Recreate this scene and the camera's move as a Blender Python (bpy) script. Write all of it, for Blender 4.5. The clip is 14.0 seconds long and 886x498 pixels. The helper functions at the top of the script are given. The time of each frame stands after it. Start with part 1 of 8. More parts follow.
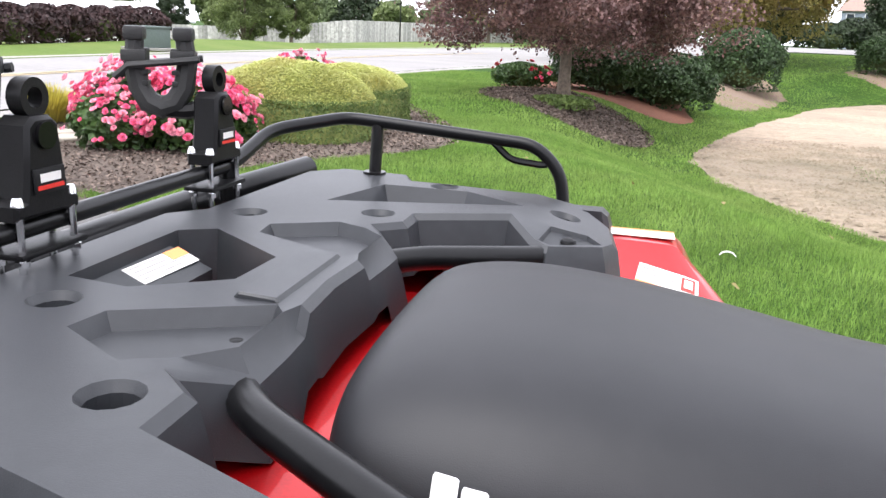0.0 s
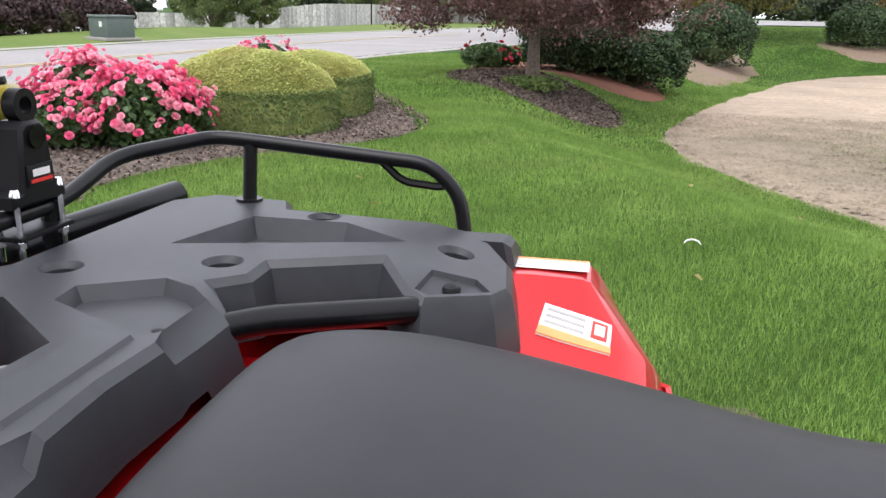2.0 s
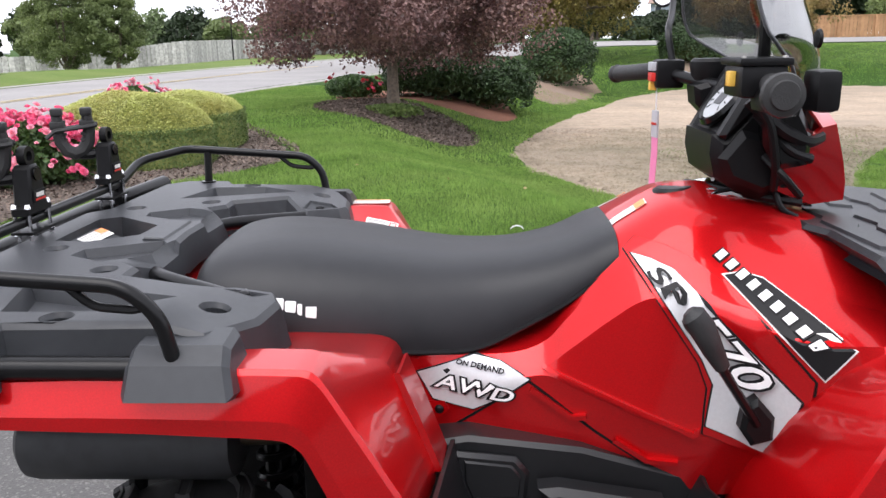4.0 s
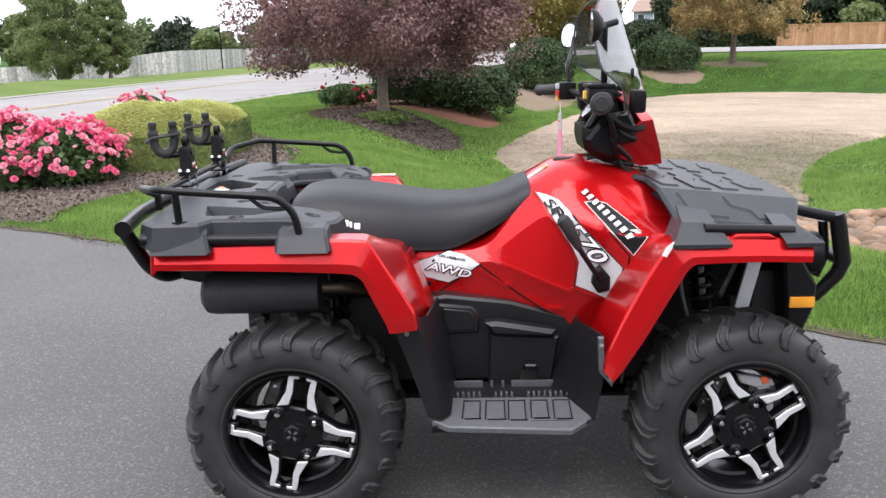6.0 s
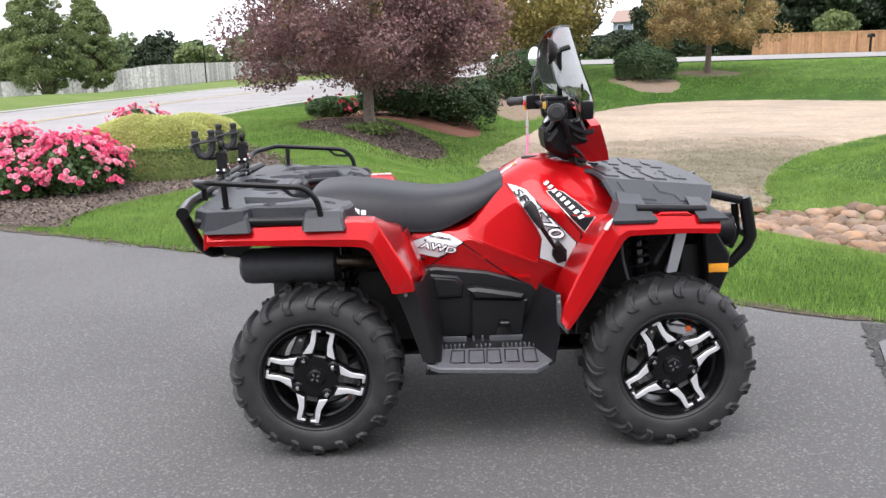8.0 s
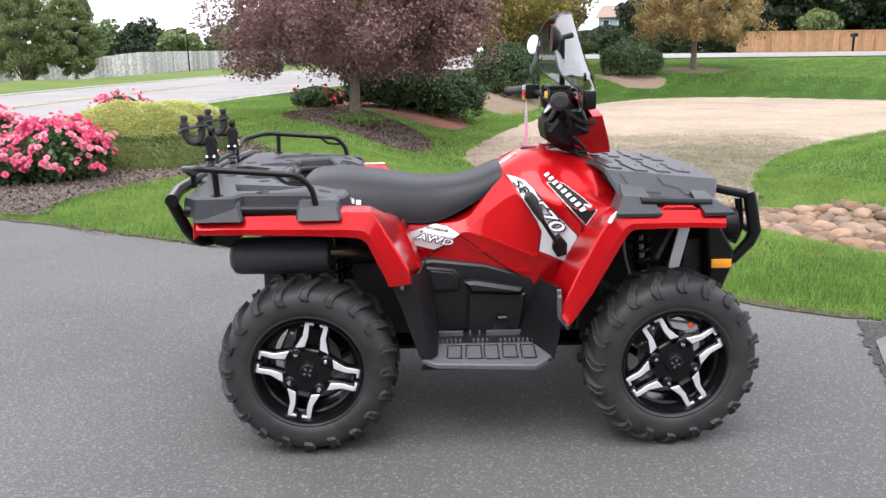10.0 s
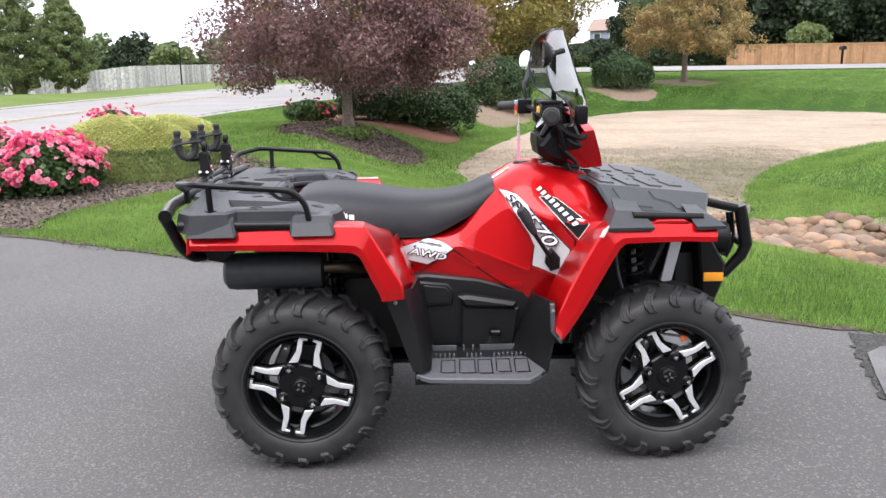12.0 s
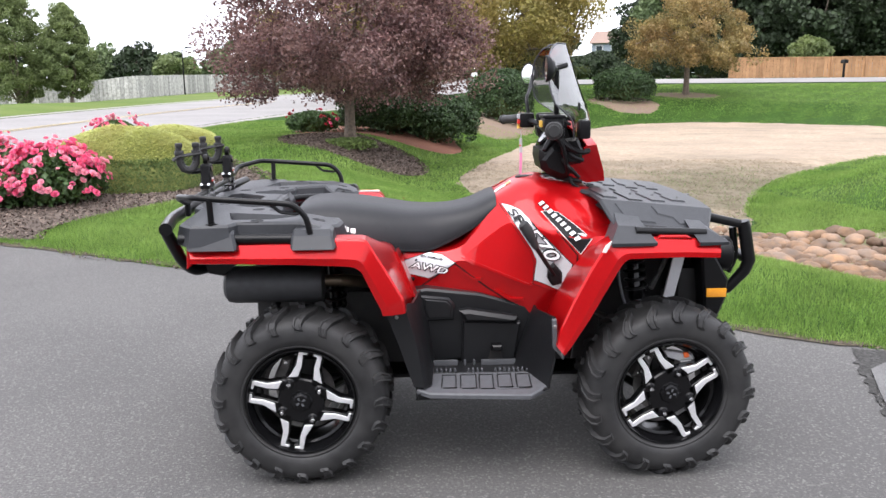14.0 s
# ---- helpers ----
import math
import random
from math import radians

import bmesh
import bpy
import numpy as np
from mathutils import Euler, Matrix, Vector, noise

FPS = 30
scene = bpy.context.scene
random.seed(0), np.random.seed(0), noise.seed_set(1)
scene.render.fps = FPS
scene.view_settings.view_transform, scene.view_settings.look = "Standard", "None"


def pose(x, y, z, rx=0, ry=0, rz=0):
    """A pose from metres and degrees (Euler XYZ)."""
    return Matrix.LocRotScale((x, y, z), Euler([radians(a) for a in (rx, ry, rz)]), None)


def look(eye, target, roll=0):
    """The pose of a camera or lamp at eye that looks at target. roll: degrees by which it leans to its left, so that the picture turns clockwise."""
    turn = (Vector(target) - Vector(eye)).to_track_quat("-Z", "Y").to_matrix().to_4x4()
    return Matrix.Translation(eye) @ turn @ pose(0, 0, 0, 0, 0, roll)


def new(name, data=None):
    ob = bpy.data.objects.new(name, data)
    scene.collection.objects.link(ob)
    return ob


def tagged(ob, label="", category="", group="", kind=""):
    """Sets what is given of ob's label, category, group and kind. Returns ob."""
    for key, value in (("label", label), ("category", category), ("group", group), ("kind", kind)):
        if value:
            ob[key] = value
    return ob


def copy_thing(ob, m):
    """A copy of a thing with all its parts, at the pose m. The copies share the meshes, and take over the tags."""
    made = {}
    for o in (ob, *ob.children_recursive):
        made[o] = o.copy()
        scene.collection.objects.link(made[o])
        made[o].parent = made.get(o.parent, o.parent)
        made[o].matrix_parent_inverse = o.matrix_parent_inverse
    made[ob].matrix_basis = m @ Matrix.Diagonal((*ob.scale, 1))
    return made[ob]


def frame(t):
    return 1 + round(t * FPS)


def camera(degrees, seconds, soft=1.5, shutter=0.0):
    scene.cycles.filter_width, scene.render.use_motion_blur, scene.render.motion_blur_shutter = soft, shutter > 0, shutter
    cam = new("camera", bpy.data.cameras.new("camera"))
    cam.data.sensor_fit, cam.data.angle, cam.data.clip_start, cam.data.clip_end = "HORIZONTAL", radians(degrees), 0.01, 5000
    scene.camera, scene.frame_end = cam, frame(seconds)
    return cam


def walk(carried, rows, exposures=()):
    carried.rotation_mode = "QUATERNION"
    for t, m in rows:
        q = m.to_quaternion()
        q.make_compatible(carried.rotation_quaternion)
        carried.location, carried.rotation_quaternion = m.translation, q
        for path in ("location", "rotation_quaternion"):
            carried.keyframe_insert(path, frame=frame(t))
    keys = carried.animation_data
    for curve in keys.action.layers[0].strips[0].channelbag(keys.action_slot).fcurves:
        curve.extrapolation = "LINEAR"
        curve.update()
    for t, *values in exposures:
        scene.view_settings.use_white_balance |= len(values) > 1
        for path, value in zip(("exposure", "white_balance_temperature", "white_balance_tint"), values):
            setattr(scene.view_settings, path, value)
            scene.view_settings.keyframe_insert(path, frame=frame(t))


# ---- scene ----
cam = camera(57.5, 14.0)
PATH = [
    (0, (0.144, -0.677, 1.174), (-0.268, 1.21, 0.652), 2.6),
    (0.5, (0.191, -0.525, 1.202), (0.049, 1.407, 0.702), 1.2),
    (1, (0.206, -0.395, 1.194), (-0.217, 1.47, 0.611), 2.4),
    (1.5, (0.214, -0.381, 1.196), (-0.283, 1.46, 0.59), 1.8),
    (2, (0.234, -0.463, 1.206), (-0.127, 1.422, 0.643), 1.2),
    (2.5, (0.268, -0.65, 1.219), (0.121, 1.274, 0.691), -3.4),
    (3, (0.343, -0.913, 1.245), (0.248, 1.014, 0.716), -0.2),
    (3.5, (0.419, -1.225, 1.276), (0.323, 0.702, 0.748), -0.1),
    (3.7, (0.432, -1.35, 1.284), (0.357, 0.584, 0.782), -0.9),
    (5.8, (0.507, -2.554, 1.368), (0.47, -0.615, 0.877), -0.7),
    (6, (0.482, -2.655, 1.372), (0.444, -0.714, 0.891), -1.2),
    (6.5, (0.444, -2.864, 1.382), (0.423, -0.934, 0.857), -0.5),
    (7, (0.458, -3.046, 1.394), (0.441, -1.108, 0.9), -0.8),
    (7.5, (0.473, -3.225, 1.404), (0.465, -1.287, 0.91), -1.2),
    (7.7, (0.473, -3.272, 1.409), (0.467, -1.327, 0.945), -1.5),
    (9.8, (0.418, -3.19, 1.387), (0.459, -1.24, 0.943), -1.1),
    (10, (0.417, -3.185, 1.385), (0.46, -1.242, 0.911), -0.7),
    (10.5, (0.421, -3.184, 1.383), (0.466, -1.248, 0.886), -0.2),
    (11, (0.418, -3.186, 1.393), (0.472, -1.237, 0.947), -0.3),
    (11.5, (0.418, -3.185, 1.391), (0.477, -1.237, 0.944), -0.5),
    (12, (0.416, -3.19, 1.394), (0.477, -1.241, 0.95), -0.8),
    (12.5, (0.414, -3.183, 1.396), (0.477, -1.231, 0.967), -0.8),
    (13, (0.415, -3.173, 1.395), (0.474, -1.219, 0.974), -0.8),
    (13.5, (0.416, -3.17, 1.399), (0.472, -1.215, 0.978), -0.8),
    (14, (0.416, -3.174, 1.403), (0.474, -1.219, 0.985), -0.5),
]
walk(cam, [(t, look(eye, target, roll)) for t, eye, target, roll in PATH], exposures=[(t, stops, 6250, 14) for t, stops in [(0.0, 0.58), (0.5, 0.30), (1.0, 0.18), (2.0, 0.14), (2.5, 0.10), (3.5, 0.09), (6.0, 0.24), (7.5, 0.28), (10.0, 0.36), (14.0, 0.36)]])

# ---- world and light: bright overcast daylight ----
SUN_EL, SUN_AZ = radians(66), radians(205)
world = bpy.data.worlds.new("overcast")
world.use_nodes = True
scene.world = world
wn = world.node_tree
sky = wn.nodes.new("ShaderNodeTexSky")
sky.sky_type, sky.sun_disc, sky.sun_elevation, sky.sun_rotation = "NISHITA", False, SUN_EL, SUN_AZ
sky.dust_density = 4.0
grey = wn.nodes.new("ShaderNodeHueSaturation")
grey.inputs["Saturation"].default_value = 0.16
wn.links.new(sky.outputs[0], grey.inputs["Color"])
cloud = wn.nodes.new("ShaderNodeMix")
cloud.data_type = "RGBA"
cloud.inputs["Factor"].default_value = 0.8
cloud.inputs["B"].default_value = (13.5, 13.7, 14.4, 1)
wn.links.new(grey.outputs[0], cloud.inputs["A"])
wn.links.new(cloud.outputs["Result"], wn.nodes["Background"].inputs["Color"])
wn.nodes["Background"].inputs["Strength"].default_value = 0.15
sun = new("sun", bpy.data.lights.new("sun", "SUN"))
sun.data.energy, sun.data.angle, sun.data.color = 2.5, radians(50), (1.0, 0.96, 0.9)
sun.matrix_world = look((0, 0, 0), (-math.sin(SUN_AZ) * math.cos(SUN_EL), -math.cos(SUN_AZ) * math.cos(SUN_EL), -math.sin(SUN_EL)))
scene.view_settings.exposure = 0.0


# ---- materials ----
def mat(name, c1, c2=None, scale=8.0, rough=0.6, metal=0.0, bump=0.0, bscale=80.0, big=None, coat=0.0, island=0.0, spec=0.5, each=0.0, trans=0.0):
    """Two colours mixed by noise at two scales, with fine relief. island / each: colour variation per loose piece or per object."""
    m = bpy.data.materials.new(name)
    m.use_nodes = True
    n, ln = m.node_tree.nodes, m.node_tree.links
    b = n["Principled BSDF"]
    b.inputs["Roughness"].default_value, b.inputs["Metallic"].default_value = rough, metal
    b.inputs["Specular IOR Level"].default_value = spec
    b.inputs["Coat Weight"].default_value, b.inputs["Coat Roughness"].default_value = coat, 0.04
    c2 = c2 or tuple(v * 0.8 for v in c1)
    geo = n.new("ShaderNodeNewGeometry")
    fine = n.new("ShaderNodeTexNoise")
    fine.inputs["Scale"].default_value, fine.inputs["Detail"].default_value = scale, 5.0
    ln.new(geo.outputs["Position"], fine.inputs["Vector"])
    ramp = n.new("ShaderNodeMapRange")
    ramp.inputs["From Min"].default_value, ramp.inputs["From Max"].default_value = 0.32, 0.68
    ln.new(fine.outputs["Fac"], ramp.inputs["Value"])
    mix = n.new("ShaderNodeMix")
    mix.data_type = "RGBA"
    mix.inputs["A"].default_value, mix.inputs["B"].default_value = (*c1, 1), (*c2, 1)
    ln.new(ramp.outputs[0], mix.inputs["Factor"])
    out = mix.outputs["Result"]
    if big:
        coarse = n.new("ShaderNodeTexNoise")
        coarse.inputs["Scale"].default_value, coarse.inputs["Detail"].default_value = big[0], 3.0
        ln.new(geo.outputs["Position"], coarse.inputs["Vector"])
        r2 = n.new("ShaderNodeMapRange")
        r2.inputs["From Min"].default_value, r2.inputs["From Max"].default_value = 0.4, 0.65
        ln.new(coarse.outputs["Fac"], r2.inputs["Value"])
        mix2 = n.new("ShaderNodeMix")
        mix2.data_type = "RGBA"
        mix2.inputs["B"].default_value = (*big[1], 1)
        ln.new(out, mix2.inputs["A"])
        sc = n.new("ShaderNodeMath")
        sc.operation = "MULTIPLY"
        sc.inputs[1].default_value = big[2]
        ln.new(r2.outputs[0], sc.inputs[0])
        ln.new(sc.outputs[0], mix2.inputs["Factor"])
        out = mix2.outputs["Result"]
    if island or each:
        hsv = n.new("ShaderNodeHueSaturation")
        val = n.new("ShaderNodeMapRange")
        amount = island or each
        val.inputs["To Min"].default_value, val.inputs["To Max"].default_value = 1 - amount, 1 + amount
        if island:
            ln.new(geo.outputs["Random Per Island"], val.inputs["Value"])
        else:
            info = n.new("ShaderNodeObjectInfo")
            ln.new(info.outputs["Random"], val.inputs["Value"])
        ln.new(val.outputs[0], hsv.inputs["Value"])
        ln.new(out, hsv.inputs["Color"])
        out = hsv.outputs["Color"]
    ln.new(out, b.inputs["Base Color"])
    if bump:
        bn = n.new("ShaderNodeTexNoise")
        bn.inputs["Scale"].default_value, bn.inputs["Detail"].default_value = bscale, 4.0
        ln.new(geo.outputs["Position"], bn.inputs["Vector"])
        bp = n.new("ShaderNodeBump")
        bp.inputs["Strength"].default_value, bp.inputs["Distance"].default_value = bump, 0.6 / bscale
        ln.new(bn.outputs["Fac"], bp.inputs["Height"])
        ln.new(bp.outputs[0], b.inputs["Normal"])
    if trans:
        tb = n.new("ShaderNodeBsdfTranslucent")
        ms = n.new("ShaderNodeMixShader")
        ms.inputs[0].default_value = trans
        ln.new(out, tb.inputs["Color"])
        ln.new(b.outputs[0], ms.inputs[1])
        ln.new(tb.outputs[0], ms.inputs[2])
        ln.new(ms.outputs[0], n["Material Output"].inputs["Surface"])
    return m


M = dict(
    # turf under the blades: the shade between them is put into its dark green
    lawn=mat("lawn_turf_shaded", (0.034, 0.074, 0.012), (0.022, 0.052, 0.009), 30, 0.9, bump=0.6, bscale=120, big=(0.5, (0.048, 0.090, 0.017), 0.6), spec=0.08),
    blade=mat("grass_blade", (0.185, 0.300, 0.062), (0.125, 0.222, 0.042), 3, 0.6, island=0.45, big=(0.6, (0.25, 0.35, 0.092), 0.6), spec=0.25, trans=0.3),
    far_grass=mat("verge_grass", (0.105, 0.155, 0.036), (0.08, 0.125, 0.028), 4, 0.9, bump=0.3, bscale=30, big=(0.2, (0.15, 0.18, 0.055), 0.6), spec=0.1),
    asphalt=mat("asphalt", (0.128, 0.124, 0.120), (0.066, 0.064, 0.062), 105, 0.75, bump=0.9, bscale=140, big=(0.7, (0.072, 0.070, 0.068), 0.65), spec=0.3),
    old_asphalt=mat("old_asphalt", (0.17, 0.168, 0.165), (0.10, 0.099, 0.097), 120, 0.85, bump=0.8, bscale=160, big=(1.5, (0.065, 0.062, 0.06), 0.6)),
    road=mat("road_surface", (0.25, 0.240, 0.234), (0.205, 0.197, 0.192), 6, 0.85, bump=0.2, bscale=60, big=(0.3, (0.285, 0.273, 0.263), 0.6), spec=0.25),
    kerb=mat("pale_concrete", (0.32, 0.305, 0.285), (0.25, 0.24, 0.225), 12, 0.85, bump=0.2),
    yellow=mat("road_yellow", (0.5, 0.38, 0.16), (0.4, 0.33, 0.2), 8, 0.8),
    sand=mat("sand", (0.44, 0.350, 0.262), (0.29, 0.228, 0.170), 11, 0.95, bump=1.0, bscale=5, big=(0.45, (0.29, 0.236, 0.182), 0.85), spec=0.15),
    mud=mat("weedy_mud", (0.22, 0.18, 0.13), (0.14, 0.125, 0.085), 6, 0.95, bump=0.6, bscale=20, big=(1.3, (0.19, 0.20, 0.10), 0.8), spec=0.15),
    mulch=mat("bark_mulch", (0.125, 0.10, 0.083), (0.06, 0.046, 0.04), 55, 0.95, bump=0.9, bscale=70, big=(1.0, (0.16, 0.132, 0.11), 0.7), spec=0.15),
    chip=mat("bark_chip", (0.16, 0.125, 0.103), (0.085, 0.064, 0.053), 20, 0.9, island=0.7, spec=0.2),
    tan_mulch=mat("tan_mulch", (0.25, 0.180, 0.130), (0.14, 0.100, 0.075), 30, 0.95, bump=0.7, bscale=50, big=(1.2, (0.19, 0.15, 0.12), 0.6), spec=0.15),
    red_mulch=mat("reddish_mulch", (0.20, 0.085, 0.055), (0.13, 0.07, 0.05), 30, 0.95, bump=0.6, bscale=40, spec=0.15),
    crumbled_asphalt=mat("crumbled_asphalt", (0.030, 0.030, 0.029), (0.085, 0.083, 0.080), 60, 0.9, bump=1.0, bscale=70, big=(9, (0.040, 0.039, 0.036), 0.6), spec=0.15),
    soil=mat("edge_soil", (0.060, 0.050, 0.038), (0.105, 0.088, 0.062), 30, 0.95, bump=0.9, bscale=50, spec=0.15),
    stone=mat("river_stone", (0.27, 0.158, 0.085), (0.135, 0.092, 0.064), 9, 0.75, each=0.55, bump=0.3, bscale=40, big=(3, (0.16, 0.130, 0.108), 0.6), spec=0.3),
    slab=mat("stepping_stone", (0.42, 0.38, 0.31), (0.34, 0.30, 0.25), 20, 0.85, bump=0.3),
    bark=mat("tree_bark", (0.20, 0.16, 0.125), (0.11, 0.085, 0.068), 18, 0.9, bump=0.8, bscale=35),
    plum=mat("purple_leaf", (0.20, 0.105, 0.10), (0.11, 0.058, 0.058), 2, 0.5, island=0.5, big=(1.2, (0.29, 0.18, 0.15), 0.6), trans=0.35),
    juniper=mat("juniper_leaf", (0.036, 0.072, 0.017), (0.020, 0.044, 0.011), 3, 0.65, island=0.45, trans=0.1),
    hedge_top=mat("hedge_top_leaf", (0.50, 0.52, 0.175), (0.42, 0.45, 0.140), 3, 0.6, island=0.12, trans=0.35, big=(1.5, (0.42, 0.36, 0.12), 0.5)),
    hedge_side=mat("hedge_side_leaf", (0.130, 0.185, 0.042), (0.080, 0.125, 0.030), 4, 0.65, island=0.3, trans=0.15),
    hedge_body=mat("hedge_body", (0.24, 0.26, 0.075), (0.14, 0.165, 0.045), 14, 0.9, bump=0.6, bscale=60),
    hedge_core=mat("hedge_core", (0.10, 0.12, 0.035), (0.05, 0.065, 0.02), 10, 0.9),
    rose_leaf=mat("rose_leaf", (0.06, 0.115, 0.025), (0.04, 0.08, 0.02), 5, 0.5, island=0.4, trans=0.2),
    rose=mat("pink_petal", (0.84, 0.20, 0.34), (0.78, 0.11, 0.25), 20, 0.55, island=0.32, trans=0.25),
    rose_pale=mat("pale_pink_petal", (0.88, 0.46, 0.54), (0.84, 0.32, 0.42), 20, 0.55, island=0.28, trans=0.25),
    rose_red=mat("red_petal", (0.55, 0.05, 0.07), (0.45, 0.03, 0.05), 20, 0.55, each=0.2, trans=0.2),
    yellow_tuft=mat("yellow_grass", (0.50, 0.42, 0.07), (0.36, 0.33, 0.06), 8, 0.6, island=0.35, trans=0.3),
    olive=mat("olive_leaf", (0.33, 0.275, 0.075), (0.22, 0.20, 0.055), 0.8, 0.6, island=0.35, trans=0.3, big=(0.5, (0.27, 0.185, 0.06), 0.6)),
    orange_leaf=mat("autumn_leaf", (0.30, 0.235, 0.085), (0.21, 0.175, 0.065), 0.8, 0.6, island=0.35, trans=0.3, big=(0.6, (0.30, 0.17, 0.065), 0.6)),
    green_leaf=mat("green_leaf", (0.19, 0.235, 0.085), (0.12, 0.16, 0.058), 0.6, 0.6, island=0.4, trans=0.3),
    dark_leaf=mat("dark_leaf", (0.03, 0.05, 0.017), (0.018, 0.032, 0.012), 0.6, 0.7, island=0.45, trans=0.1),
    mid_leaf=mat("mid_green_leaf", (0.15, 0.20, 0.085), (0.10, 0.14, 0.06), 0.4, 0.7, island=0.4, trans=0.2),
    red_shrub=mat("dark_red_leaf", (0.05, 0.022, 0.022), (0.03, 0.016, 0.016), 2, 0.7, island=0.4, trans=0.1),
    grey_wood=mat("weathered_board", (0.56, 0.545, 0.53), (0.30, 0.29, 0.28), 5, 0.9, each=0.30, bump=0.3, bscale=30),
    red_wood=mat("cedar_board", (0.44, 0.245, 0.125), (0.35, 0.19, 0.095), 3, 0.85, each=0.15),
    wall_dark=mat("dark_unseen_wall", (0.16, 0.15, 0.14), (0.13, 0.12, 0.11), 3, 0.85),
    siding=mat("blue_grey_siding", (0.29, 0.335, 0.39), (0.26, 0.30, 0.355), 3, 0.8),
    roof=mat("brown_shingle", (0.30, 0.21, 0.17), (0.23, 0.17, 0.14), 6, 0.9, bump=0.4, bscale=15),
    grey_roof=mat("grey_shingle", (0.36, 0.37, 0.38), (0.30, 0.31, 0.32), 6, 0.9),
    white_roof=mat("white_roof", (0.75, 0.75, 0.75), (0.65, 0.65, 0.66), 3, 0.7),
    house_glass=mat("house_window_glass", (0.05, 0.06, 0.07), (0.04, 0.05, 0.06), 3, 0.1),
    white_trim=mat("white_trim", (0.75, 0.74, 0.72), (0.68, 0.67, 0.65), 10, 0.6),
    utility=mat("utility_green", (0.10, 0.13, 0.115), (0.08, 0.105, 0.095), 20, 0.6),
    red=mat("red_metallic_paint", (0.55, 0.005, 0.007), (0.46, 0.004, 0.006), 400, 0.30, metal=0.62, coat=0.55, bump=0.02, bscale=500, spec=0.15),
    # two tones of plastic: lit rack tops kept paler, shaded footwell sides coloured darker
    plastic=mat("charcoal_textured_plastic", (0.027, 0.029, 0.0325), (0.0205, 0.022, 0.025), 60, 0.42, bump=0.3, bscale=900, big=(6, (0.034, 0.036, 0.0405), 0.6), spec=0.40),
    side_shaded=mat("shaded_black_plastic", (0.0085, 0.0088, 0.0098), (0.0065, 0.0068, 0.0076), 60, 0.40, bump=0.25, bscale=900, big=(6, (0.011, 0.0115, 0.0128), 0.6), spec=0.35),
    dark=mat("matte_black_plastic", (0.0065, 0.0065, 0.0072), (0.0045, 0.0045, 0.005), 40, 0.42, bump=0.15, bscale=400, spec=0.2),
    vinyl=mat("seat_vinyl", (0.0125, 0.0130, 0.0150), (0.0095, 0.0100, 0.0118), 30, 0.47, bump=0.25, bscale=1100, big=(5, (0.019, 0.019, 0.0215), 0.6), spec=0.33),
    tube=mat("black_powder_coat", (0.006, 0.006, 0.0065), (0.004, 0.004, 0.0045), 60, 0.28, bump=0.08, bscale=500, spec=0.25),
    rubber=mat("tyre_rubber", (0.026, 0.026, 0.0265), (0.015, 0.015, 0.0155), 25, 0.55, bump=0.3, bscale=300, big=(8, (0.042, 0.041, 0.040), 0.5), spec=0.35),
    gloss=mat("gloss_black", (0.005, 0.005, 0.0055), (0.004, 0.004, 0.0045), 30, 0.18, coat=0.08, spec=0.22),
    alloy=mat("machined_alloy", (0.78, 0.78, 0.79), (0.70, 0.70, 0.71), 90, 0.42, metal=0.55),
    chrome=mat("chrome", (0.75, 0.75, 0.76), (0.68, 0.68, 0.69), 40, 0.12, metal=1.0),
    steel=mat("dull_steel", (0.32, 0.31, 0.30), (0.20, 0.19, 0.18), 30, 0.42, metal=0.8),
    frame_black=mat("chassis_black", (0.010, 0.010, 0.011), (0.018, 0.017, 0.016), 15, 0.6),
    muffler=mat("muffler_grey", (0.05, 0.052, 0.055), (0.04, 0.041, 0.043), 40, 0.55, metal=0.3),
    brown_metal=mat("heat_tinted_steel", (0.16, 0.12, 0.08), (0.10, 0.08, 0.06), 15, 0.4, metal=0.8),
    step=mat("grey_footrest", (0.085, 0.088, 0.095), (0.07, 0.072, 0.078), 50, 0.5, bump=0.25, bscale=500),
    decal_silver=mat("silver_decal", (0.58, 0.585, 0.595), (0.54, 0.545, 0.555), 200, 0.35, metal=0.3, coat=0.5),
    decal_black=mat("black_decal", (0.010, 0.010, 0.011), (0.008, 0.008, 0.009), 50, 0.45, spec=0.2),
    white=mat("white_print", (0.78, 0.78, 0.78), (0.72, 0.72, 0.72), 40, 0.5),
    sticker=mat("white_sticker", (0.74, 0.72, 0.69), (0.68, 0.66, 0.63), 30, 0.45),
    orange=mat("orange_print", (0.80, 0.30, 0.10), (0.75, 0.26, 0.08), 30, 0.5),
    orange_tag=mat("orange_tag", (0.85, 0.16, 0.03), (0.78, 0.13, 0.025), 60, 0.5),
    amber=mat("amber_reflector", (0.85, 0.36, 0.02), (0.78, 0.30, 0.015), 120, 0.2, coat=0.5),
    print_grey=mat("grey_print", (0.35, 0.34, 0.33), (0.3, 0.29, 0.28), 30, 0.6),
    switch_red=mat("red_switch", (0.62, 0.03, 0.02), (0.55, 0.025, 0.018), 40, 0.4),
    switch_yellow=mat("yellow_switch", (0.80, 0.50, 0.08), (0.72, 0.44, 0.07), 40, 0.45),
    pink=mat("pink_tag", (0.72, 0.22, 0.40), (0.66, 0.19, 0.36), 40, 0.6),
    grey_knob=mat("grey_switch", (0.45, 0.46, 0.48), (0.40, 0.41, 0.43), 40, 0.5),
)


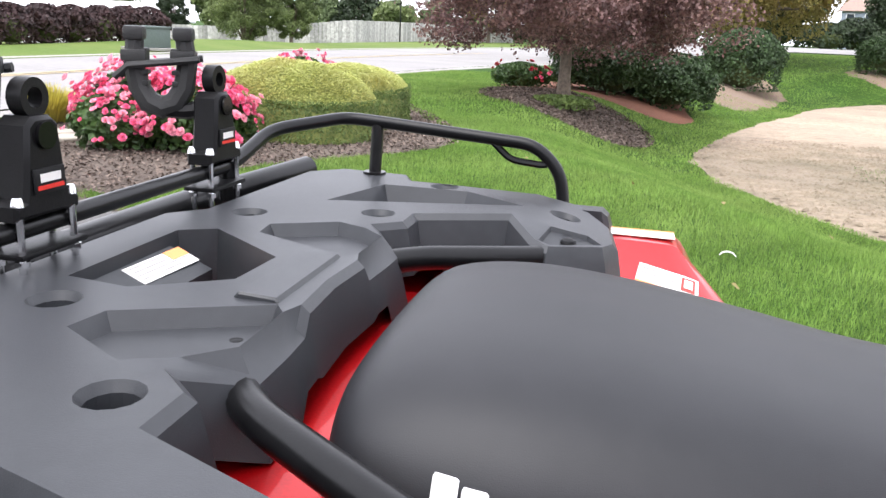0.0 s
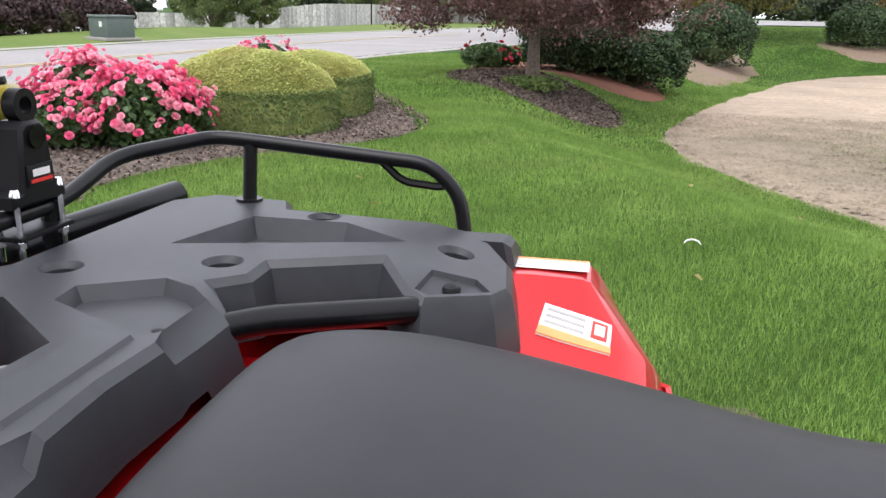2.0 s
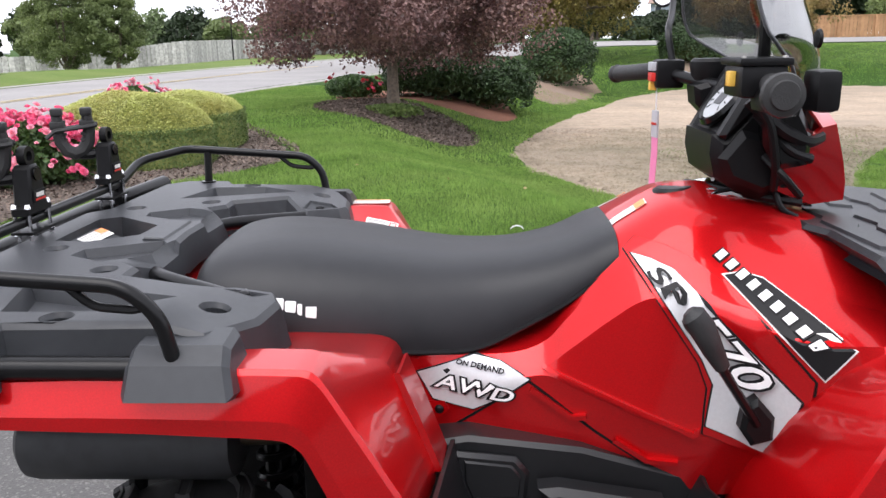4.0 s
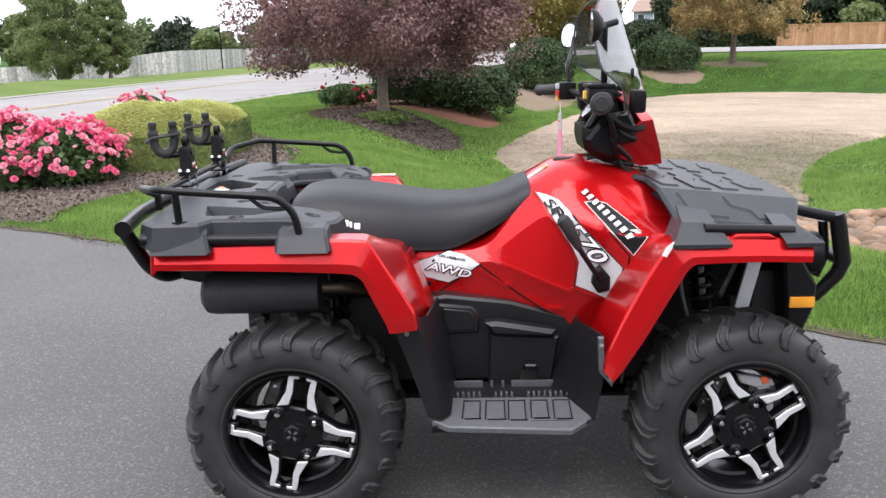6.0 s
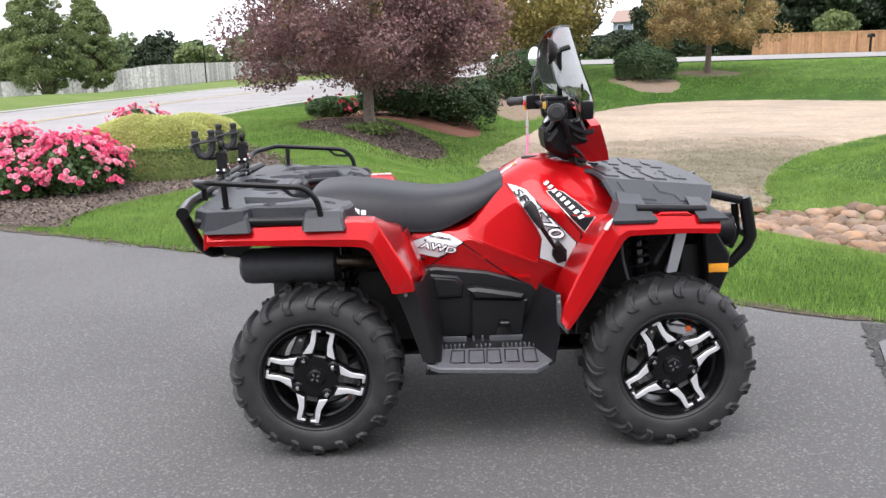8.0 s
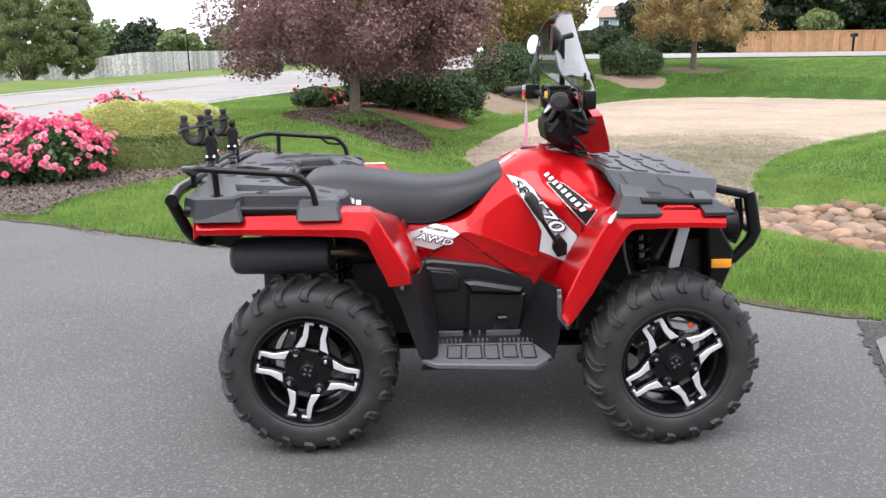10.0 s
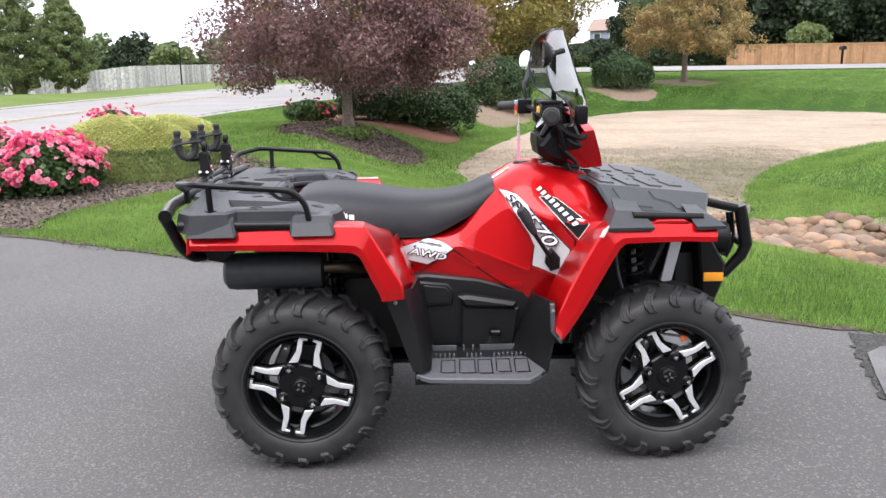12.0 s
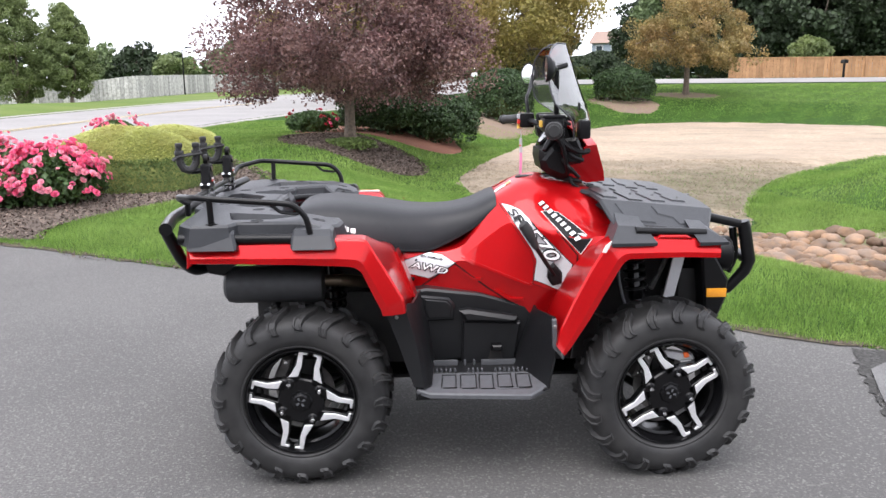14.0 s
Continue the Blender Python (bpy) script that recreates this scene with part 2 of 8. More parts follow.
def clear_material(name, colour, rough, keep):
    """Thin tinted sheet: mostly see-through with a gloss on top."""
    m = bpy.data.materials.new(name)
    m.use_nodes = True
    n, ln = m.node_tree.nodes, m.node_tree.links
    t, g, mix, fr = n.new("ShaderNodeBsdfTransparent"), n.new("ShaderNodeBsdfGlossy"), n.new("ShaderNodeMixShader"), n.new("ShaderNodeLayerWeight")
    part_gloss = n.new("ShaderNodeMath")
    part_gloss.operation = "MULTIPLY_ADD"
    part_gloss.inputs[1].default_value, part_gloss.inputs[2].default_value = 0.6, 0.09
    t.inputs["Color"].default_value = (*colour, 1)
    g.inputs["Roughness"].default_value = rough
    fr.inputs["Blend"].default_value = keep
    ln.new(fr.outputs["Facing"], part_gloss.inputs[0])
    ln.new(part_gloss.outputs[0], mix.inputs[0])
    ln.new(t.outputs[0], mix.inputs[1])
    ln.new(g.outputs[0], mix.inputs[2])
    ln.new(mix.outputs[0], n["Material Output"].inputs["Surface"])
    return m


M["shield"] = clear_material("smoked_windshield", (0.70, 0.70, 0.69), 0.05, 0.25)

# sand that turns to weedy mud round the low end of the basin
sm = M["sand"].node_tree
geo2 = sm.nodes.new("ShaderNodeNewGeometry")
off = sm.nodes.new("ShaderNodeVectorMath")
off.operation = "DISTANCE"
off.inputs[1].default_value = (6.2, 11.0, -0.6)
wob = sm.nodes.new("ShaderNodeTexNoise")
wob.inputs["Scale"].default_value, wob.inputs["Detail"].default_value, wob.inputs["Roughness"].default_value = 0.8, 9.0, 0.65
addm = sm.nodes.new("ShaderNodeMath")
addm.operation = "MULTIPLY_ADD"
addm.inputs[1].default_value = -9.0
rng = sm.nodes.new("ShaderNodeMapRange")
rng.inputs["From Min"].default_value, rng.inputs["From Max"].default_value, rng.inputs["To Min"].default_value, rng.inputs["To Max"].default_value = -2.6, 2.4, 0.92, 0.0
mudmix = sm.nodes.new("ShaderNodeMix")
mudmix.data_type = "RGBA"
tuftn = sm.nodes.new("ShaderNodeTexNoise")
tuftn.inputs["Scale"].default_value, tuftn.inputs["Detail"].default_value, tuftn.inputs["Roughness"].default_value = 3.0, 9.0, 0.75
mudc = sm.nodes.new("ShaderNodeMix")
mudc.data_type = "RGBA"
mudc.inputs["A"].default_value, mudc.inputs["B"].default_value = (0.105, 0.086, 0.066, 1), (0.16, 0.147, 0.09, 1)
bs = sm.nodes["Principled BSDF"]
old = bs.inputs["Base Color"].links[0].from_socket
sm.links.new(geo2.outputs["Position"], off.inputs[0])
sm.links.new(geo2.outputs["Position"], wob.inputs["Vector"])
sm.links.new(geo2.outputs["Position"], tuftn.inputs["Vector"])
sm.links.new(wob.outputs["Fac"], addm.inputs[0])
sm.links.new(off.outputs["Value"], addm.inputs[2])
sm.links.new(addm.outputs[0], rng.inputs["Value"])
sm.links.new(tuftn.outputs["Fac"], mudc.inputs["Factor"])
sm.links.new(rng.outputs[0], mudmix.inputs["Factor"])
sm.links.new(old, mudmix.inputs["A"])
sm.links.new(mudc.outputs["Result"], mudmix.inputs["B"])
sm.links.new(mudmix.outputs["Result"], bs.inputs["Base Color"])

# long damp streaks across the basin floor
strm = sm.nodes.new("ShaderNodeMapping")
strm.inputs["Scale"].default_value, strm.inputs["Rotation"].default_value = (0.45, 1.5, 1.0), (0, 0, radians(28))
strn = sm.nodes.new("ShaderNodeTexNoise")
strn.inputs["Scale"].default_value, strn.inputs["Detail"].default_value, strn.inputs["Roughness"].default_value = 0.75, 9.0, 0.7
strr = sm.nodes.new("ShaderNodeMapRange")
strr.inputs["From Min"].default_value, strr.inputs["From Max"].default_value, strr.inputs["To Max"].default_value = 0.47, 0.66, 0.55
strx = sm.nodes.new("ShaderNodeMix")
strx.data_type = "RGBA"
strx.inputs["B"].default_value = (0.20, 0.168, 0.13, 1)
sm.links.new(geo2.outputs["Position"], strm.inputs["Vector"])
sm.links.new(strm.outputs[0], strn.inputs["Vector"])
sm.links.new(strn.outputs["Fac"], strr.inputs["Value"])
sm.links.new(strr.outputs[0], strx.inputs["Factor"])
sm.links.new(mudmix.outputs["Result"], strx.inputs["A"])
sm.links.new(strx.outputs["Result"], bs.inputs["Base Color"])

# paler and darker passes of the mower
for key in ("lawn", "blade"):
    tn = M[key].node_tree
    pos = tn.nodes.new("ShaderNodeNewGeometry")
    turn = tn.nodes.new("ShaderNodeMapping")
    turn.inputs["Rotation"].default_value = (0, 0, radians(38))
    wave = tn.nodes.new("ShaderNodeTexWave")
    wave.inputs["Scale"].default_value, wave.inputs["Distortion"].default_value, wave.inputs["Detail"].default_value, wave.inputs["Detail Scale"].default_value = 0.30, 9.0, 3.0, 0.25
    amount = tn.nodes.new("ShaderNodeMapRange")
    amount.inputs["To Min"].default_value, amount.inputs["To Max"].default_value = 0.92, 1.09
    shift = tn.nodes.new("ShaderNodeHueSaturation")
    bsdf = tn.nodes["Principled BSDF"]
    tn.links.new(pos.outputs["Position"], turn.inputs["Vector"])
    tn.links.new(turn.outputs[0], wave.inputs["Vector"])
    tn.links.new(wave.outputs["Fac"], amount.inputs["Value"])
    tn.links.new(amount.outputs[0], shift.inputs["Value"])
    tn.links.new(bsdf.inputs["Base Color"].links[0].from_socket, shift.inputs["Color"])
    tn.links.new(shift.outputs[0], bsdf.inputs["Base Color"])

# stones showing in the worn asphalt
am = M["asphalt"].node_tree
cells = am.nodes.new("ShaderNodeTexVoronoi")
cells.inputs["Scale"].default_value = 130
gpos = am.nodes.new("ShaderNodeNewGeometry")
pick = am.nodes.new("ShaderNodeMapRange")
pick.inputs["From Min"].default_value, pick.inputs["From Max"].default_value, pick.inputs["To Max"].default_value = 0.76, 1.0, 0.5
sep = am.nodes.new("ShaderNodeSeparateColor")
grit = am.nodes.new("ShaderNodeMix")
grit.data_type = "RGBA"
grit.inputs["B"].default_value = (0.23, 0.222, 0.212, 1)
ab = am.nodes["Principled BSDF"]
base = ab.inputs["Base Color"].links[0].from_socket
am.links.new(gpos.outputs["Position"], cells.inputs["Vector"])
am.links.new(cells.outputs["Color"], sep.inputs[0])
am.links.new(sep.outputs[0], pick.inputs["Value"])
am.links.new(pick.outputs[0], grit.inputs["Factor"])
am.links.new(base, grit.inputs["A"])
am.links.new(grit.outputs["Result"], ab.inputs["Base Color"])
M["lens"] = clear_material("clear_lens", (0.9, 0.9, 0.9), 0.05, 0.25)
mm = bpy.data.materials.new("mirror_glass")
mm.use_nodes = True
mm.node_tree.nodes["Principled BSDF"].inputs["Metallic"].default_value = 1.0
mm.node_tree.nodes["Principled BSDF"].inputs["Roughness"].default_value = 0.03
mm.node_tree.nodes["Principled BSDF"].inputs["Base Color"].default_value = (0.9, 0.9, 0.9, 1)
M["mirror"] = mm


# ---- mesh helpers ----
def part(name, bm, material, parent=None, label="", smooth=True, sharp=35):
    """Links a bmesh (or a ready mesh) as one mesh object under a thing or under a part."""
    if isinstance(bm, bpy.types.Mesh):
        me = bm
    else:
        me = bpy.data.meshes.new(name)
        bmesh.ops.recalc_face_normals(bm, faces=bm.faces)
        for f in bm.faces:
            f.smooth = smooth
        for e in bm.edges:
            if len(e.link_faces) == 2 and e.calc_face_angle(0) > radians(sharp):
                e.smooth = False
        bm.to_mesh(me)
        bm.free()
    me.name = name
    if not me.materials:
        me.materials.append(material)
    ob = new(name, me)
    if parent:
        ob.parent = parent
    if label:
        ob["label"] = label
    return ob


def root(name, label, category, m=None, group="", kind=""):
    ob = new(name)
    if m is not None:
        ob.matrix_basis = m
    ob.empty_display_size = 0.1
    return tagged(ob, label, category, group, kind)


def np_mesh(name, verts, faces):
    me = bpy.data.meshes.new(name)
    me.from_pydata(np.asarray(verts).tolist(), [], np.asarray(faces).tolist() if not isinstance(faces, list) else faces)
    return me


def box(bm, lo, hi, bevel=0.0):
    """A box between two corners, with bevelled edges."""
    r = bmesh.ops.create_cube(bm, size=1.0)
    lo, hi = Vector(lo), Vector(hi)
    for v in r["verts"]:
        v.co = Vector(((v.co[i] + 0.5) * (hi[i] - lo[i]) + lo[i]) for i in range(3))
    if bevel:
        es = list({e for v in r["verts"] for e in v.link_edges})
        bmesh.ops.bevel(bm, geom=es, offset=bevel, segments=2, affect="EDGES", profile=0.6)
    return bm


def rounded(points, radius, steps=5):
    """A polyline with its inner corners rounded off."""
    pts = [Vector(p) for p in points]
    out = [pts[0]]
    for a, b, c in zip(pts, pts[1:], pts[2:]):
        d = min(radius, 0.45 * (b - a).length, 0.45 * (c - b).length)
        p, q = b + (a - b).normalized() * d, b + (c - b).normalized() * d
        for i in range(steps + 1):
            s = i / steps
            out.append(p * (1 - s) ** 2 + b * 2 * s * (1 - s) + q * s ** 2)
    return out + [pts[-1]]


def tube(bm, points, r, segs=10, bend=0.0, cap=True):
    """A round bar along a polyline; r may be a list of radii."""
    pts = rounded(points, bend) if bend and not isinstance(r, (list, tuple)) else [Vector(p) for p in points]
    rad = r if isinstance(r, (list, tuple)) else [r] * len(pts)
    t = (pts[1] - pts[0]).normalized()
    u = t.orthogonal().normalized()
    rings = []
    for i, p in enumerate(pts):
        nt = (pts[min(i + 1, len(pts) - 1)] - pts[max(i - 1, 0)]).normalized()
        u = (u - nt * u.dot(nt)).normalized()
        w = nt.cross(u)
        rings.append([bm.verts.new(p + (u * math.cos(k * math.tau / segs) + w * math.sin(k * math.tau / segs)) * rad[i]) for k in range(segs)])
    for a, b in zip(rings, rings[1:]):
        for k in range(segs):
            bm.faces.new((a[k], a[(k + 1) % segs], b[(k + 1) % segs], b[k]))
    if cap:
        bm.faces.new(rings[0][::-1])
        bm.faces.new(rings[-1])
    return bm


def lathe(bm, profile, segs=32, centre=(0, 0, 0), axis="y", close=False):
    """Turns (radius, along) points round an axis through the centre."""
    c = Vector(centre)
    rings = []
    for r, a in profile:
        ring = []
        for k in range(segs):
            s, o = math.sin(k * math.tau / segs) * r, math.cos(k * math.tau / segs) * r
            ring.append(bm.verts.new(c + (Vector((o, a, s)) if axis == "y" else Vector((a, o, s)) if axis == "x" else Vector((o, s, a)))))
        rings.append(ring)
    pairs = list(zip(rings, rings[1:])) + ([(rings[-1], rings[0])] if close else [])
    for a, b in pairs:
        for k in range(segs):
            bm.faces.new((a[k], a[(k + 1) % segs], b[(k + 1) % segs], b[k]))
    if not close:
        bm.faces.new(rings[0])
        bm.faces.new(rings[-1])
    return bm


def skin(bm, rows, close=False):
    """Faces between rows of points of equal number."""
    g = [[bm.verts.new(p) for p in row] for row in rows]
    for a, b in zip(g, g[1:]):
        for k in range(len(a) - (0 if close else 1)):
            bm.faces.new((a[k], a[(k + 1) % len(a)], b[(k + 1) % len(a)], b[k]))
    return g


def shell(bm, rows, thick):
    """A skin with a thickness, closed at its rims."""
    n = len(rows[0])
    P = [[Vector(p) for p in r] for r in rows]
    back = []
    for i, r in enumerate(P):
        line = []
        for j, p in enumerate(r):
            du = P[min(i + 1, len(P) - 1)][j] - P[max(i - 1, 0)][j]
            dv = r[min(j + 1, n - 1)] - r[max(j - 1, 0)]
            nn = du.cross(dv)
            line.append(p + (nn.normalized() * thick if nn.length else Vector()))
        back.append(line)
    a, b = skin(bm, P), skin(bm, back)
    m = len(P)
    for j in range(n - 1):
        bm.faces.new((a[0][j], a[0][j + 1], b[0][j + 1], b[0][j]))
        bm.faces.new((a[m - 1][j], a[m - 1][j + 1], b[m - 1][j + 1], b[m - 1][j]))
    for i in range(m - 1):
        bm.faces.new((a[i][0], a[i + 1][0], b[i + 1][0], b[i][0]))
        bm.faces.new((a[i][n - 1], a[i + 1][n - 1], b[i + 1][n - 1], b[i][n - 1]))
    return bm


def offset(poly, d):
    """A flat outline moved inwards by d (outwards: minus)."""
    n = len(poly)
    area = sum(poly[i][0] * poly[(i + 1) % n][1] - poly[(i + 1) % n][0] * poly[i][1] for i in range(n))
    s = 1 if area > 0 else -1
    out = []
    for i in range(n):
        a, b, c = Vector(poly[i - 1][:2]), Vector(poly[i][:2]), Vector(poly[(i + 1) % n][:2])
        e1, e2 = (b - a).normalized(), (c - b).normalized()
        n1, n2 = Vector((-e1.y, e1.x)) * s, Vector((-e2.y, e2.x)) * s
        h = n1 + n2
        k = d / max(0.35, 1 + n1.dot(n2))
        out.append((b.x + h.x * k, b.y + h.y * k))
    return out


def ring_wall(bm, a, b):
    for i in range(len(a)):
        bm.faces.new((a[i], a[(i + 1) % len(a)], b[(i + 1) % len(b)], b[i]))


def fill(bm, loops):
    """Fills the area between an outer loop of vertices and its holes."""
    edges = []
    for vs in loops:
        for i in range(len(vs)):
            e = bm.edges.get((vs[i], vs[(i + 1) % len(vs)])) or bm.edges.new((vs[i], vs[(i + 1) % len(vs)]))
            edges.append(e)
    bmesh.ops.triangle_fill(bm, use_beauty=True, edges=edges)


def plate(bm, outline, z0, z1, holes=(), pockets=(), chamfer=0.006, draft=0.0, top=None):
    """A moulded plate: outline in plan, through holes, and pockets (outline, depth, slope). top: height over plan, added to z1."""
    lift = top or (lambda x, y: 0.0)
    V = lambda p, z: bm.verts.new((p[0], p[1], z + lift(*p[:2])))
    t0 = [V(p, z1) for p in offset(outline, chamfer)]
    t1 = [V(p, z1 - chamfer) for p in outline]
    b0 = [V(p, z0) for p in offset(outline, -draft)]
    ring_wall(bm, t0, t1)
    ring_wall(bm, t1, b0)
    loops = [t0]
    for h in holes:
        a, b = [V(p, z1) for p in h], [V(p, z0) for p in offset(h, 0.006)]
        ring_wall(bm, a, b)
        loops.append(a)
    for h, depth, slope, *deep in pockets:
        a, b = [V(p, z1) for p in h], [V(p, z1 - depth) for p in offset(h, slope)]
        ring_wall(bm, a, b)
        if deep:
            ring_wall(bm, b, [V(p, z1 - deep[0]) for p in offset(h, slope + 0.001)])
        else:
            fill(bm, [b])
        loops.append(a)
    fill(bm, loops)
    return bm


def circle(x, y, r, n=14):
    return [(x + r * math.cos(k * math.tau / n), y + r * math.sin(k * math.tau / n)) for k in range(n)]


def prism(bm, outline, axis, a, b, chamfer=0.004):
    """An outline in the plane across an axis ('x','y','z'), pulled from a to b with chamfered rims."""
    def P(p, w):
        return Vector((w, p[0], p[1])) if axis == "x" else Vector((p[0], w, p[1])) if axis == "y" else Vector((p[0], p[1], w))
    s = 1 if b > a else -1
    small = offset(outline, chamfer)
    rings = [[bm.verts.new(P(p, w)) for p in o] for o, w in ((small, a), (outline, a + s * chamfer), (outline, b - s * chamfer), (small, b))]
    for r1, r2 in zip(rings, rings[1:]):
        ring_wall(bm, r1, r2)
    fill(bm, [rings[0]])
    fill(bm, [rings[-1]])
    return bm


def smooth01(a, b, x):
    t = np.clip((np.asarray(x, float) - a) / (b - a), 0, 1)
    return t * t * (3 - 2 * t)


# ---- the lie of the land ----
SAND = [(1.0, 13.0), (1.1, 11.2), (1.6, 9.6), (2.1, 8.5), (2.7, 7.4), (3.4, 6.3), (4.4, 6.6), (5.3, 7.6), (5.5, 8.7), (6.3, 10.4), (7.8, 12.6), (9.9, 14.8),
        (12.2, 16.8), (17.0, 18.5), (21.0, 21.5), (20.5, 26.0), (16.5, 29.0), (12.0, 30.5), (8.0, 29.5), (5.5, 26.2), (4.2, 22.6), (2.9, 19.5), (1.75, 15.9)]
SWALE = [(3.9, 6.2), (4.6, 4.9), (5.6, 3.2), (7.5, 0.8), (11.0, -3.0)]


def seg_dist(x, y, pts, closed=False):
    d = np.full(np.shape(x), 1e9)
    m = len(pts)
    for i in range(m if closed else m - 1):
        (ax, ay), (bx, by) = pts[i], pts[(i + 1) % m]
        t = np.clip(((x - ax) * (bx - ax) + (y - ay) * (by - ay)) / ((bx - ax) ** 2 + (by - ay) ** 2), 0, 1)
        d = np.minimum(d, np.hypot(x - ax - t * (bx - ax), y - ay - t * (by - ay)))
    return d


def inside(x, y, poly):
    r = np.zeros(np.shape(x), bool)
    m = len(poly)
    for i in range(m):
        (ax, ay), (bx, by) = poly[i], poly[(i + 1) % m]
        if ay != by:
            r ^= ((ay > y) != (by > y)) & (x < (bx - ax) * (y - ay) / (by - ay) + ax)
    return r


def smooth_loop(poly, times=2):
    """Cuts the corners of a closed outline until it runs smoothly."""
    p = np.array(poly, float)
    for _ in range(times):
        q = np.roll(p, -1, 0)
        p = np.stack([0.75 * p + 0.25 * q, 0.25 * p + 0.75 * q], 1).reshape(-1, 2)
    return [tuple(v) for v in p]


def edge_y(x):
    """The line where the driveway meets lawn and bed."""
    return 2.15 - 0.507 * np.asarray(x, float) + 0.06 * np.sin(np.asarray(x, float) * 1.3)


def land(x, y):
    """Height of the ground: a shallow dry basin, a stony swale that drains into it, and a rise to the far road."""
    x, y = np.asarray(x, float), np.asarray(y, float)
    d = np.where(inside(x, y, SAND), 0, seg_dist(x, y, SAND, True))
    z = -0.64 * (1 - smooth01(0, 3.0, d))
    sw = seg_dist(x, y, SWALE)
    z = np.minimum(z, -0.55 * (1 - smooth01(0.5, 2.6, sw)))
    z = np.where(y < edge_y(x) + 0.6, z * smooth01(-0.2, 0.6, y - edge_y(x)), z)
    z = z + (0.80 * smooth01(27, 42, y) + 0.27 * smooth01(43.5, 53, y)) * smooth01(-2, 9, x)
    z = z + 0.16 * np.exp(-((x + 1.6) ** 2 + (y - 14.3) ** 2) / 5.0)
    z = z + 0.3 * np.exp(-((x + 19) / 2.2) ** 2) * np.exp(-((y - 34) / 10.0) ** 2)
    z = z - 1.0 * smooth01(-20, -29, x) * smooth01(24, 42, y)
    return z + 0.3 * smooth01(60, 300, y)


def axis_steps(spans):
    out = []
    for a, b, s in spans:
        out += list(np.arange(a, b - 1e-6, s))
    return np.array(out + [spans[-1][1]])


gx = axis_steps([(-900, -100, 100), (-100, -30, 10), (-30, -8, 1.0), (-8, 9, 0.25), (9, 30, 1.0), (30, 100, 10), (100, 900, 100)])
gy = axis_steps([(-300, -20, 40), (-20, 0, 1.0), (0, 22, 0.25), (22, 60, 1.0), (60, 120, 10), (120, 1400, 80)])
GX, GY = np.meshgrid(gx, gy)
GZ = land(GX, GY)
GZ = np.where((GY < edge_y(GX)) & (GX < 12), np.minimum(GZ, 0) - np.where(GY < edge_y(GX) - 0.3, 0.06, 0.014), GZ)
idx = np.arange(GX.size).reshape(GX.shape)
quads = np.stack([idx[:-1, :-1], idx[:-1, 1:], idx[1:, 1:], idx[1:, :-1]], -1).reshape(-1, 4)
me = np_mesh("ground", np.stack([GX, GY, GZ], -1).reshape(-1, 3), quads)
for p in me.polygons:
    p.use_smooth = True
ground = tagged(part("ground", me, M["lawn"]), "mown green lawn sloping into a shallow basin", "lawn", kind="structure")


def patch(name, outline, dz, step, material, label, category="ground", height=land, rough_edge=0.0, kind="structure", flat=None, taper=0.0):
    """A sheet that follows the land inside an outline."""
    poly = np.array(outline, float)
    pts = []
    m = len(poly)
    for i in range(m):
        a, b = poly[i], poly[(i + 1) % m]
        k = max(1, int(np.hypot(*(b - a)) / step))
        for j in range(k):
            pts.append(a + (b - a) * j / k)
    pts = np.array(pts)
    if rough_edge:
        rs = np.random.RandomState(len(pts))
        pts = pts + rs.normal(0, rough_edge, pts.shape)
    nb = len(pts)
    lo, hi = pts.min(0), pts.max(0)
    X, Y = np.meshgrid(np.arange(lo[0], hi[0], step), np.arange(lo[1], hi[1], step))
    X, Y = X.ravel() + 0.13 * step * np.sin(Y.ravel() * 7), Y.ravel()
    ring = [tuple(p) for p in pts]
    ok = inside(X, Y, ring) & (seg_dist(X, Y, ring, True) > 0.45 * step)
    allp = np.concatenate([pts, np.stack([X[ok], Y[ok]], -1)])
    from mathutils.geometry import delaunay_2d_cdt
    vs, es, fs, _, _, _ = delaunay_2d_cdt([Vector(p) for p in allp], [(i, (i + 1) % nb) for i in range(nb)], [], 1, 1e-5)
    v = np.array([(p.x, p.y) for p in vs])
    z = (height(v[:, 0], v[:, 1]) if flat is None else np.full(len(v), flat)) + dz
    if taper:
        z = z - (dz + 0.03) * (1 - smooth01(0, taper, seg_dist(v[:, 0], v[:, 1], ring, True)))
    tri = np.array([list(f) for f in fs])
    c = v[tri].mean(1)
    tri = tri[inside(c[:, 0], c[:, 1], ring)]
    me = np_mesh(name, np.column_stack([v, z]), tri)
    for p in me.polygons:
        p.use_smooth = True
    return tagged(part(name, me, material), label, category, kind=kind)


# driveway: asphalt up to the slanting edge, with an older, lighter slab past a broken joint
xs = np.linspace(-9.5, 9.0, 38)
drive = [(x, float(edge_y(x)) + 0.04) for x in xs]
patch("driveway", [(-9.5, -14), (9.0, -14)] + drive[::-1], 0.0, 0.35, M["asphalt"], "dark grey worn asphalt driveway", "driveway", flat=0.0, rough_edge=0.02)
patch("old_pavement", [(2.69, 0.50), (2.57, 0.45), (2.52, 0.34), (2.45, 0.17), (2.36, -0.10), (2.30, -0.6), (2.34, -1.4), (2.42, -4), (2.38, -8), (2.4, -13), (8.5, -13), (8.5, -2.1), (3.3, 0.38)], 0.012, 0.2,
      M["old_asphalt"], "older light grey pavement with a broken edge", "pavement", flat=0.0, rough_edge=0.015)
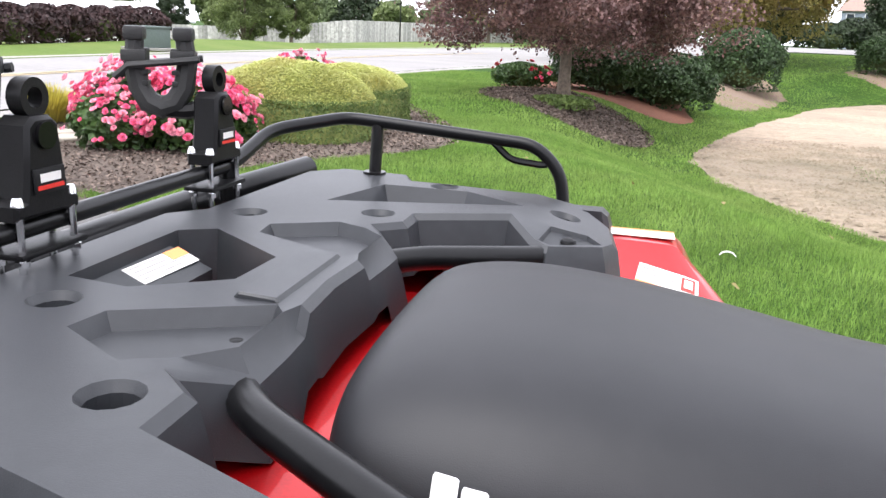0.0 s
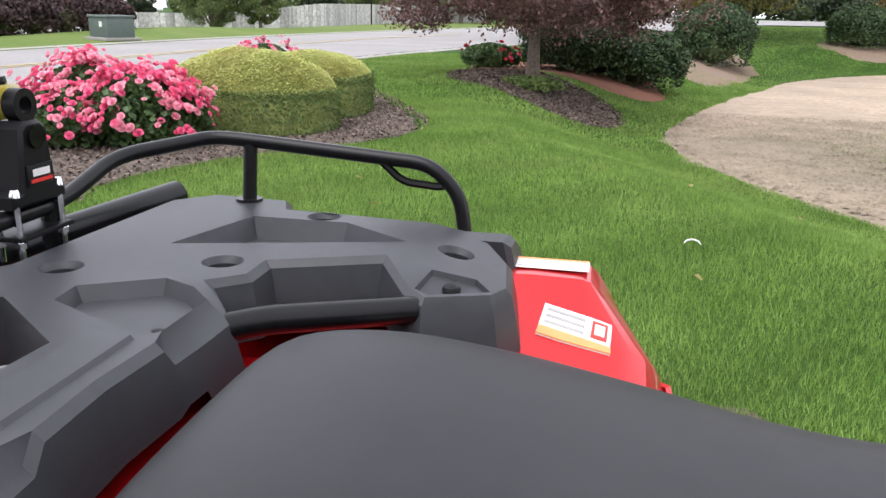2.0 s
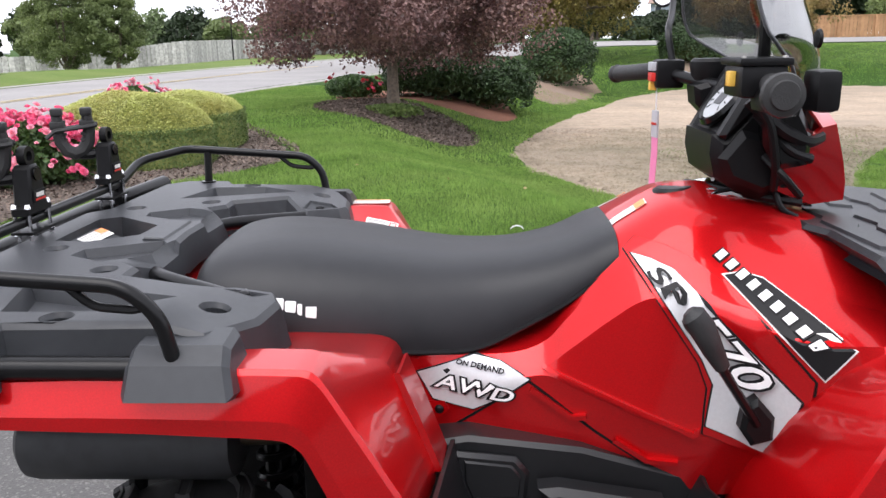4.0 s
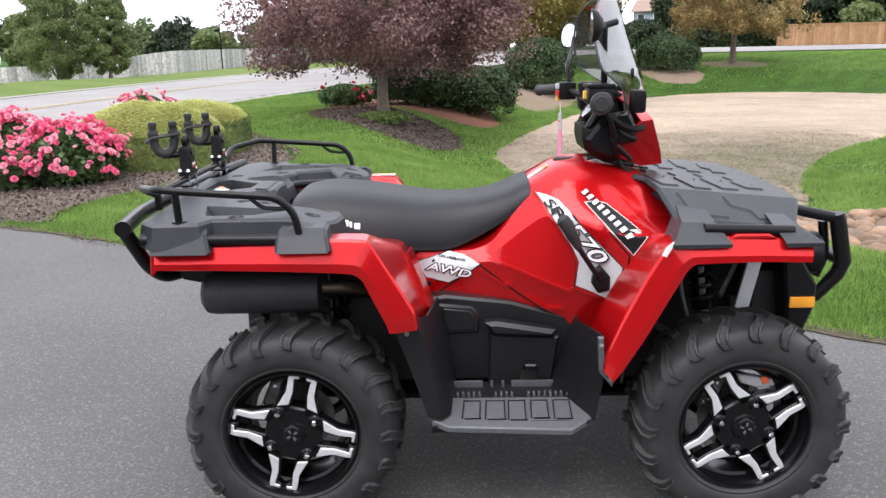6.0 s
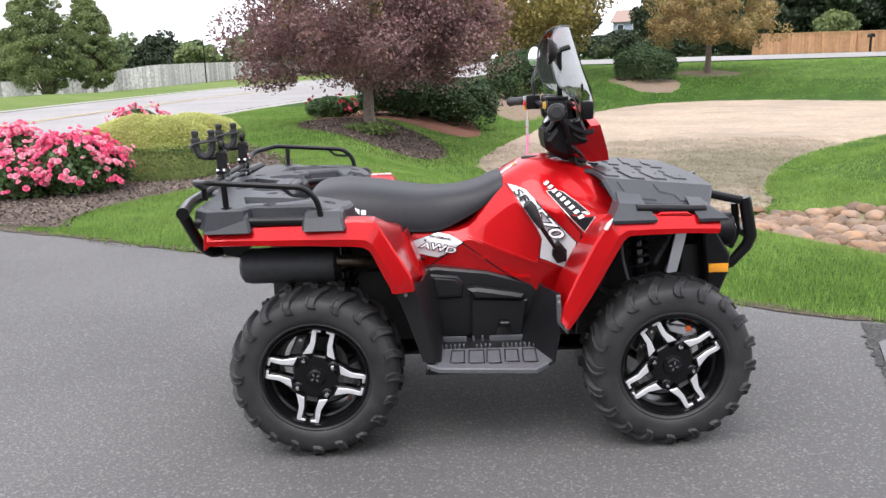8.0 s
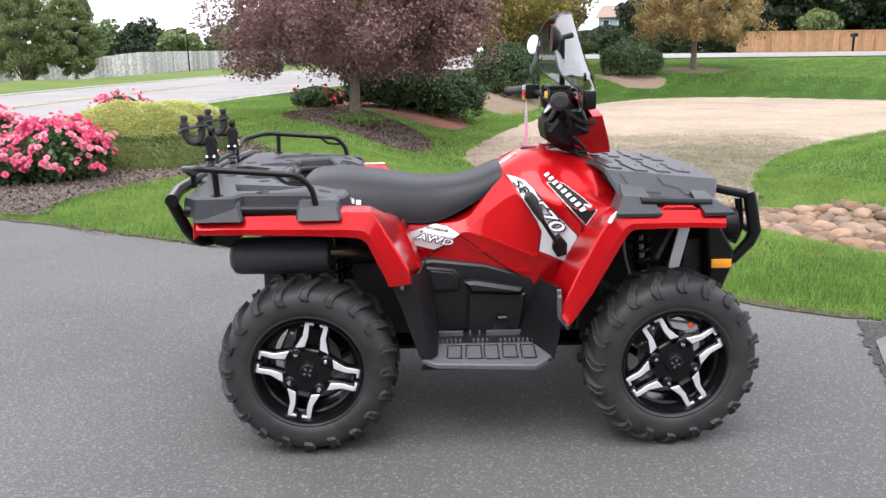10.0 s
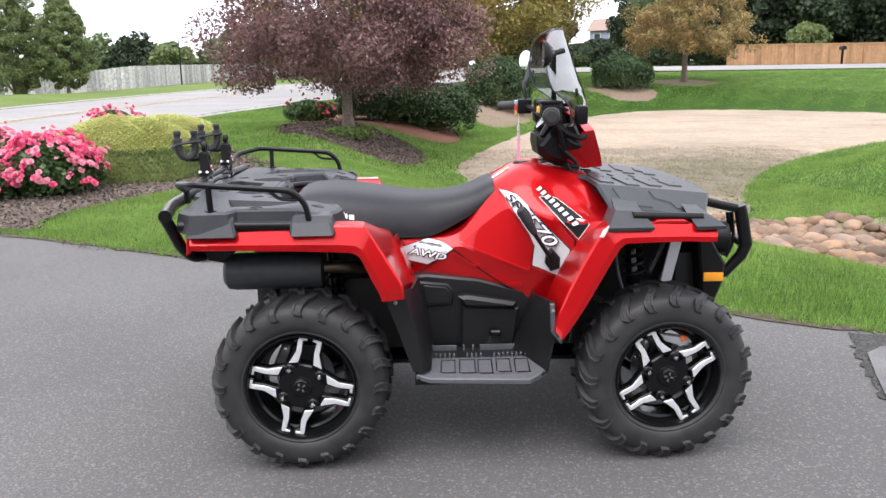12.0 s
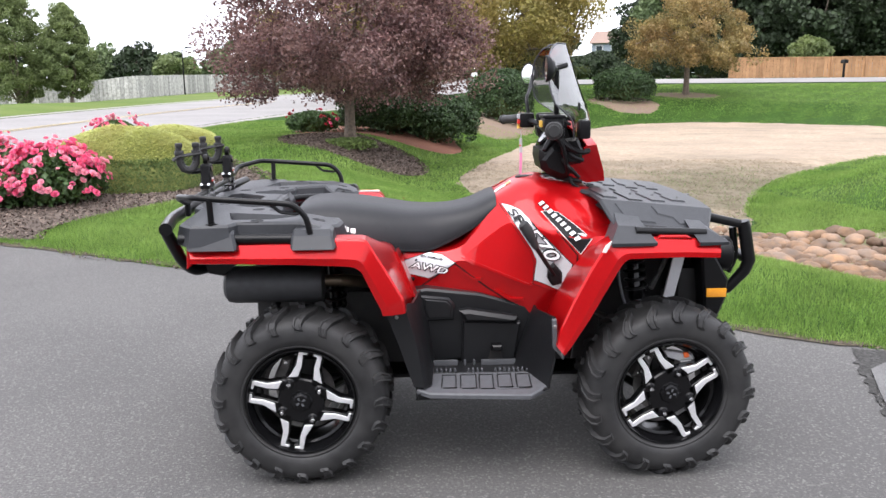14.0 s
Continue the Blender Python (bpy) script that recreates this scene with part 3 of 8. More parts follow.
patch("soil_edge", [(x, float(edge_y(x)) + 0.015) for x in np.linspace(-7, 7, 90)] + [(x, float(edge_y(x)) + 0.10) for x in np.linspace(7, -7, 90)], 0.006, 0.1,
      M["soil"], "strip of bare dark soil along the driveway", "soil", rough_edge=0.035, height=lambda x, y: np.maximum(land(x, y), -0.01))

patch("crumbled_edge", [(2.65, 0.74), (3.25, 0.60), (3.30, 0.36), (2.69, 0.48), (2.58, 0.44), (2.53, 0.33), (2.46, 0.16), (2.37, -0.11), (2.34, -0.09), (2.43, 0.17), (2.49, 0.34), (2.54, 0.46)],
      0.005, 0.025, M["crumbled_asphalt"], "dark crumbled asphalt and grit at the broken joint", "asphalt", flat=0.0, rough_edge=0.012)

# the road on the left and its branch behind the lawn
def road_near(y):
    return -7.0 + 0.0062 * np.maximum(0, np.asarray(y, float) - 9) ** 2 - 0.05 * np.maximum(0, 9 - np.asarray(y, float))


def road_far(y):
    return -14.7 + 0.0022 * np.maximum(0, np.asarray(y, float) - 18) ** 2


ys = np.linspace(-40, 46, 44)
yf = np.linspace(-40, 110, 60)
patch("verge", [(float(road_far(y)) - 0.4, y) for y in np.linspace(-40, 100, 50)] + [(-22, 100), (-22, 66), (-31, 53), (-60, 41), (-60, -40)], 0.02, 1.5, M["far_grass"], "sunlit mown verge between the road and the grey fence", "grass")
patch("road", [(float(road_far(y)), y) for y in yf] + [(float(road_far(110)) + 9, 110), (6, 60), (8, 52.5), (90, 50), (90, 44.5), (10, 46)] + [(float(road_near(y)), y) for y in ys[::-1]],
      0.045, 1.0, M["road"], "pale grey two-lane road curving past the lawn", "road")
patch("kerb", [(float(road_far(y)) - 0.45, y) for y in yf] + [(float(road_far(y)), y) for y in yf[::-1]], 0.07, 0.5, M["kerb"], "pale concrete gutter along the far side of the road", "kerb")
patch("kerb_near", [(float(road_near(y)), y) for y in ys] + [(float(road_near(y)) + 0.3, y) for y in ys[::-1]], 0.055, 0.15, M["kerb"], "pale concrete edge along the near side of the road", "kerb", taper=0.1)
for k in (-0.13, 0.13):
    patch("road_marking", [(-10.9 + k + 0.003 * max(0, y - 14) ** 2, y) for y in np.linspace(-30, 45, 30)] + [(-10.8 + k + 0.003 * max(0, y - 14) ** 2, y) for y in np.linspace(45, -30, 30)],
          0.056, 1.0, M["yellow"], "faded yellow centre line painted on the road", "road marking")

# basin floor, mud, planting beds
def sand_height(x, y):
    """The basin floor with shallow ruts and footprints."""
    x, y = np.asarray(x, float), np.asarray(y, float)
    return land(x, y) + 0.012 * np.sin(3.1 * x + 1.3 * np.sin(1.7 * y)) * np.sin(2.7 * y + 1.1 * np.sin(2.1 * x)) + 0.008 * np.sin(7.3 * x + 2.0 * np.sin(3.0 * y)) * np.sin(6.1 * y)


patch("sand_basin", smooth_loop(SAND), 0.045, 0.3, M["sand"], "bare tan sand on the floor of a dry basin", "sand", height=sand_height, rough_edge=0.05, taper=0.35)
BED_A = smooth_loop([(-2.75, 3.7), (-3.05, 4.3), (-3.0, 4.95), (-2.5, 6.05), (-1.8, 6.85), (-1.55, 7.5), (-1.64, 8.5), (-2.0, 9.35), (-3.0, 11.3), (-4.2, 13.4), (-5.6, 14.4), (-6.4, 12),
                    (-6.5, 9), (-6.5, 5.6), (-4.5, 4.5)])
patch("mulch_bed", BED_A, 0.03, 0.25, M["mulch"], "bed of dark bark mulch round roses and hedge", "planting bed", rough_edge=0.03, taper=0.22)
BED_B = smooth_loop([(-2.6, 14.8), (-2.4, 13.0), (-1.4, 12.4), (-0.4, 11.9), (0.3, 12.2), (0.72, 13.6), (0.4, 14.9), (-0.6, 15.6), (-1.6, 16.2)])
patch("mulch_bed", BED_B, 0.03, 0.25, M["mulch"], "oval mulch bed round the trunk of the purple tree", "planting bed", rough_edge=0.03, taper=0.22)
BED_C = smooth_loop([(-3.0, 17.0), (-1.0, 16.6), (0.4, 16.3), (1.5, 16.9), (1.75, 18.6), (1.4, 20.5), (-0.5, 21.5), (-3.0, 20.5)])
patch("mulch_bed", BED_C, 0.03, 0.3, M["red_mulch"], "reddish mulch bed under dark junipers", "planting bed", rough_edge=0.04, taper=0.3)
patch("mulch_bed", smooth_loop([(2.0, 21.5), (3.2, 21.5), (4.6, 25.0), (5.4, 28.0), (4.2, 31.0), (2.4, 29.0), (1.4, 24.5)]), 0.03, 0.4, M["tan_mulch"],
      "mulch strip under a round dark shrub", "planting bed", rough_edge=0.05, taper=0.3)
patch("mulch_bed", smooth_loop([(7.6, 32.6), (9.2, 31.0), (10.8, 31.2), (11.3, 33.2), (10.2, 35.2), (8.4, 34.8)]), 0.03, 0.4, M["tan_mulch"], "round mulch bed under a clipped bush", "planting bed", rough_edge=0.05, taper=0.3)
patch("mulch_bed", smooth_loop([(11.2, 34.6), (12.8, 33.4), (14.6, 33.8), (14.8, 35.6), (13.0, 36.6), (11.5, 36.2)]), 0.03, 0.4, M["tan_mulch"], "round mulch bed under a small autumn tree", "planting bed", rough_edge=0.05, taper=0.3)


# ---- plants ----
def leaf_mesh(name, centres, normals, size, spread=0.9, seed=1, long=1.5, hang=0.0):
    """Many small leaves, each a folded pair of triangles, turned at random about the given normals."""
    rs = np.random.RandomState(seed)
    n = len(centres)
    nrm = normals + rs.normal(0, spread, (n, 3))
    nrm /= np.linalg.norm(nrm, axis=1)[:, None] + 1e-9
    t = rs.normal(0, 1, (n, 3)) - np.array([0, 0, hang])
    t -= nrm * (t * nrm).sum(1)[:, None]
    t /= np.linalg.norm(t, axis=1)[:, None] + 1e-9
    b = np.cross(nrm, t)
    s = size * rs.uniform(0.6, 1.3, n)[:, None]
    v = np.stack([centres - t * s * long * 0.5, centres + b * s * 0.5 + nrm * s * 0.12, centres + t * s * long * 0.5, centres - b * s * 0.5 + nrm * s * 0.12], 1).reshape(-1, 3)
    i = np.arange(n) * 4
    f = np.stack([np.stack([i, i + 1, i + 2], -1), np.stack([i, i + 2, i + 3], -1)], 1).reshape(-1, 3)
    return np_mesh(name, v, f)


def clump_cloud(rs, clumps, per, fill=0.45):
    """Points near the skin of many overlapping clumps (x, y, z, r)."""
    c, nrm = [], []
    for x, y, z, r in clumps:
        d = rs.normal(0, 1, (per, 3))
        d /= np.linalg.norm(d, axis=1)[:, None]
        rad = r * (1 - fill * rs.rand(per) ** 1.5)[:, None] * rs.uniform(0.85, 1.15, per)[:, None]
        c.append(np.array([x, y, z]) + d * rad * np.array([1, 1, 0.8]))
        nrm.append(d)
    return np.concatenate(c), np.concatenate(nrm)


def tree(name, x, y, height, spread, trunk_h, trunk_r, leaf, label, category, seed, leaves=9000, size=0.16, clumps=46, squash=0.75, lean=(0, 0), base_clear=0.35, bark="bark", weep=0.0, clump_r=(0.2, 0.36), cone=0.0):
    """A tapered trunk with limbs and a crown of many small leaves in uneven clumps."""
    rs = np.random.RandomState(seed)
    z0 = float(land(x, y))
    t = root(name, label, category, pose(x, y, z0))
    cz = trunk_h + (height - trunk_h) * 0.5
    ch = (height - trunk_h) * 0.5
    bm = bmesh.new()
    top = Vector((lean[0], lean[1], trunk_h))
    pts = [Vector((0, 0, -0.1)), Vector((lean[0] * 0.2, lean[1] * 0.2, trunk_h * 0.3)), Vector((lean[0] * 0.6, lean[1] * 0.6, trunk_h * 0.7)), top]
    tube(bm, pts, [trunk_r * 1.45, trunk_r * 1.05, trunk_r * 0.95, trunk_r * 0.9], 10)
    part("trunk", bm, M[bark], t)
    cl, limbs = [], []
    while len(cl) < clumps:
        d = rs.normal(0, 1, 3)
        d /= np.linalg.norm(d)
        q = rs.uniform(0.35, 1.0) ** 0.6
        p = np.array([d[0] * spread * q + lean[0], d[1] * spread * q + lean[1], cz + d[2] * ch * q])
        if cone:
            k = 1 - cone * np.clip((p[2] - trunk_h) / (height - trunk_h), 0, 1)
            p[0], p[1] = lean[0] + (p[0] - lean[0]) * k * 1.25, lean[1] + (p[1] - lean[1]) * k * 1.25
        if weep:
            p[2] -= weep * (np.hypot(d[0], d[1]) * q) ** 2 * ch
        if p[2] < trunk_h * base_clear:
            continue
        cl.append((*p, spread * rs.uniform(*clump_r)))
    bm = bmesh.new()
    for k in range(9):
        q = cl[k * len(cl) // 9]
        end = Vector(q[:3])
        mid = top.lerp(end, 0.5) + Vector((0, 0, 0.12 * ch))
        tube(bm, [top - Vector((0, 0, 0.1)), mid, end], [trunk_r * 0.6, trunk_r * 0.35, trunk_r * 0.12], 6)
        for j in range(2):
            e2 = Vector(cl[(k * 7 + j * 3 + 1) % len(cl)][:3])
            if (e2 - mid).length < spread:
                tube(bm, [mid, mid.lerp(e2, 0.5) + Vector((0, 0, 0.05 * ch)), e2], [trunk_r * 0.3, trunk_r * 0.18, trunk_r * 0.06], 5)
    part("bough_frame", bm, M[bark], t)
    c, nrm = clump_cloud(rs, cl, leaves // clumps)
    c[:, 2] = np.maximum(c[:, 2], 0.12)
    part("crown", leaf_mesh("crown", c, nrm, size, 0.9, seed), M[leaf], t)
    return t


def bush(name, x, y, rx, ry, h, leaf, label, category, seed, leaves=5000, size=0.07, clumps=24, flat=0.55, core="hedge_core", group="", dome=0.86):
    rs = np.random.RandomState(seed)
    t = root(name, label, category, pose(x, y, float(land(x, y))), group)
    cl = []
    for k in range(clumps):
        a, q = rs.uniform(0, math.tau), rs.rand() ** 0.5
        cx, cy = math.cos(a) * q * 0.72, math.sin(a) * q * 0.72
        zz = h * (0.2 + 0.55 * (1 - q * q * flat) * rs.uniform(0.35, 1.0))
        cl.append((cx * rx, cy * ry, zz, min(rx, ry, h) * rs.uniform(0.28, 0.42)))
    c, nrm = clump_cloud(rs, cl, leaves // clumps, 0.35)
    m2 = leaves // 2
    d = rs.normal(0, 1, (m2, 3))
    d[:, 2] = np.abs(d[:, 2]) * 1.2 - 0.25
    d /= np.linalg.norm(d, axis=1)[:, None]
    wav = np.array([noise.noise(Vector(q) * 2.2 + Vector((seed, 0, 0))) for q in d.tolist()])
    q = (dome + 0.16 * wav + rs.normal(0, 0.04, m2))[:, None]
    low = np.clip(0.2 - d[:, 2], 0, 0.45) / 0.45
    girth = (1 + low * (0.97 / np.maximum(np.hypot(d[:, 0], d[:, 1]), 0.6) - 1))[:, None] * q
    c = np.concatenate([c, np.column_stack([d[:, 0] * rx, d[:, 1] * ry, h * 0.42 + d[:, 2] * h * 0.5 - low * h * 0.28]) * np.column_stack([girth, girth, np.ones_like(q)])])
    nrm = np.concatenate([nrm, d])
    c[:, 2] = np.maximum(c[:, 2], 0.01)
    part("foliage", leaf_mesh("foliage", c, nrm, size, 0.8, seed), M[leaf], t)
    # one solid dark green lump fills the middle behind the leaves
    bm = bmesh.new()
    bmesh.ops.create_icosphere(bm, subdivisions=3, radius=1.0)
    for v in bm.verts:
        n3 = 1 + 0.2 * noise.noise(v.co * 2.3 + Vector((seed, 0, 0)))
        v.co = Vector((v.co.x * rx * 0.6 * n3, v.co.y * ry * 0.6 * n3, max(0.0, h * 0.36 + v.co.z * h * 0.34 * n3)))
    part("twig_core", bm, M[core], t, "solid dark green core inside the foliage")
    return t


# purple-leaf tree with junipers behind it
tree("purple_leaf_tree", -1.05, 14.55, 4.5, 2.85, 1.0, 0.11, "plum", "purple-leaved ornamental tree in a mulch bed", "tree", 11, 84000, 0.046, 200, weep=0.6, base_clear=0.95, clump_r=(0.10, 0.24))
bush("juniper_shrub", -0.35, 18.4, 1.5, 1.2, 1.35, "juniper", "spreading dark green juniper shrub in reddish mulch", "shrub", 21, 20000, 0.052, 40)
bush("juniper_shrub", 1.0, 18.9, 1.15, 1.1, 1.3, "juniper", "spreading dark green juniper shrub in reddish mulch", "shrub", 22, 15000, 0.052, 34)
bush("juniper_shrub", 3.5, 26.5, 1.3, 1.3, 2.0, "juniper", "upright dark green shrub on a mulch strip", "shrub", 23, 15000, 0.06, 34, flat=0.2)
bush("ground_cover", -1.0, 13.5, 0.6, 0.4, 0.22, "hedge_side", "low yellowish ground cover round the tree trunk", "ground cover", 24, 1800, 0.05, 14)
bush("clipped_bush", 9.6, 33.2, 1.45, 1.3, 1.55, "juniper", "rounded dark green bush in a mulch bed", "bush", 25, 15000, 0.062, 34, flat=0.25)
tree("autumn_tree", 13.0, 35.0, 4.6, 3.2, 1.5, 0.13, "orange_leaf", "small tree turning orange-green beside the far road", "tree", 31, 27000, 0.075, 120, weep=0.75, base_clear=0.62, clump_r=(0.09, 0.20))
tree("yellowing_tree", 4.2, 35.5, 8.2, 4.7, 1.5, 0.2, "olive", "broad tree with yellowing olive leaves", "tree", 32, 62000, 0.10, 170, weep=0.25, base_clear=0.8, clump_r=(0.12, 0.26))
tree("yellowing_tree", -0.5, 40.0, 8.0, 4.2, 1.5, 0.2, "olive", "broad tree with yellowing olive leaves", "tree", 33, 16000, 0.2, 60)
for k, (x, y, h, s, lf) in enumerate([(-24.2, 48.5, 7.8, 2.5, "green_leaf"), (-21.0, 48.5, 6.2, 1.9, "green_leaf"), (-38.5, 64, 6.4, 1.4, "dark_leaf")]):
    tree("fence_tree", x, y, h, s, 0.35, 0.12, lf, "upright green tree growing by the grey fence", "tree", 40 + k, 64000, 0.078, 190, base_clear=0.9, clump_r=(0.12, 0.24), cone=0.72)
for k, (x, y, h, s, lf) in enumerate([(-46, 120, 7.5, 4.5, "mid_leaf"), (-40, 118, 7.0, 4, "dark_leaf"), (-36, 122, 6.3, 3.4, "mid_leaf"), (-33, 112, 5.2, 3.0, "green_leaf"), (-28.5, 118, 6.8, 2.2, "mid_leaf"),
                                      (-22, 100, 6.0, 3, "mid_leaf"), (-16, 92, 8.6, 3.6, "olive"), (-11, 100, 8, 4, "mid_leaf"), (-3, 95, 9, 5, "green_leaf"), (6, 98, 10, 5, "mid_leaf"),
                                      (-58, 110, 8, 5, "dark_leaf"), (-66, 96, 9, 5, "mid_leaf"), (-76, 80, 9, 5, "green_leaf"), (-52, 100, 7, 4, "green_leaf"), (-80, 60, 9, 6, "mid_leaf"), (-62, 62, 8, 4, "green_leaf"),
                                      (16, 100, 10, 4, "dark_leaf"), (13, 84, 7.2, 2.4, "dark_leaf")]):
    tree("distant_tree", x, y, h, s, 1.2, 0.2, lf, "distant leafy tree beyond the fence", "tree", 60 + k, 3600, 0.42, 26, base_clear=0.3)
for k, (x, y, h, s, lf) in enumerate([(30, 76, 13, 4.0, "dark_leaf"), (35, 73, 14, 4.2, "dark_leaf"), (40, 77, 15, 4.5, "dark_leaf"), (45, 72, 14, 4.0, "dark_leaf"), (50, 76, 15, 4.5, "dark_leaf"),
                                      (26, 80, 11, 3.4, "mid_leaf"), (57, 74, 14, 5, "dark_leaf"), (28.5, 96, 10, 4, "dark_leaf"), (36, 70, 9, 4, "dark_leaf"), (28, 77, 11, 3.6, "dark_leaf"), (43, 68, 10, 4, "dark_leaf"), (51, 68, 10, 4, "dark_leaf"), (31, 72, 7, 3, "dark_leaf"), (29, 90, 10, 5, "dark_leaf"), (37, 86, 12, 5, "dark_leaf"), (47, 86, 12, 5, "dark_leaf"), (31.5, 62, 2.9, 1.4, "green_leaf"), (24, 63, 2.8, 1.8, "dark_leaf"), (64, 70, 12, 5, "mid_leaf")]):
    tree("tall_dark_tree", x, y, h, s, 0.9, 0.25, lf, "tall dark tree behind the cedar fence", "tree", 90 + k, 15000, 0.30, 60, base_clear=0.1)


for k in range(7):
    bush("dark_hedge_shrub", 13.5 + 2.1 * k, 64 + 1.2 * math.sin(k * 2.3), 1.9, 1.4, 2.0 + 0.5 * math.sin(k * 1.9), "dark_leaf", "dark shrub behind the far road", "shrub", 210 + k, 2600, 0.16, 18, 0.2)
for k in range(22):
    x = -62 + 5.6 * k + 1.3 * math.sin(k * 2.1)
    bush("distant_shrub", x, (128 if x < -8 else 104) + 2.5 * math.sin(k * 1.7), 4.2, 2.2, 3.4 + 0.9 * math.sin(k * 2.9), ("mid_leaf", "green_leaf", "dark_leaf")[k % 3], "distant hedge-like shrubbery at the horizon", "shrub", 160 + k, 1500, 0.34, 18, 0.2)


# clipped hedge: rounded slabs, pale yellow-green on top and darker green on the sides
def hedge(outline, h, bulge, seed, label):
    poly = np.array(smooth_loop(outline, 2))
    c0 = poly.mean(0)
    t = root("hedge", label, "hedge", pose(c0[0], c0[1], float(land(*c0))))
    loc = [tuple(p - c0) for p in poly]
    rs = np.random.RandomState(seed)
    lo, hi = np.min(loc, 0), np.max(loc, 0)

    def crown(x, y):
        d = seg_dist(x, y, loc, True)
        wave = np.array([noise.noise(Vector((a * 2.2, b * 2.2, seed))) for a, b in zip(np.ravel(x), np.ravel(y))]).reshape(np.shape(x))
        return h * (0.9 + 0.1 * smooth01(0, 0.14, d)) + bulge * (1 - np.exp(-d / 0.38)) + 0.03 * wave

    bm = bmesh.new()
    rings = []
    for q, zf in ((0.99, 0.0), (1.0, 0.3), (1.0, 0.8), (0.96, 0.98), (0.85, None), (0.6, None), (0.3, None)):
        pts = [(x * q, y * q) for x, y in loc]
        zz = [h * 0.92 * zf] * len(pts) if zf is not None else list(crown(np.array([p[0] for p in pts]), np.array([p[1] for p in pts])) - 0.03)
        rings.append([(x, y, z) for (x, y), z in zip(pts, zz)])
    g = skin(bm, rings, close=True)
    bm.faces.new(g[-1])
    part("core", bm, M["hedge_body"], t, "leafy inner body of the hedge")
    n = int(15000 * (hi - lo).prod())
    x, y = rs.uniform(lo[0], hi[0], n), rs.uniform(lo[1], hi[1], n)
    ok = inside(x, y, loc)
    x, y = x[ok], y[ok]
    z = crown(x, y) + rs.normal(0, 0.012, len(x))
    part("top_growth", leaf_mesh("top_growth", np.column_stack([x, y, z]), np.tile([0, 0, 1.0], (len(x), 1)), 0.015, 0.26, seed, 1.7), M["hedge_top"], t, "pale yellow-green leaves on the top")
    per = []
    m = len(loc)
    for i in range(m):
        a, b = np.array(loc[i]), np.array(loc[(i + 1) % m])
        k = int(np.hypot(*(b - a)) * 9000 * h)
        s = rs.rand(k)[:, None]
        nn = np.array([(b - a)[1], -(b - a)[0]]) / (np.hypot(*(b - a)) + 1e-9)
        pz = rs.rand(k) ** 0.9 * h * 0.97
        per.append(np.column_stack([a + (b - a) * s + nn * rs.normal(0, 0.015, k)[:, None], pz, np.tile([*nn, 0.1], (k, 1))]))
    per = np.concatenate(per)
    part("side_leaves", leaf_mesh("side_leaves", per[:, :3], per[:, 3:], 0.015, 0.5, seed + 1, 1.6), M["hedge_side"], t, "darker green leaves on the clipped sides")
    return t


hedge([(-4.5, 7.6), (-3.9, 6.9), (-3.3, 6.72), (-2.75, 6.78), (-2.42, 7.2), (-2.45, 7.75), (-2.8, 8.15), (-3.5, 8.6), (-4.3, 8.6)], 0.46, 0.38, 5, "low clipped hedge with yellow-green top")
hedge([(-4.1, 8.75), (-3.0, 8.35), (-2.66, 8.2), (-2.46, 8.55), (-2.6, 9.6), (-3.0, 10.0), (-4.0, 9.9)], 0.5, 0.26, 6, "low clipped hedge with yellow-green top")


# roses
def blossom_mesh(name, seed):
    """A full rose head: three whorls of cupped petals."""
    rs = np.random.RandomState(seed)
    bm = bmesh.new()
    for ring, (n, r, tilt) in enumerate([(7, 0.034, 1.05), (6, 0.029, 0.72), (5, 0.022, 0.42), (3, 0.014, 0.15)]):
        for k in range(n):
            a = k * math.tau / n + ring * 0.5 + rs.uniform(-0.2, 0.2)
            out, up, side = math.sin(tilt) * r, math.cos(tilt) * r, r * 0.75
            d, s = Vector((math.cos(a), math.sin(a), 0)), Vector((-math.sin(a), math.cos(a), 0))
            base = Vector((0, 0, 0.004 * ring))
            v = [bm.verts.new(p) for p in (base, base + d * out * 0.6 + s * side * 0.55 + Vector((0, 0, up * 0.5)), base + d * out * 1.1 + s * side * 0.4 + Vector((0, 0, up)),
                                           base + d * out * 1.1 - s * side * 0.4 + Vector((0, 0, up)), base + d * out * 0.6 - s * side * 0.55 + Vector((0, 0, up * 0.5)), base + d * out * 0.6 + Vector((0, 0, up * 0.35)))]
            for i in range(1, 5):
                bm.faces.new((v[5], v[i], v[i + 1] if i < 4 else v[4])) if i < 4 else None
            bm.faces.new((v[0], v[1], v[5]))
            bm.faces.new((v[0], v[5], v[4]))
    me = bpy.data.meshes.new(name)
    bm.to_mesh(me)
    bm.free()
    return me


BLOSSOMS = []
for k, (colour, s) in enumerate([("rose", 1), ("rose", 2), ("rose_pale", 3), ("rose_red", 4)]):
    b = blossom_mesh("blossom", s)
    b.materials.append(M[colour])
    BLOSSOMS.append(b)


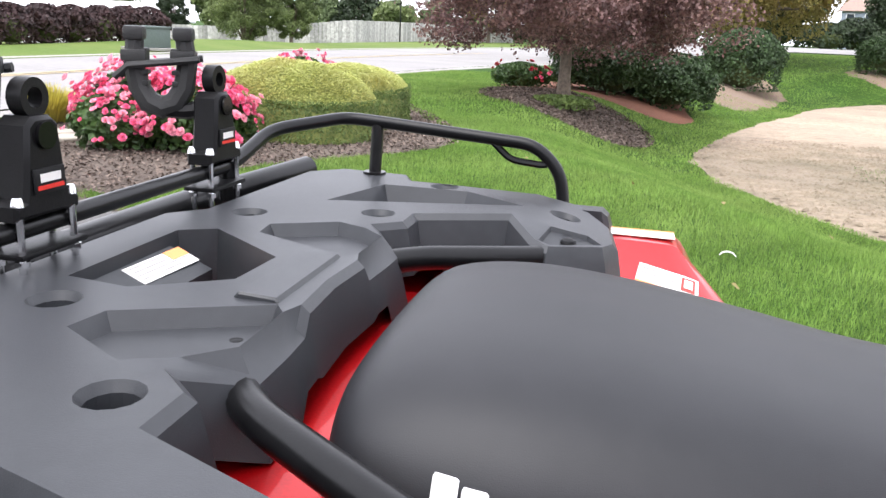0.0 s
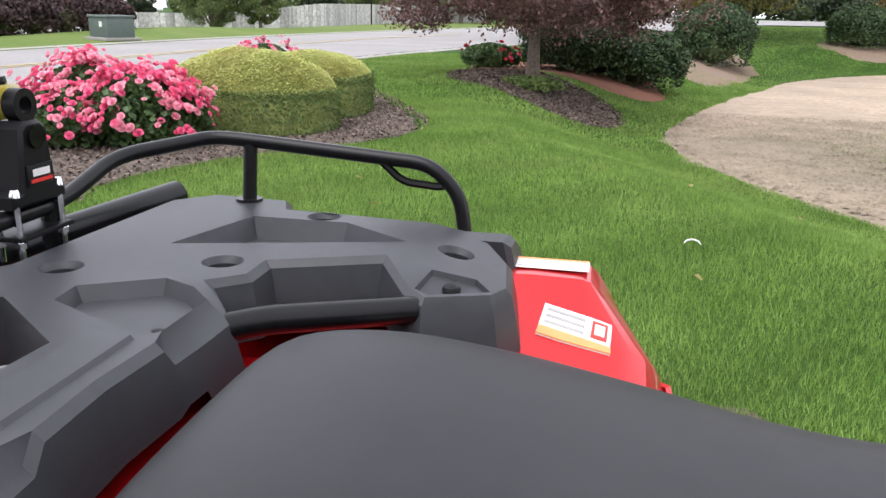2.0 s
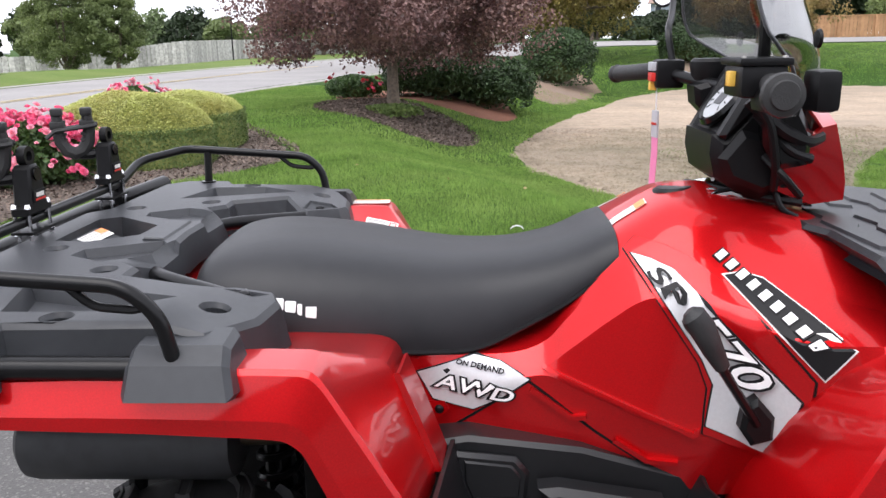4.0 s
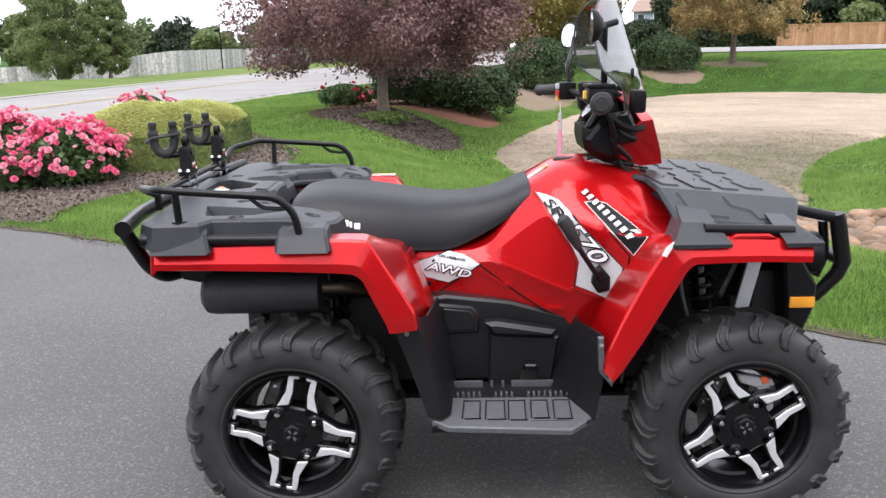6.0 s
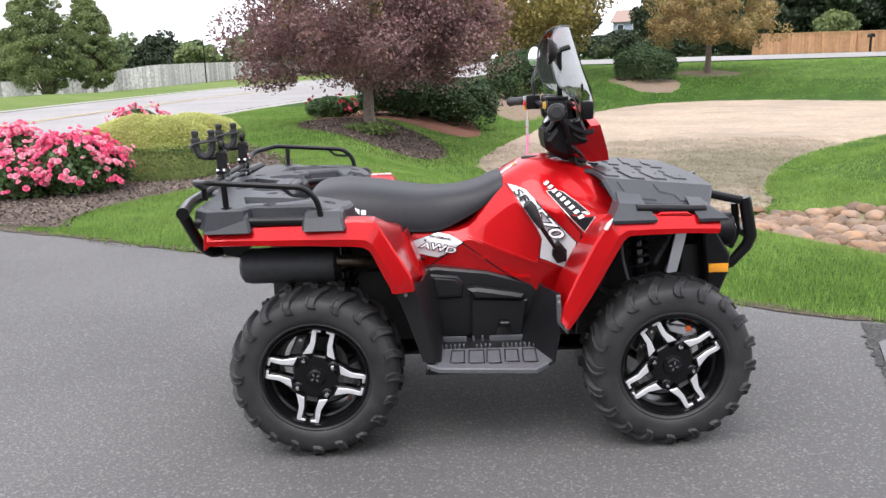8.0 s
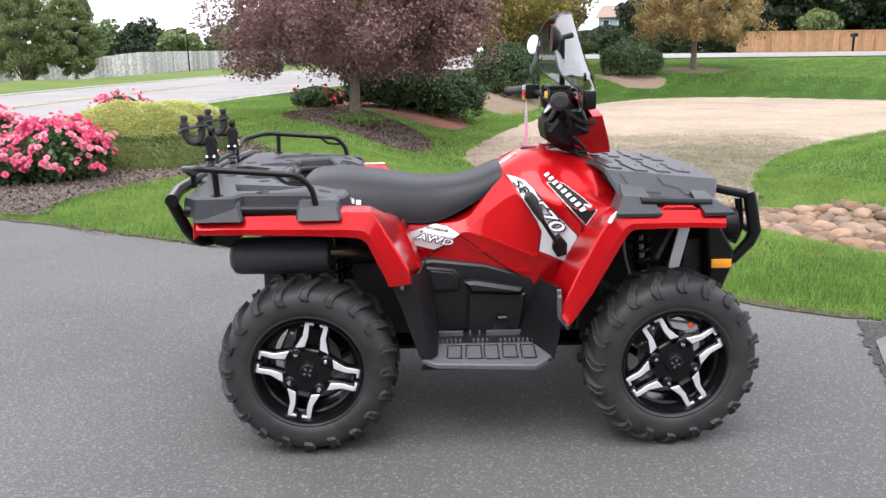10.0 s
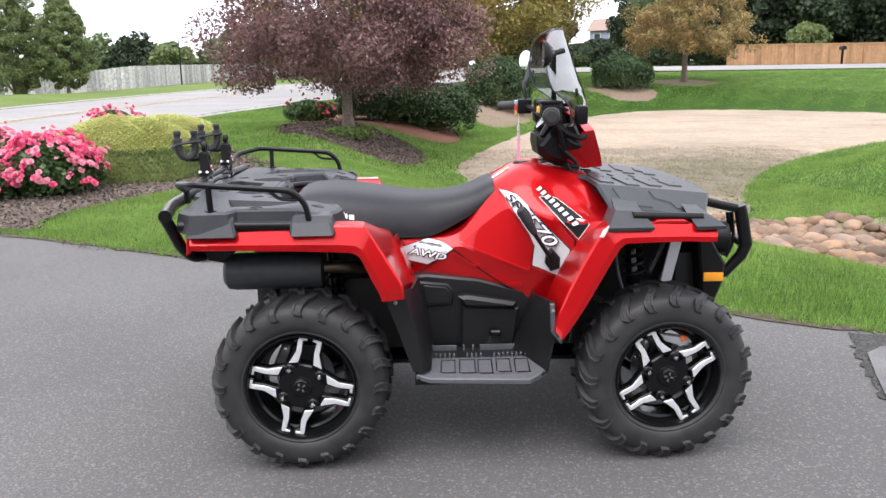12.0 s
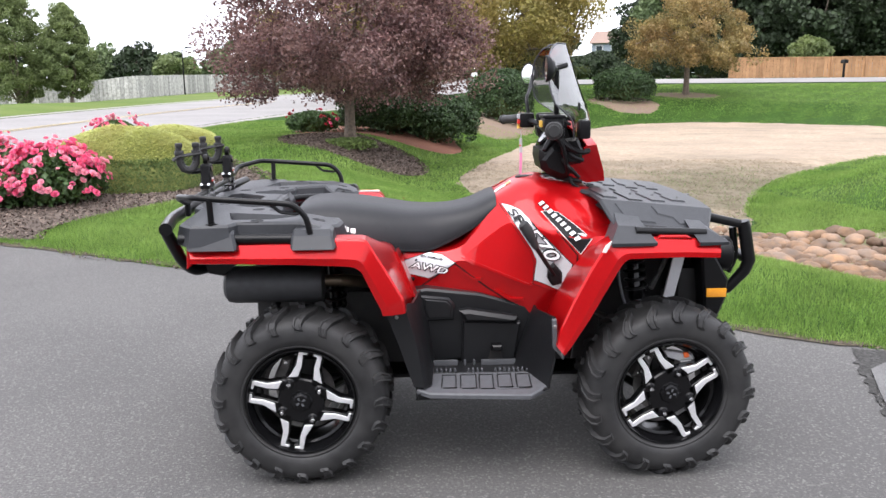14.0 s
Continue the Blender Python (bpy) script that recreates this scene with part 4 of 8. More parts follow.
def rose_bush(x, y, rx, ry, h, seed, flowers, label, kinds=(0, 0, 1, 1, 2), scale=1.0, leaves=5200):
    t = bush("rose_bush", x, y, rx, ry, h, "rose_leaf", label, "rose bush", seed, leaves, 0.045, 26, 0.4, group="rose bushes", dome=0.70)
    rs = np.random.RandomState(seed + 500)
    bm = bmesh.new()
    for k in range(14):
        a = rs.uniform(0, math.tau)
        e = Vector((math.cos(a) * rx * 0.7, math.sin(a) * ry * 0.7, h * rs.uniform(0.5, 0.95)))
        tube(bm, [(e.x * 0.12, e.y * 0.12, 0), (e.x * 0.5, e.y * 0.5, e.z * 0.6), e], [0.009, 0.006, 0.003], 5)
    part("stems", bm, M["rose_leaf"], t, "green stems")
    clusters = [(rs.uniform(0, math.tau), rs.rand() ** 0.6) for _ in range(max(6, flowers // 7))]
    for k in range(flowers):
        a, q = clusters[k % len(clusters)]
        a, q = a + rs.normal(0, 0.17), min(1.0, max(0.05, q + rs.normal(0, 0.08)))
        z = h * (1.0 - 0.60 * q ** 2.6) + rs.normal(0, 0.06) * h
        if k % 8 == 0:
            z = h * rs.uniform(0.2, 0.8)
            q = rs.uniform(0.85, 1.02)
        b = part("blossom", BLOSSOMS[kinds[rs.randint(len(kinds))]], None, t)
        out = Vector((math.cos(a) * q, math.sin(a) * q, 0.75 + rs.normal(0, 0.3)))
        b.matrix_basis = Matrix.Translation((math.cos(a) * rx * q * 1.06, math.sin(a) * ry * q * 1.06, max(0.08, z))) @ out.to_track_quat("Z", "Y").to_matrix().to_4x4() @ Matrix.Scale(scale * rs.uniform(0.55, 1.25), 4)
    return t


rose_bush(-3.75, 6.1, 0.60, 0.55, 0.68, 101, 520, "rose bush covered in pink blossoms in dark mulch", kinds=(0, 0, 1, 2, 2), scale=1.2)
rose_bush(-4.62, 6.62, 0.66, 0.5, 0.72, 102, 470, "rose bush covered in pink blossoms in dark mulch", kinds=(0, 0, 1, 2, 2), scale=1.2)
rose_bush(-4.3, 5.75, 0.45, 0.4, 0.55, 103, 130, "rose bush with pink blossoms in dark mulch", kinds=(0, 1, 2, 2), scale=1.0, leaves=2600)
rose_bush(-5.35, 12.6, 0.62, 0.5, 0.68, 104, 190, "pink rose bush behind the hedge beside the road", kinds=(0, 1, 2, 2), scale=1.4)
rose_bush(-2.3, 18.0, 0.8, 0.5, 0.6, 105, 26, "straggling red rose bush beside the junipers", kinds=(3, 3, 0), scale=1.7)


def tuft(x, y, r, h, n, seed, material, label, name="ornamental_grass"):
    rs = np.random.RandomState(seed)
    t = root(name, label, "ornamental grass", pose(x, y, float(land(x, y))))
    a, q = rs.uniform(0, math.tau, n), rs.rand(n) ** 0.5
    base = np.column_stack([np.cos(a) * q * r * 0.35, np.sin(a) * q * r * 0.35, np.zeros(n)])
    tip = np.column_stack([np.cos(a) * q * r, np.sin(a) * q * r, h * rs.uniform(0.6, 1.0, n) * (1 - 0.3 * q)])
    side = np.column_stack([-np.sin(a), np.cos(a), np.zeros(n)]) * 0.006
    mid = base * 0.5 + tip * 0.5 + np.array([0, 0, 0.12 * h])
    v = np.stack([base - side, base + side, mid + side, mid - side, tip], 1).reshape(-1, 3)
    i = np.arange(n) * 5
    f = [[k, k + 1, k + 2, k + 3] for k in i] + [[k + 3, k + 2, k + 4] for k in i]
    part("blades", np_mesh("blades", v, f), M[material], t)
    return t


tuft(-5.95, 6.98, 0.44, 0.52, 1500, 7, "yellow_tuft", "tuft of yellow ornamental grass beside the roses")

# stepping stones
for k, (x, y, r) in enumerate([(-5.22, 6.22, 0.17), (-4.93, 5.95, 0.17)]):
    bm = bmesh.new()
    lathe(bm, [(r * 0.96, 0.0), (r, 0.012), (r, 0.035), (r * 0.95, 0.045), (0.001, 0.047)], 28, axis="z")
    for v in bm.verts:
        v.co.x *= 1 + 0.03 * math.sin(v.co.y * 30 + k)
    ob = part("stepping_stone", bm, M["slab"])
    ob.matrix_basis = pose(x, y, float(land(x, y)) + 0.025)
    tagged(ob, "round tan stepping stone lying in mulch", "stepping stone", "stepping stones")

# an added, unseen dark wall behind the camera dims side light and reflections
wb = part("wall_behind", box(bmesh.new(), (-26, -13.4, -0.1), (26, -13.1, 4.2), 0), M["wall_dark"])
tagged(wb, "plain dark wall added out of view behind the driveway", "wall", kind="structure")

# transformer box by the road
u = root("utility_box", "grey-green electrical transformer box on a concrete pad", "utility box", pose(-16.4, 25.4, float(land(-16.4, 25.4)) + 0.02, 0, 0, -28))
part("pad", box(bmesh.new(), (-0.75, -0.65, 0), (0.75, 0.65, 0.1), 0.02), M["kerb"], u)
part("housing", box(bmesh.new(), (-0.6, -0.5, 0.1), (0.6, 0.5, 0.75), 0.03), M["utility"], u)
part("lid", box(bmesh.new(), (-0.63, -0.54, 0.75), (0.63, 0.54, 0.83), 0.03), M["utility"], u)
part("warning_label", box(bmesh.new(), (0.1, -0.506, 0.45), (0.28, -0.5005, 0.62), 0), M["sticker"], u, "pale warning label")


# fences: every board a piece of its own
def fence(name, line, h, board, gap, material, label, category, post_every=2.4, cap=False):
    t = root(name, label, category, kind="structure")
    bm = bmesh.new()
    box(bm, (0, 0, 0), (board - gap, 0.02, h), 0.004)
    me = bpy.data.meshes.new("board")
    bm.to_mesh(me)
    bm.free()
    me.materials.append(M[material])
    rs = np.random.RandomState(3)
    for (ax, ay), (bx, by) in zip(line, line[1:]):
        L = math.hypot(bx - ax, by - ay)
        a = math.degrees(math.atan2(by - ay, bx - ax))
        for k in range(int(L / board) + 1):
            s = k * board / L
            x, y = ax + (bx - ax) * s, ay + (by - ay) * s
            b = part("board", me, None, t)
            b.matrix_basis = pose(x, y, float(land(x, y)) + 0.03 + rs.normal(0, 0.008), 0, rs.normal(0, 0.25), a)
        bm = bmesh.new()
        for zr in (0.35, h - 0.3):
            nseg = max(1, int(L / 6))
            tube(bm, [(ax + (bx - ax) * i / nseg - 0.05 * math.sin(radians(a)), ay + (by - ay) * i / nseg + 0.07 * math.cos(radians(a)), float(land(ax + (bx - ax) * i / nseg, ay + (by - ay) * i / nseg)) + zr) for i in range(nseg + 1)], 0.04, 4)
        part("rail", bm, M[material], t)
        if cap:
            bm = bmesh.new()
            nseg = max(1, int(L / 6))
            tube(bm, [(ax + (bx - ax) * i / nseg, ay + (by - ay) * i / nseg, float(land(ax + (bx - ax) * i / nseg, ay + (by - ay) * i / nseg)) + h + 0.05) for i in range(nseg + 1)], 0.06, 4)
            part("cap_rail", bm, M[material], t)
            for k in range(int(L / post_every) + 1):
                s = min(1, k * post_every / L)
                x, y = ax + (bx - ax) * s, ay + (by - ay) * s
                z = float(land(x, y))
                p = part("post", box(bmesh.new(), (x - 0.06, y - 0.1, z), (x + 0.06, y + 0.02, z + h + 0.08), 0.01), M[material], t)
    return t


fence("fence_grey", [(-58.0, 42.0), (-40.0, 49.0), (-30.0, 53.0), (-22.0, 63.0), (-20.5, 80.0), (-15.0, 104.0)], 1.75, 0.36, 0.02, "grey_wood", "weathered grey board fence along the far side of the road", "fence")
fence("fence_cedar", [(23.6, 57.5), (53.0, 53.5)], 1.42, 0.24, 0.015, "red_wood", "new orange cedar board fence beside the far road", "fence", cap=True)
for k in range(9):
    bush("dark_red_shrub", -21.2 + 0.12 * k, 19.5 + 1.5 * k, 0.95, 0.95, 1.5, "red_shrub", "dark red-leaved shrub in a row before the grey fence", "shrub", 130 + k, 2600, 0.11, 16, 0.2, group="red shrub row")


# houses and far roofs
def house(x, y, rz, w, d, h, ridge, wall, roof, label, windows=True):
    t = root("house", label, "house", pose(x, y, float(land(x, y)), 0, 0, rz))
    bm = bmesh.new()
    box(bm, (-w / 2, -d / 2, -0.3), (w / 2, d / 2, h))
    g = [bm.verts.new(p) for p in ((-w / 2, -d / 2, h), (-w / 2, d / 2, h), (-w / 2, 0, h + ridge), (w / 2, -d / 2, h), (w / 2, d / 2, h), (w / 2, 0, h + ridge))]
    bm.faces.new((g[0], g[1], g[2]))
    bm.faces.new((g[3], g[5], g[4]))
    part("wall", bm, M[wall], t)
    for s in (-1, 1):
        bm = bmesh.new()
        o = 0.4
        drop = ridge * o / (d / 2)
        rows = [[(-w / 2 - o, s * (d / 2 + o), h - drop + 0.05), (w / 2 + o, s * (d / 2 + o), h - drop + 0.05)], [(-w / 2 - o, 0, h + ridge + 0.06), (w / 2 + o, 0, h + ridge + 0.06)]]
        shell(bm, rows, 0.12 * s)
        part("roof", bm, M[roof], t)
    if windows:
        for wx in np.arange(-w / 2 + 1.2, w / 2 - 0.6, 2.4):
            for wz in np.arange(0.9, h - 1.0, 2.6):
                win = part("window", box(bmesh.new(), (wx - 0.55, -d / 2 - 0.05, wz), (wx + 0.55, -d / 2 - 0.002, wz + 1.3), 0.01), M["white_trim"], t)
                part("pane", box(bmesh.new(), (wx - 0.46, -d / 2 - 0.06, wz + 0.09), (wx + 0.46, -d / 2 - 0.052, wz + 1.21), 0), M["house_glass"], win)
        for wz in np.arange(0.9, h - 1.0, 2.6):
            for wy in (-1.4, 1.4):
                win = part("window", box(bmesh.new(), (-w / 2 - 0.05, wy - 0.5, wz), (-w / 2 - 0.002, wy + 0.5, wz + 1.3), 0.01), M["white_trim"], t)
                part("pane", box(bmesh.new(), (-w / 2 - 0.06, wy - 0.42, wz + 0.09), (-w / 2 - 0.052, wy + 0.42, wz + 1.21), 0), M["house_glass"], win)
    return t


house(32.6, 127.0, -28, 7.5, 6.5, 5.2, 1.7, "siding", "roof", "two-storey blue-grey house with a brown roof")
house(56, 92.0, 10, 16, 10, 3.0, 2.2, "siding", "grey_roof", "grey-roofed house among tall trees", windows=False)
house(-46, 68, 30, 12, 9, 1.9, 1.4, "white_trim", "white_roof", "low building with a white roof behind the fence", windows=False)
house(-58, 56, 30, 12, 9, 2.7, 1.6, "white_trim", "white_roof", "low building with a white roof behind the fence", windows=False)

mb = root("mailbox", "dark mailbox on a post before the cedar fence", "mailbox", pose(29.6, 52.5, float(land(29.6, 52.5)) + 0.03))
part("post", box(bmesh.new(), (-0.06, -0.06, 0), (0.06, 0.06, 0.95), 0.01), M["dark"], mb)
bm = bmesh.new()
prism(bm, [(-0.13, 0.95), (0.13, 0.95), (0.13, 1.12), (0.08, 1.2), (-0.08, 1.2), (-0.13, 1.12)], "y", -0.28, 0.28, 0.01)
part("box", bm, M["dark"], mb)
lp = root("street_lamp", "thin dark lamp post before the grey fence", "lamp post", pose(-20.6, 72, float(land(-20.6, 72))))
bm = bmesh.new()
tube(bm, [(0, 0, 0), (0, 0, 3.9), (0.5, 0, 4.15)], [0.07, 0.05, 0.04], 8, 0.0)
part("pole", bm, M["dark"], lp)
part("lantern", box(bmesh.new(), (0.3, -0.12, 4.1), (0.8, 0.12, 4.22), 0.03), M["dark"], lp)


# river stones in the swale
STONES = []
for s in range(6):
    bm = bmesh.new()
    bmesh.ops.create_icosphere(bm, subdivisions=3, radius=1.0)
    for v in bm.verts:
        n3 = 1 + 0.22 * noise.noise(v.co * 1.1 + Vector((s * 9.1, 0, 0))) + 0.07 * noise.noise(v.co * 2.6 + Vector((0, s * 5.0, 0)))
        v.co = Vector((v.co.x * 1.2 * n3, v.co.y * 0.9 * n3, v.co.z * 0.62 * n3))
    for f in bm.faces:
        f.smooth = True
    me = bpy.data.meshes.new("river_stone")
    bm.to_mesh(me)
    bm.free()
    me.materials.append(M["stone"])
    STONES.append(me)
patch("stone_bed", [(x - 1.25, y - 0.55) for x, y in SWALE[:4]] + [(x + 1.2, y + 0.75) for x, y in SWALE[3::-1]], 0.02, 0.3, M["mud"], "brown soil under the river stones", "soil", rough_edge=0.06, taper=0.3)
rs = np.random.RandomState(77)
placed, loose = [], []
for k in range(9000):
    s = rs.rand() ** 1.2
    i = min(int(s * 3), 2)
    f = s * 3 - i
    (ax, ay), (bx, by) = SWALE[i], SWALE[i + 1]
    x, y = ax + (bx - ax) * f + rs.uniform(-1.25, 1.25), ay + (by - ay) * f + rs.uniform(-1.0, 1.0)
    r = rs.uniform(0.062, 0.125) * (1.0 if k < 1300 else 0.6)
    if float(seg_dist(np.array(x), np.array(y), SWALE)) > 1.15 or any((x - a) ** 2 + (y - b) ** 2 < (0.66 * (r + c)) ** 2 for a, b, c in placed):
        continue
    placed.append((x, y, r))
    shape = STONES[rs.randint(6)]
    stand = pose(x, y, float(land(x, y)) + r * 0.28, rs.uniform(-15, 15), rs.uniform(-15, 15), rs.uniform(0, 360)) @ Matrix.Scale(r, 4)
    if len(placed) > 290:
        loose.append((shape, stand))
        if len(loose) >= 330:
            break
        continue
    ob = part("river_stone", shape, None)
    ob.matrix_basis = stand
    tagged(ob, "smooth tan river stone lying in the swale", "stone", "river stones")

bm = bmesh.new()
for shape, stand in loose:
    first = len(bm.verts)
    bm.from_mesh(shape)
    bm.verts.ensure_lookup_table()
    for v in bm.verts[first:]:
        v.co = stand @ v.co
tagged(part("small_river_stones", bm, M["stone"]), "smaller tan river stones filling the swale", "stones", kind="stuff")

# a white plank by the stones, a white curl and fallen leaves on the grass
bm = bmesh.new()
shell(bm, [[(-0.5, -0.07, 0.05), (-0.5, 0.09, 0.07)], [(-0.1, -0.08, 0.09), (-0.1, 0.08, 0.10)], [(0.45, -0.03, 0.03), (0.45, 0.05, 0.04)]], 0.03)
ob = part("white_board", bm, M["white_trim"])
ob.matrix_basis = pose(3.05, 4.75, float(land(3.05, 4.75)) + 0.02, 0, 4, -52)
tagged(ob, "short white board lying at the edge of the stones", "board")
bm = bmesh.new()
tube(bm, [(-0.075, 0, 0.03), (-0.05, 0.02, 0.055), (0.0, 0.03, 0.065), (0.05, 0.02, 0.055), (0.075, -0.01, 0.03)], [0.004, 0.008, 0.009, 0.008, 0.004], 6)
ob = part("white_feather", bm, M["white_trim"])
ob.matrix_basis = pose(0.77, 3.95, 0.005) @ Matrix.Scale(0.6, 4)
tagged(ob, "small curved white feather lying on the grass", "feather")


# ---- the all-terrain vehicle: x ahead from the rear axle, y to its left, z up ----
atv = root("all_terrain_vehicle", "red and black four-wheel all-terrain vehicle parked on the asphalt", "ATV", pose(0, 0.03, 0))


def catmull(p, n):
    """n points on a smooth curve through the rows of p."""
    p = np.asarray(p, float)
    t = np.linspace(0, len(p) - 1, n)
    i = np.minimum(t.astype(int), len(p) - 2)
    f = (t - i).reshape((-1,) + (1,) * (p.ndim - 1))
    a, b, c, d = p[np.maximum(i - 1, 0)], p[i], p[i + 1], p[np.minimum(i + 2, len(p) - 1)]
    return 0.5 * ((2 * b) + (c - a) * f + (2 * a - 5 * b + 4 * c - d) * f ** 2 + (3 * b - a - 3 * c + d) * f ** 3)


def both(fn):
    """Builds a part on the near side and its mirror image on the far side."""
    for s in (-1, 1):
        fn(s)


# wheels
def lug(bm, R, W, a0, side, h=0.015, reach=0.0):
    """One tread lug: from the crown over the shoulder, hooked backwards, with a ridge along its end."""
    path = [(0.03 * W, R, 0.0), (0.20 * W, R - 0.001, 0.025), (0.34 * W, R - 0.004, 0.085), (0.43 * W, R - 0.014, 0.140), (0.472 * W, R - 0.025, 0.158), (0.492 * W, R - 0.034 - reach, 0.140), (0.497 * W, R - 0.037 - reach, 0.105)]
    rows = []
    for k, (y, r, da) in enumerate(path):
        wd = (0.024, 0.026, 0.030, 0.037, 0.034, 0.027, 0.018)[k] / R * 0.5
        up = (h, h, h, h * 0.8, h * 0.45, h * 0.2, h * 0.1)[k]
        oy = (0, 0, 0, 0.004, 0.008, 0.009, 0.008)[k]
        ring = []
        for sa, sr, low in ((-1.12, -0.012, 1), (-0.92, up, 0), (-0.55, up, 0), (-0.42, up - 0.003, 0.45), (0.42, up - 0.003, 0.45), (0.55, up, 0), (0.92, up, 0), (1.12, -0.012, 1)):
            a = a0 + da + sa * wd
            drop = oy * (1 - low) if low < 1 else (-0.008 if k > 2 else 0)
            ring.append((math.cos(a) * (r + sr), side * (y + drop), math.sin(a) * (r + sr)))
        rows.append(ring)
    g = skin(bm, rows)
    bm.faces.new(g[0])
    bm.faces.new(g[-1])


def wheel(W, turn, name="wheel"):
    """Gloss black alloy wheel with four open pairs of machined arms and a lugged tyre; its outer face looks to -y."""
    R = 0.302
    bm = bmesh.new()
    f = -W / 2 + 0.012
    lathe(bm, [(0.176, 0.08), (0.186, 0.085), (0.186, f + 0.02), (0.191, f + 0.008), (0.188, f), (0.183, f + 0.001), (0.179, f + 0.014), (0.172, f + 0.022), (0.168, f + 0.040), (0.160, f + 0.046), (0.154, f + 0.085), (0.150, 0.07), (0.176, 0.08)], 64, close=True)
    bm2 = bmesh.new()
    w = part(name, bm, M["gloss"], atv, "gloss black alloy wheel with machined silver spokes")
    # pale ring draws the reflection on the rim's inner lip
    inner = bmesh.new()
    lathe(inner, [(0.139, 0.030), (0.152, 0.022), (0.153, 0.040), (0.139, 0.046)], 48, close=True)
    part("inner_bead", inner, M["steel"], w, "pale metal ring for the reflection on the rim's inner lip")
    prof = [(0.183, 0.085), (0.193, W * 0.425), (0.200, W * 0.462), (0.206, W * 0.458), (0.212, W * 0.482), (0.228, W * 0.497), (0.246, W * 0.500), (0.262, W * 0.490), (0.278, W * 0.462), (0.290, W * 0.41), (R - 0.003, W * 0.28), (R, 0.0)]
    prof = prof + [(r, -y) for r, y in prof[-2::-1]] + [(0.178, -0.06), (0.178, 0.06)]
    lathe(bm2, prof, 72, close=True)
    n = 20
    part("tyre", bm2, M["rubber"], w, "black rubber tyre with deep hooked lugs", sharp=40)
    for q in (1, -1):
        made = []
        for reach in (0.0, 0.010):
            bl = bmesh.new()
            lug(bl, R, W, 0.0, q, 0.015, reach)
            made.append(part("tread_lug", bl, M["rubber"], w, sharp=24))
        for k in range(n):
            o = made[k] if k < 2 else part("tread_lug", made[k % 2].data, None, w)
            o.matrix_basis = pose(0, 0, 0, 0, -(k + (0.5 if q < 0 else 0)) * 360 / n, 0)
    a0 = radians(turn)

    def spin(r, o, a):
        return (math.cos(a) * r - math.sin(a) * o, math.sin(a) * r + math.cos(a) * o)
    hub = bmesh.new()
    edge = []
    for k in range(4):
        a = a0 + k * math.pi / 2
        edge += [spin(0.078, -0.050, a), spin(0.084, -0.026, a), spin(0.080, -0.020, a), spin(0.080, 0.020, a), spin(0.084, 0.026, a), spin(0.078, 0.050, a)]
    prism(hub, edge, "y", f + 0.014, f + 0.070, 0.005)
    hb = part("hub", hub, M["gloss"], w)
    cap = bmesh.new()
    lathe(cap, [(0.001, f + 0.001), (0.024, f + 0.002), (0.029, f + 0.006), (0.036, f + 0.008), (0.040, f + 0.014), (0.001, f + 0.016)], 8)
    part("hub_cap", cap, M["gloss"], hb, "black faceted centre cap")
    for k in range(4):
        mark = bmesh.new()
        a = a0 + (k + 0.5) * math.pi / 2
        prism(mark, [spin(0.006, -0.002, a), spin(0.017, -0.004, a), spin(0.017, 0.004, a), spin(0.006, 0.002, a)], "y", f - 0.0005, f + 0.004, 0.0005)
        part("cap_mark", mark, M["step"], hb)
    for k in range(4):
        a = a0 + k * math.pi / 2
        for m in (-1, 1):
            at = lambda r, o: spin(r, m * o, a)
            web = bmesh.new()
            prism(web, [at(0.060, 0.022), at(0.060, 0.064), at(0.078, 0.062), at(0.125, 0.0435), at(0.155, 0.0435), at(0.180, 0.044), at(0.183, 0.004), at(0.168, 0.004), at(0.160, 0.018), at(0.125, 0.0165), at(0.088, 0.020)], "y", f + 0.014, f + 0.052, 0.003)
            arm = part("spoke", web, M["gloss"], w)
            fa = bmesh.new()
            prism(fa, [at(0.086, 0.027), at(0.077, 0.058), at(0.125, 0.0400), at(0.152, 0.0405), at(0.166, 0.0410), at(0.176, 0.0385), at(0.177, 0.010), at(0.169, 0.010), at(0.167, 0.025), at(0.152, 0.0235), at(0.125, 0.0215)], "y", f + 0.010, f + 0.020, 0.0015)
            part("spoke_face", fa, M["alloy"], arm, "machined silver spoke face")
        a2 = a + math.pi / 4 - 0.04
        c2, s2 = math.cos(a2) * 0.075, math.sin(a2) * 0.075
        boss = bmesh.new()
        lathe(boss, [(0.001, f + 0.010), (0.013, f + 0.010), (0.018, f + 0.014), (0.020, f + 0.05), (0.001, f + 0.05)], 16, (c2, 0, s2))
        part("lug_seat", boss, M["gloss"], w)
        nut = bmesh.new()
        lathe(nut, [(0.001, f - 0.008), (0.006, f - 0.007), (0.0092, f - 0.003), (0.0095, f + 0.010), (0.0115, f + 0.012), (0.001, f + 0.013)], 6, (c2, 0, s2))
        part("lug_nut", nut, M["chrome"], w, "chromed wheel nut")
    disc = bmesh.new()
    lathe(disc, [(0.055, 0.012), (0.104, 0.012), (0.104, 0.017), (0.055, 0.017)], 36, close=True)
    part("brake_disc", disc, M["steel"], w, "bare steel brake disc")
    knuckle = bmesh.new()
    box(knuckle, (-0.045, -0.005, -0.11), (0.045, 0.06, 0.12), 0.02)
    tube(knuckle, [(0, -0.02, 0), (0, 0.06, 0)], 0.055, 20)
    part("knuckle", knuckle, M["frame_black"], w, "dark cast knuckle behind the wheel")
    cal = bmesh.new()
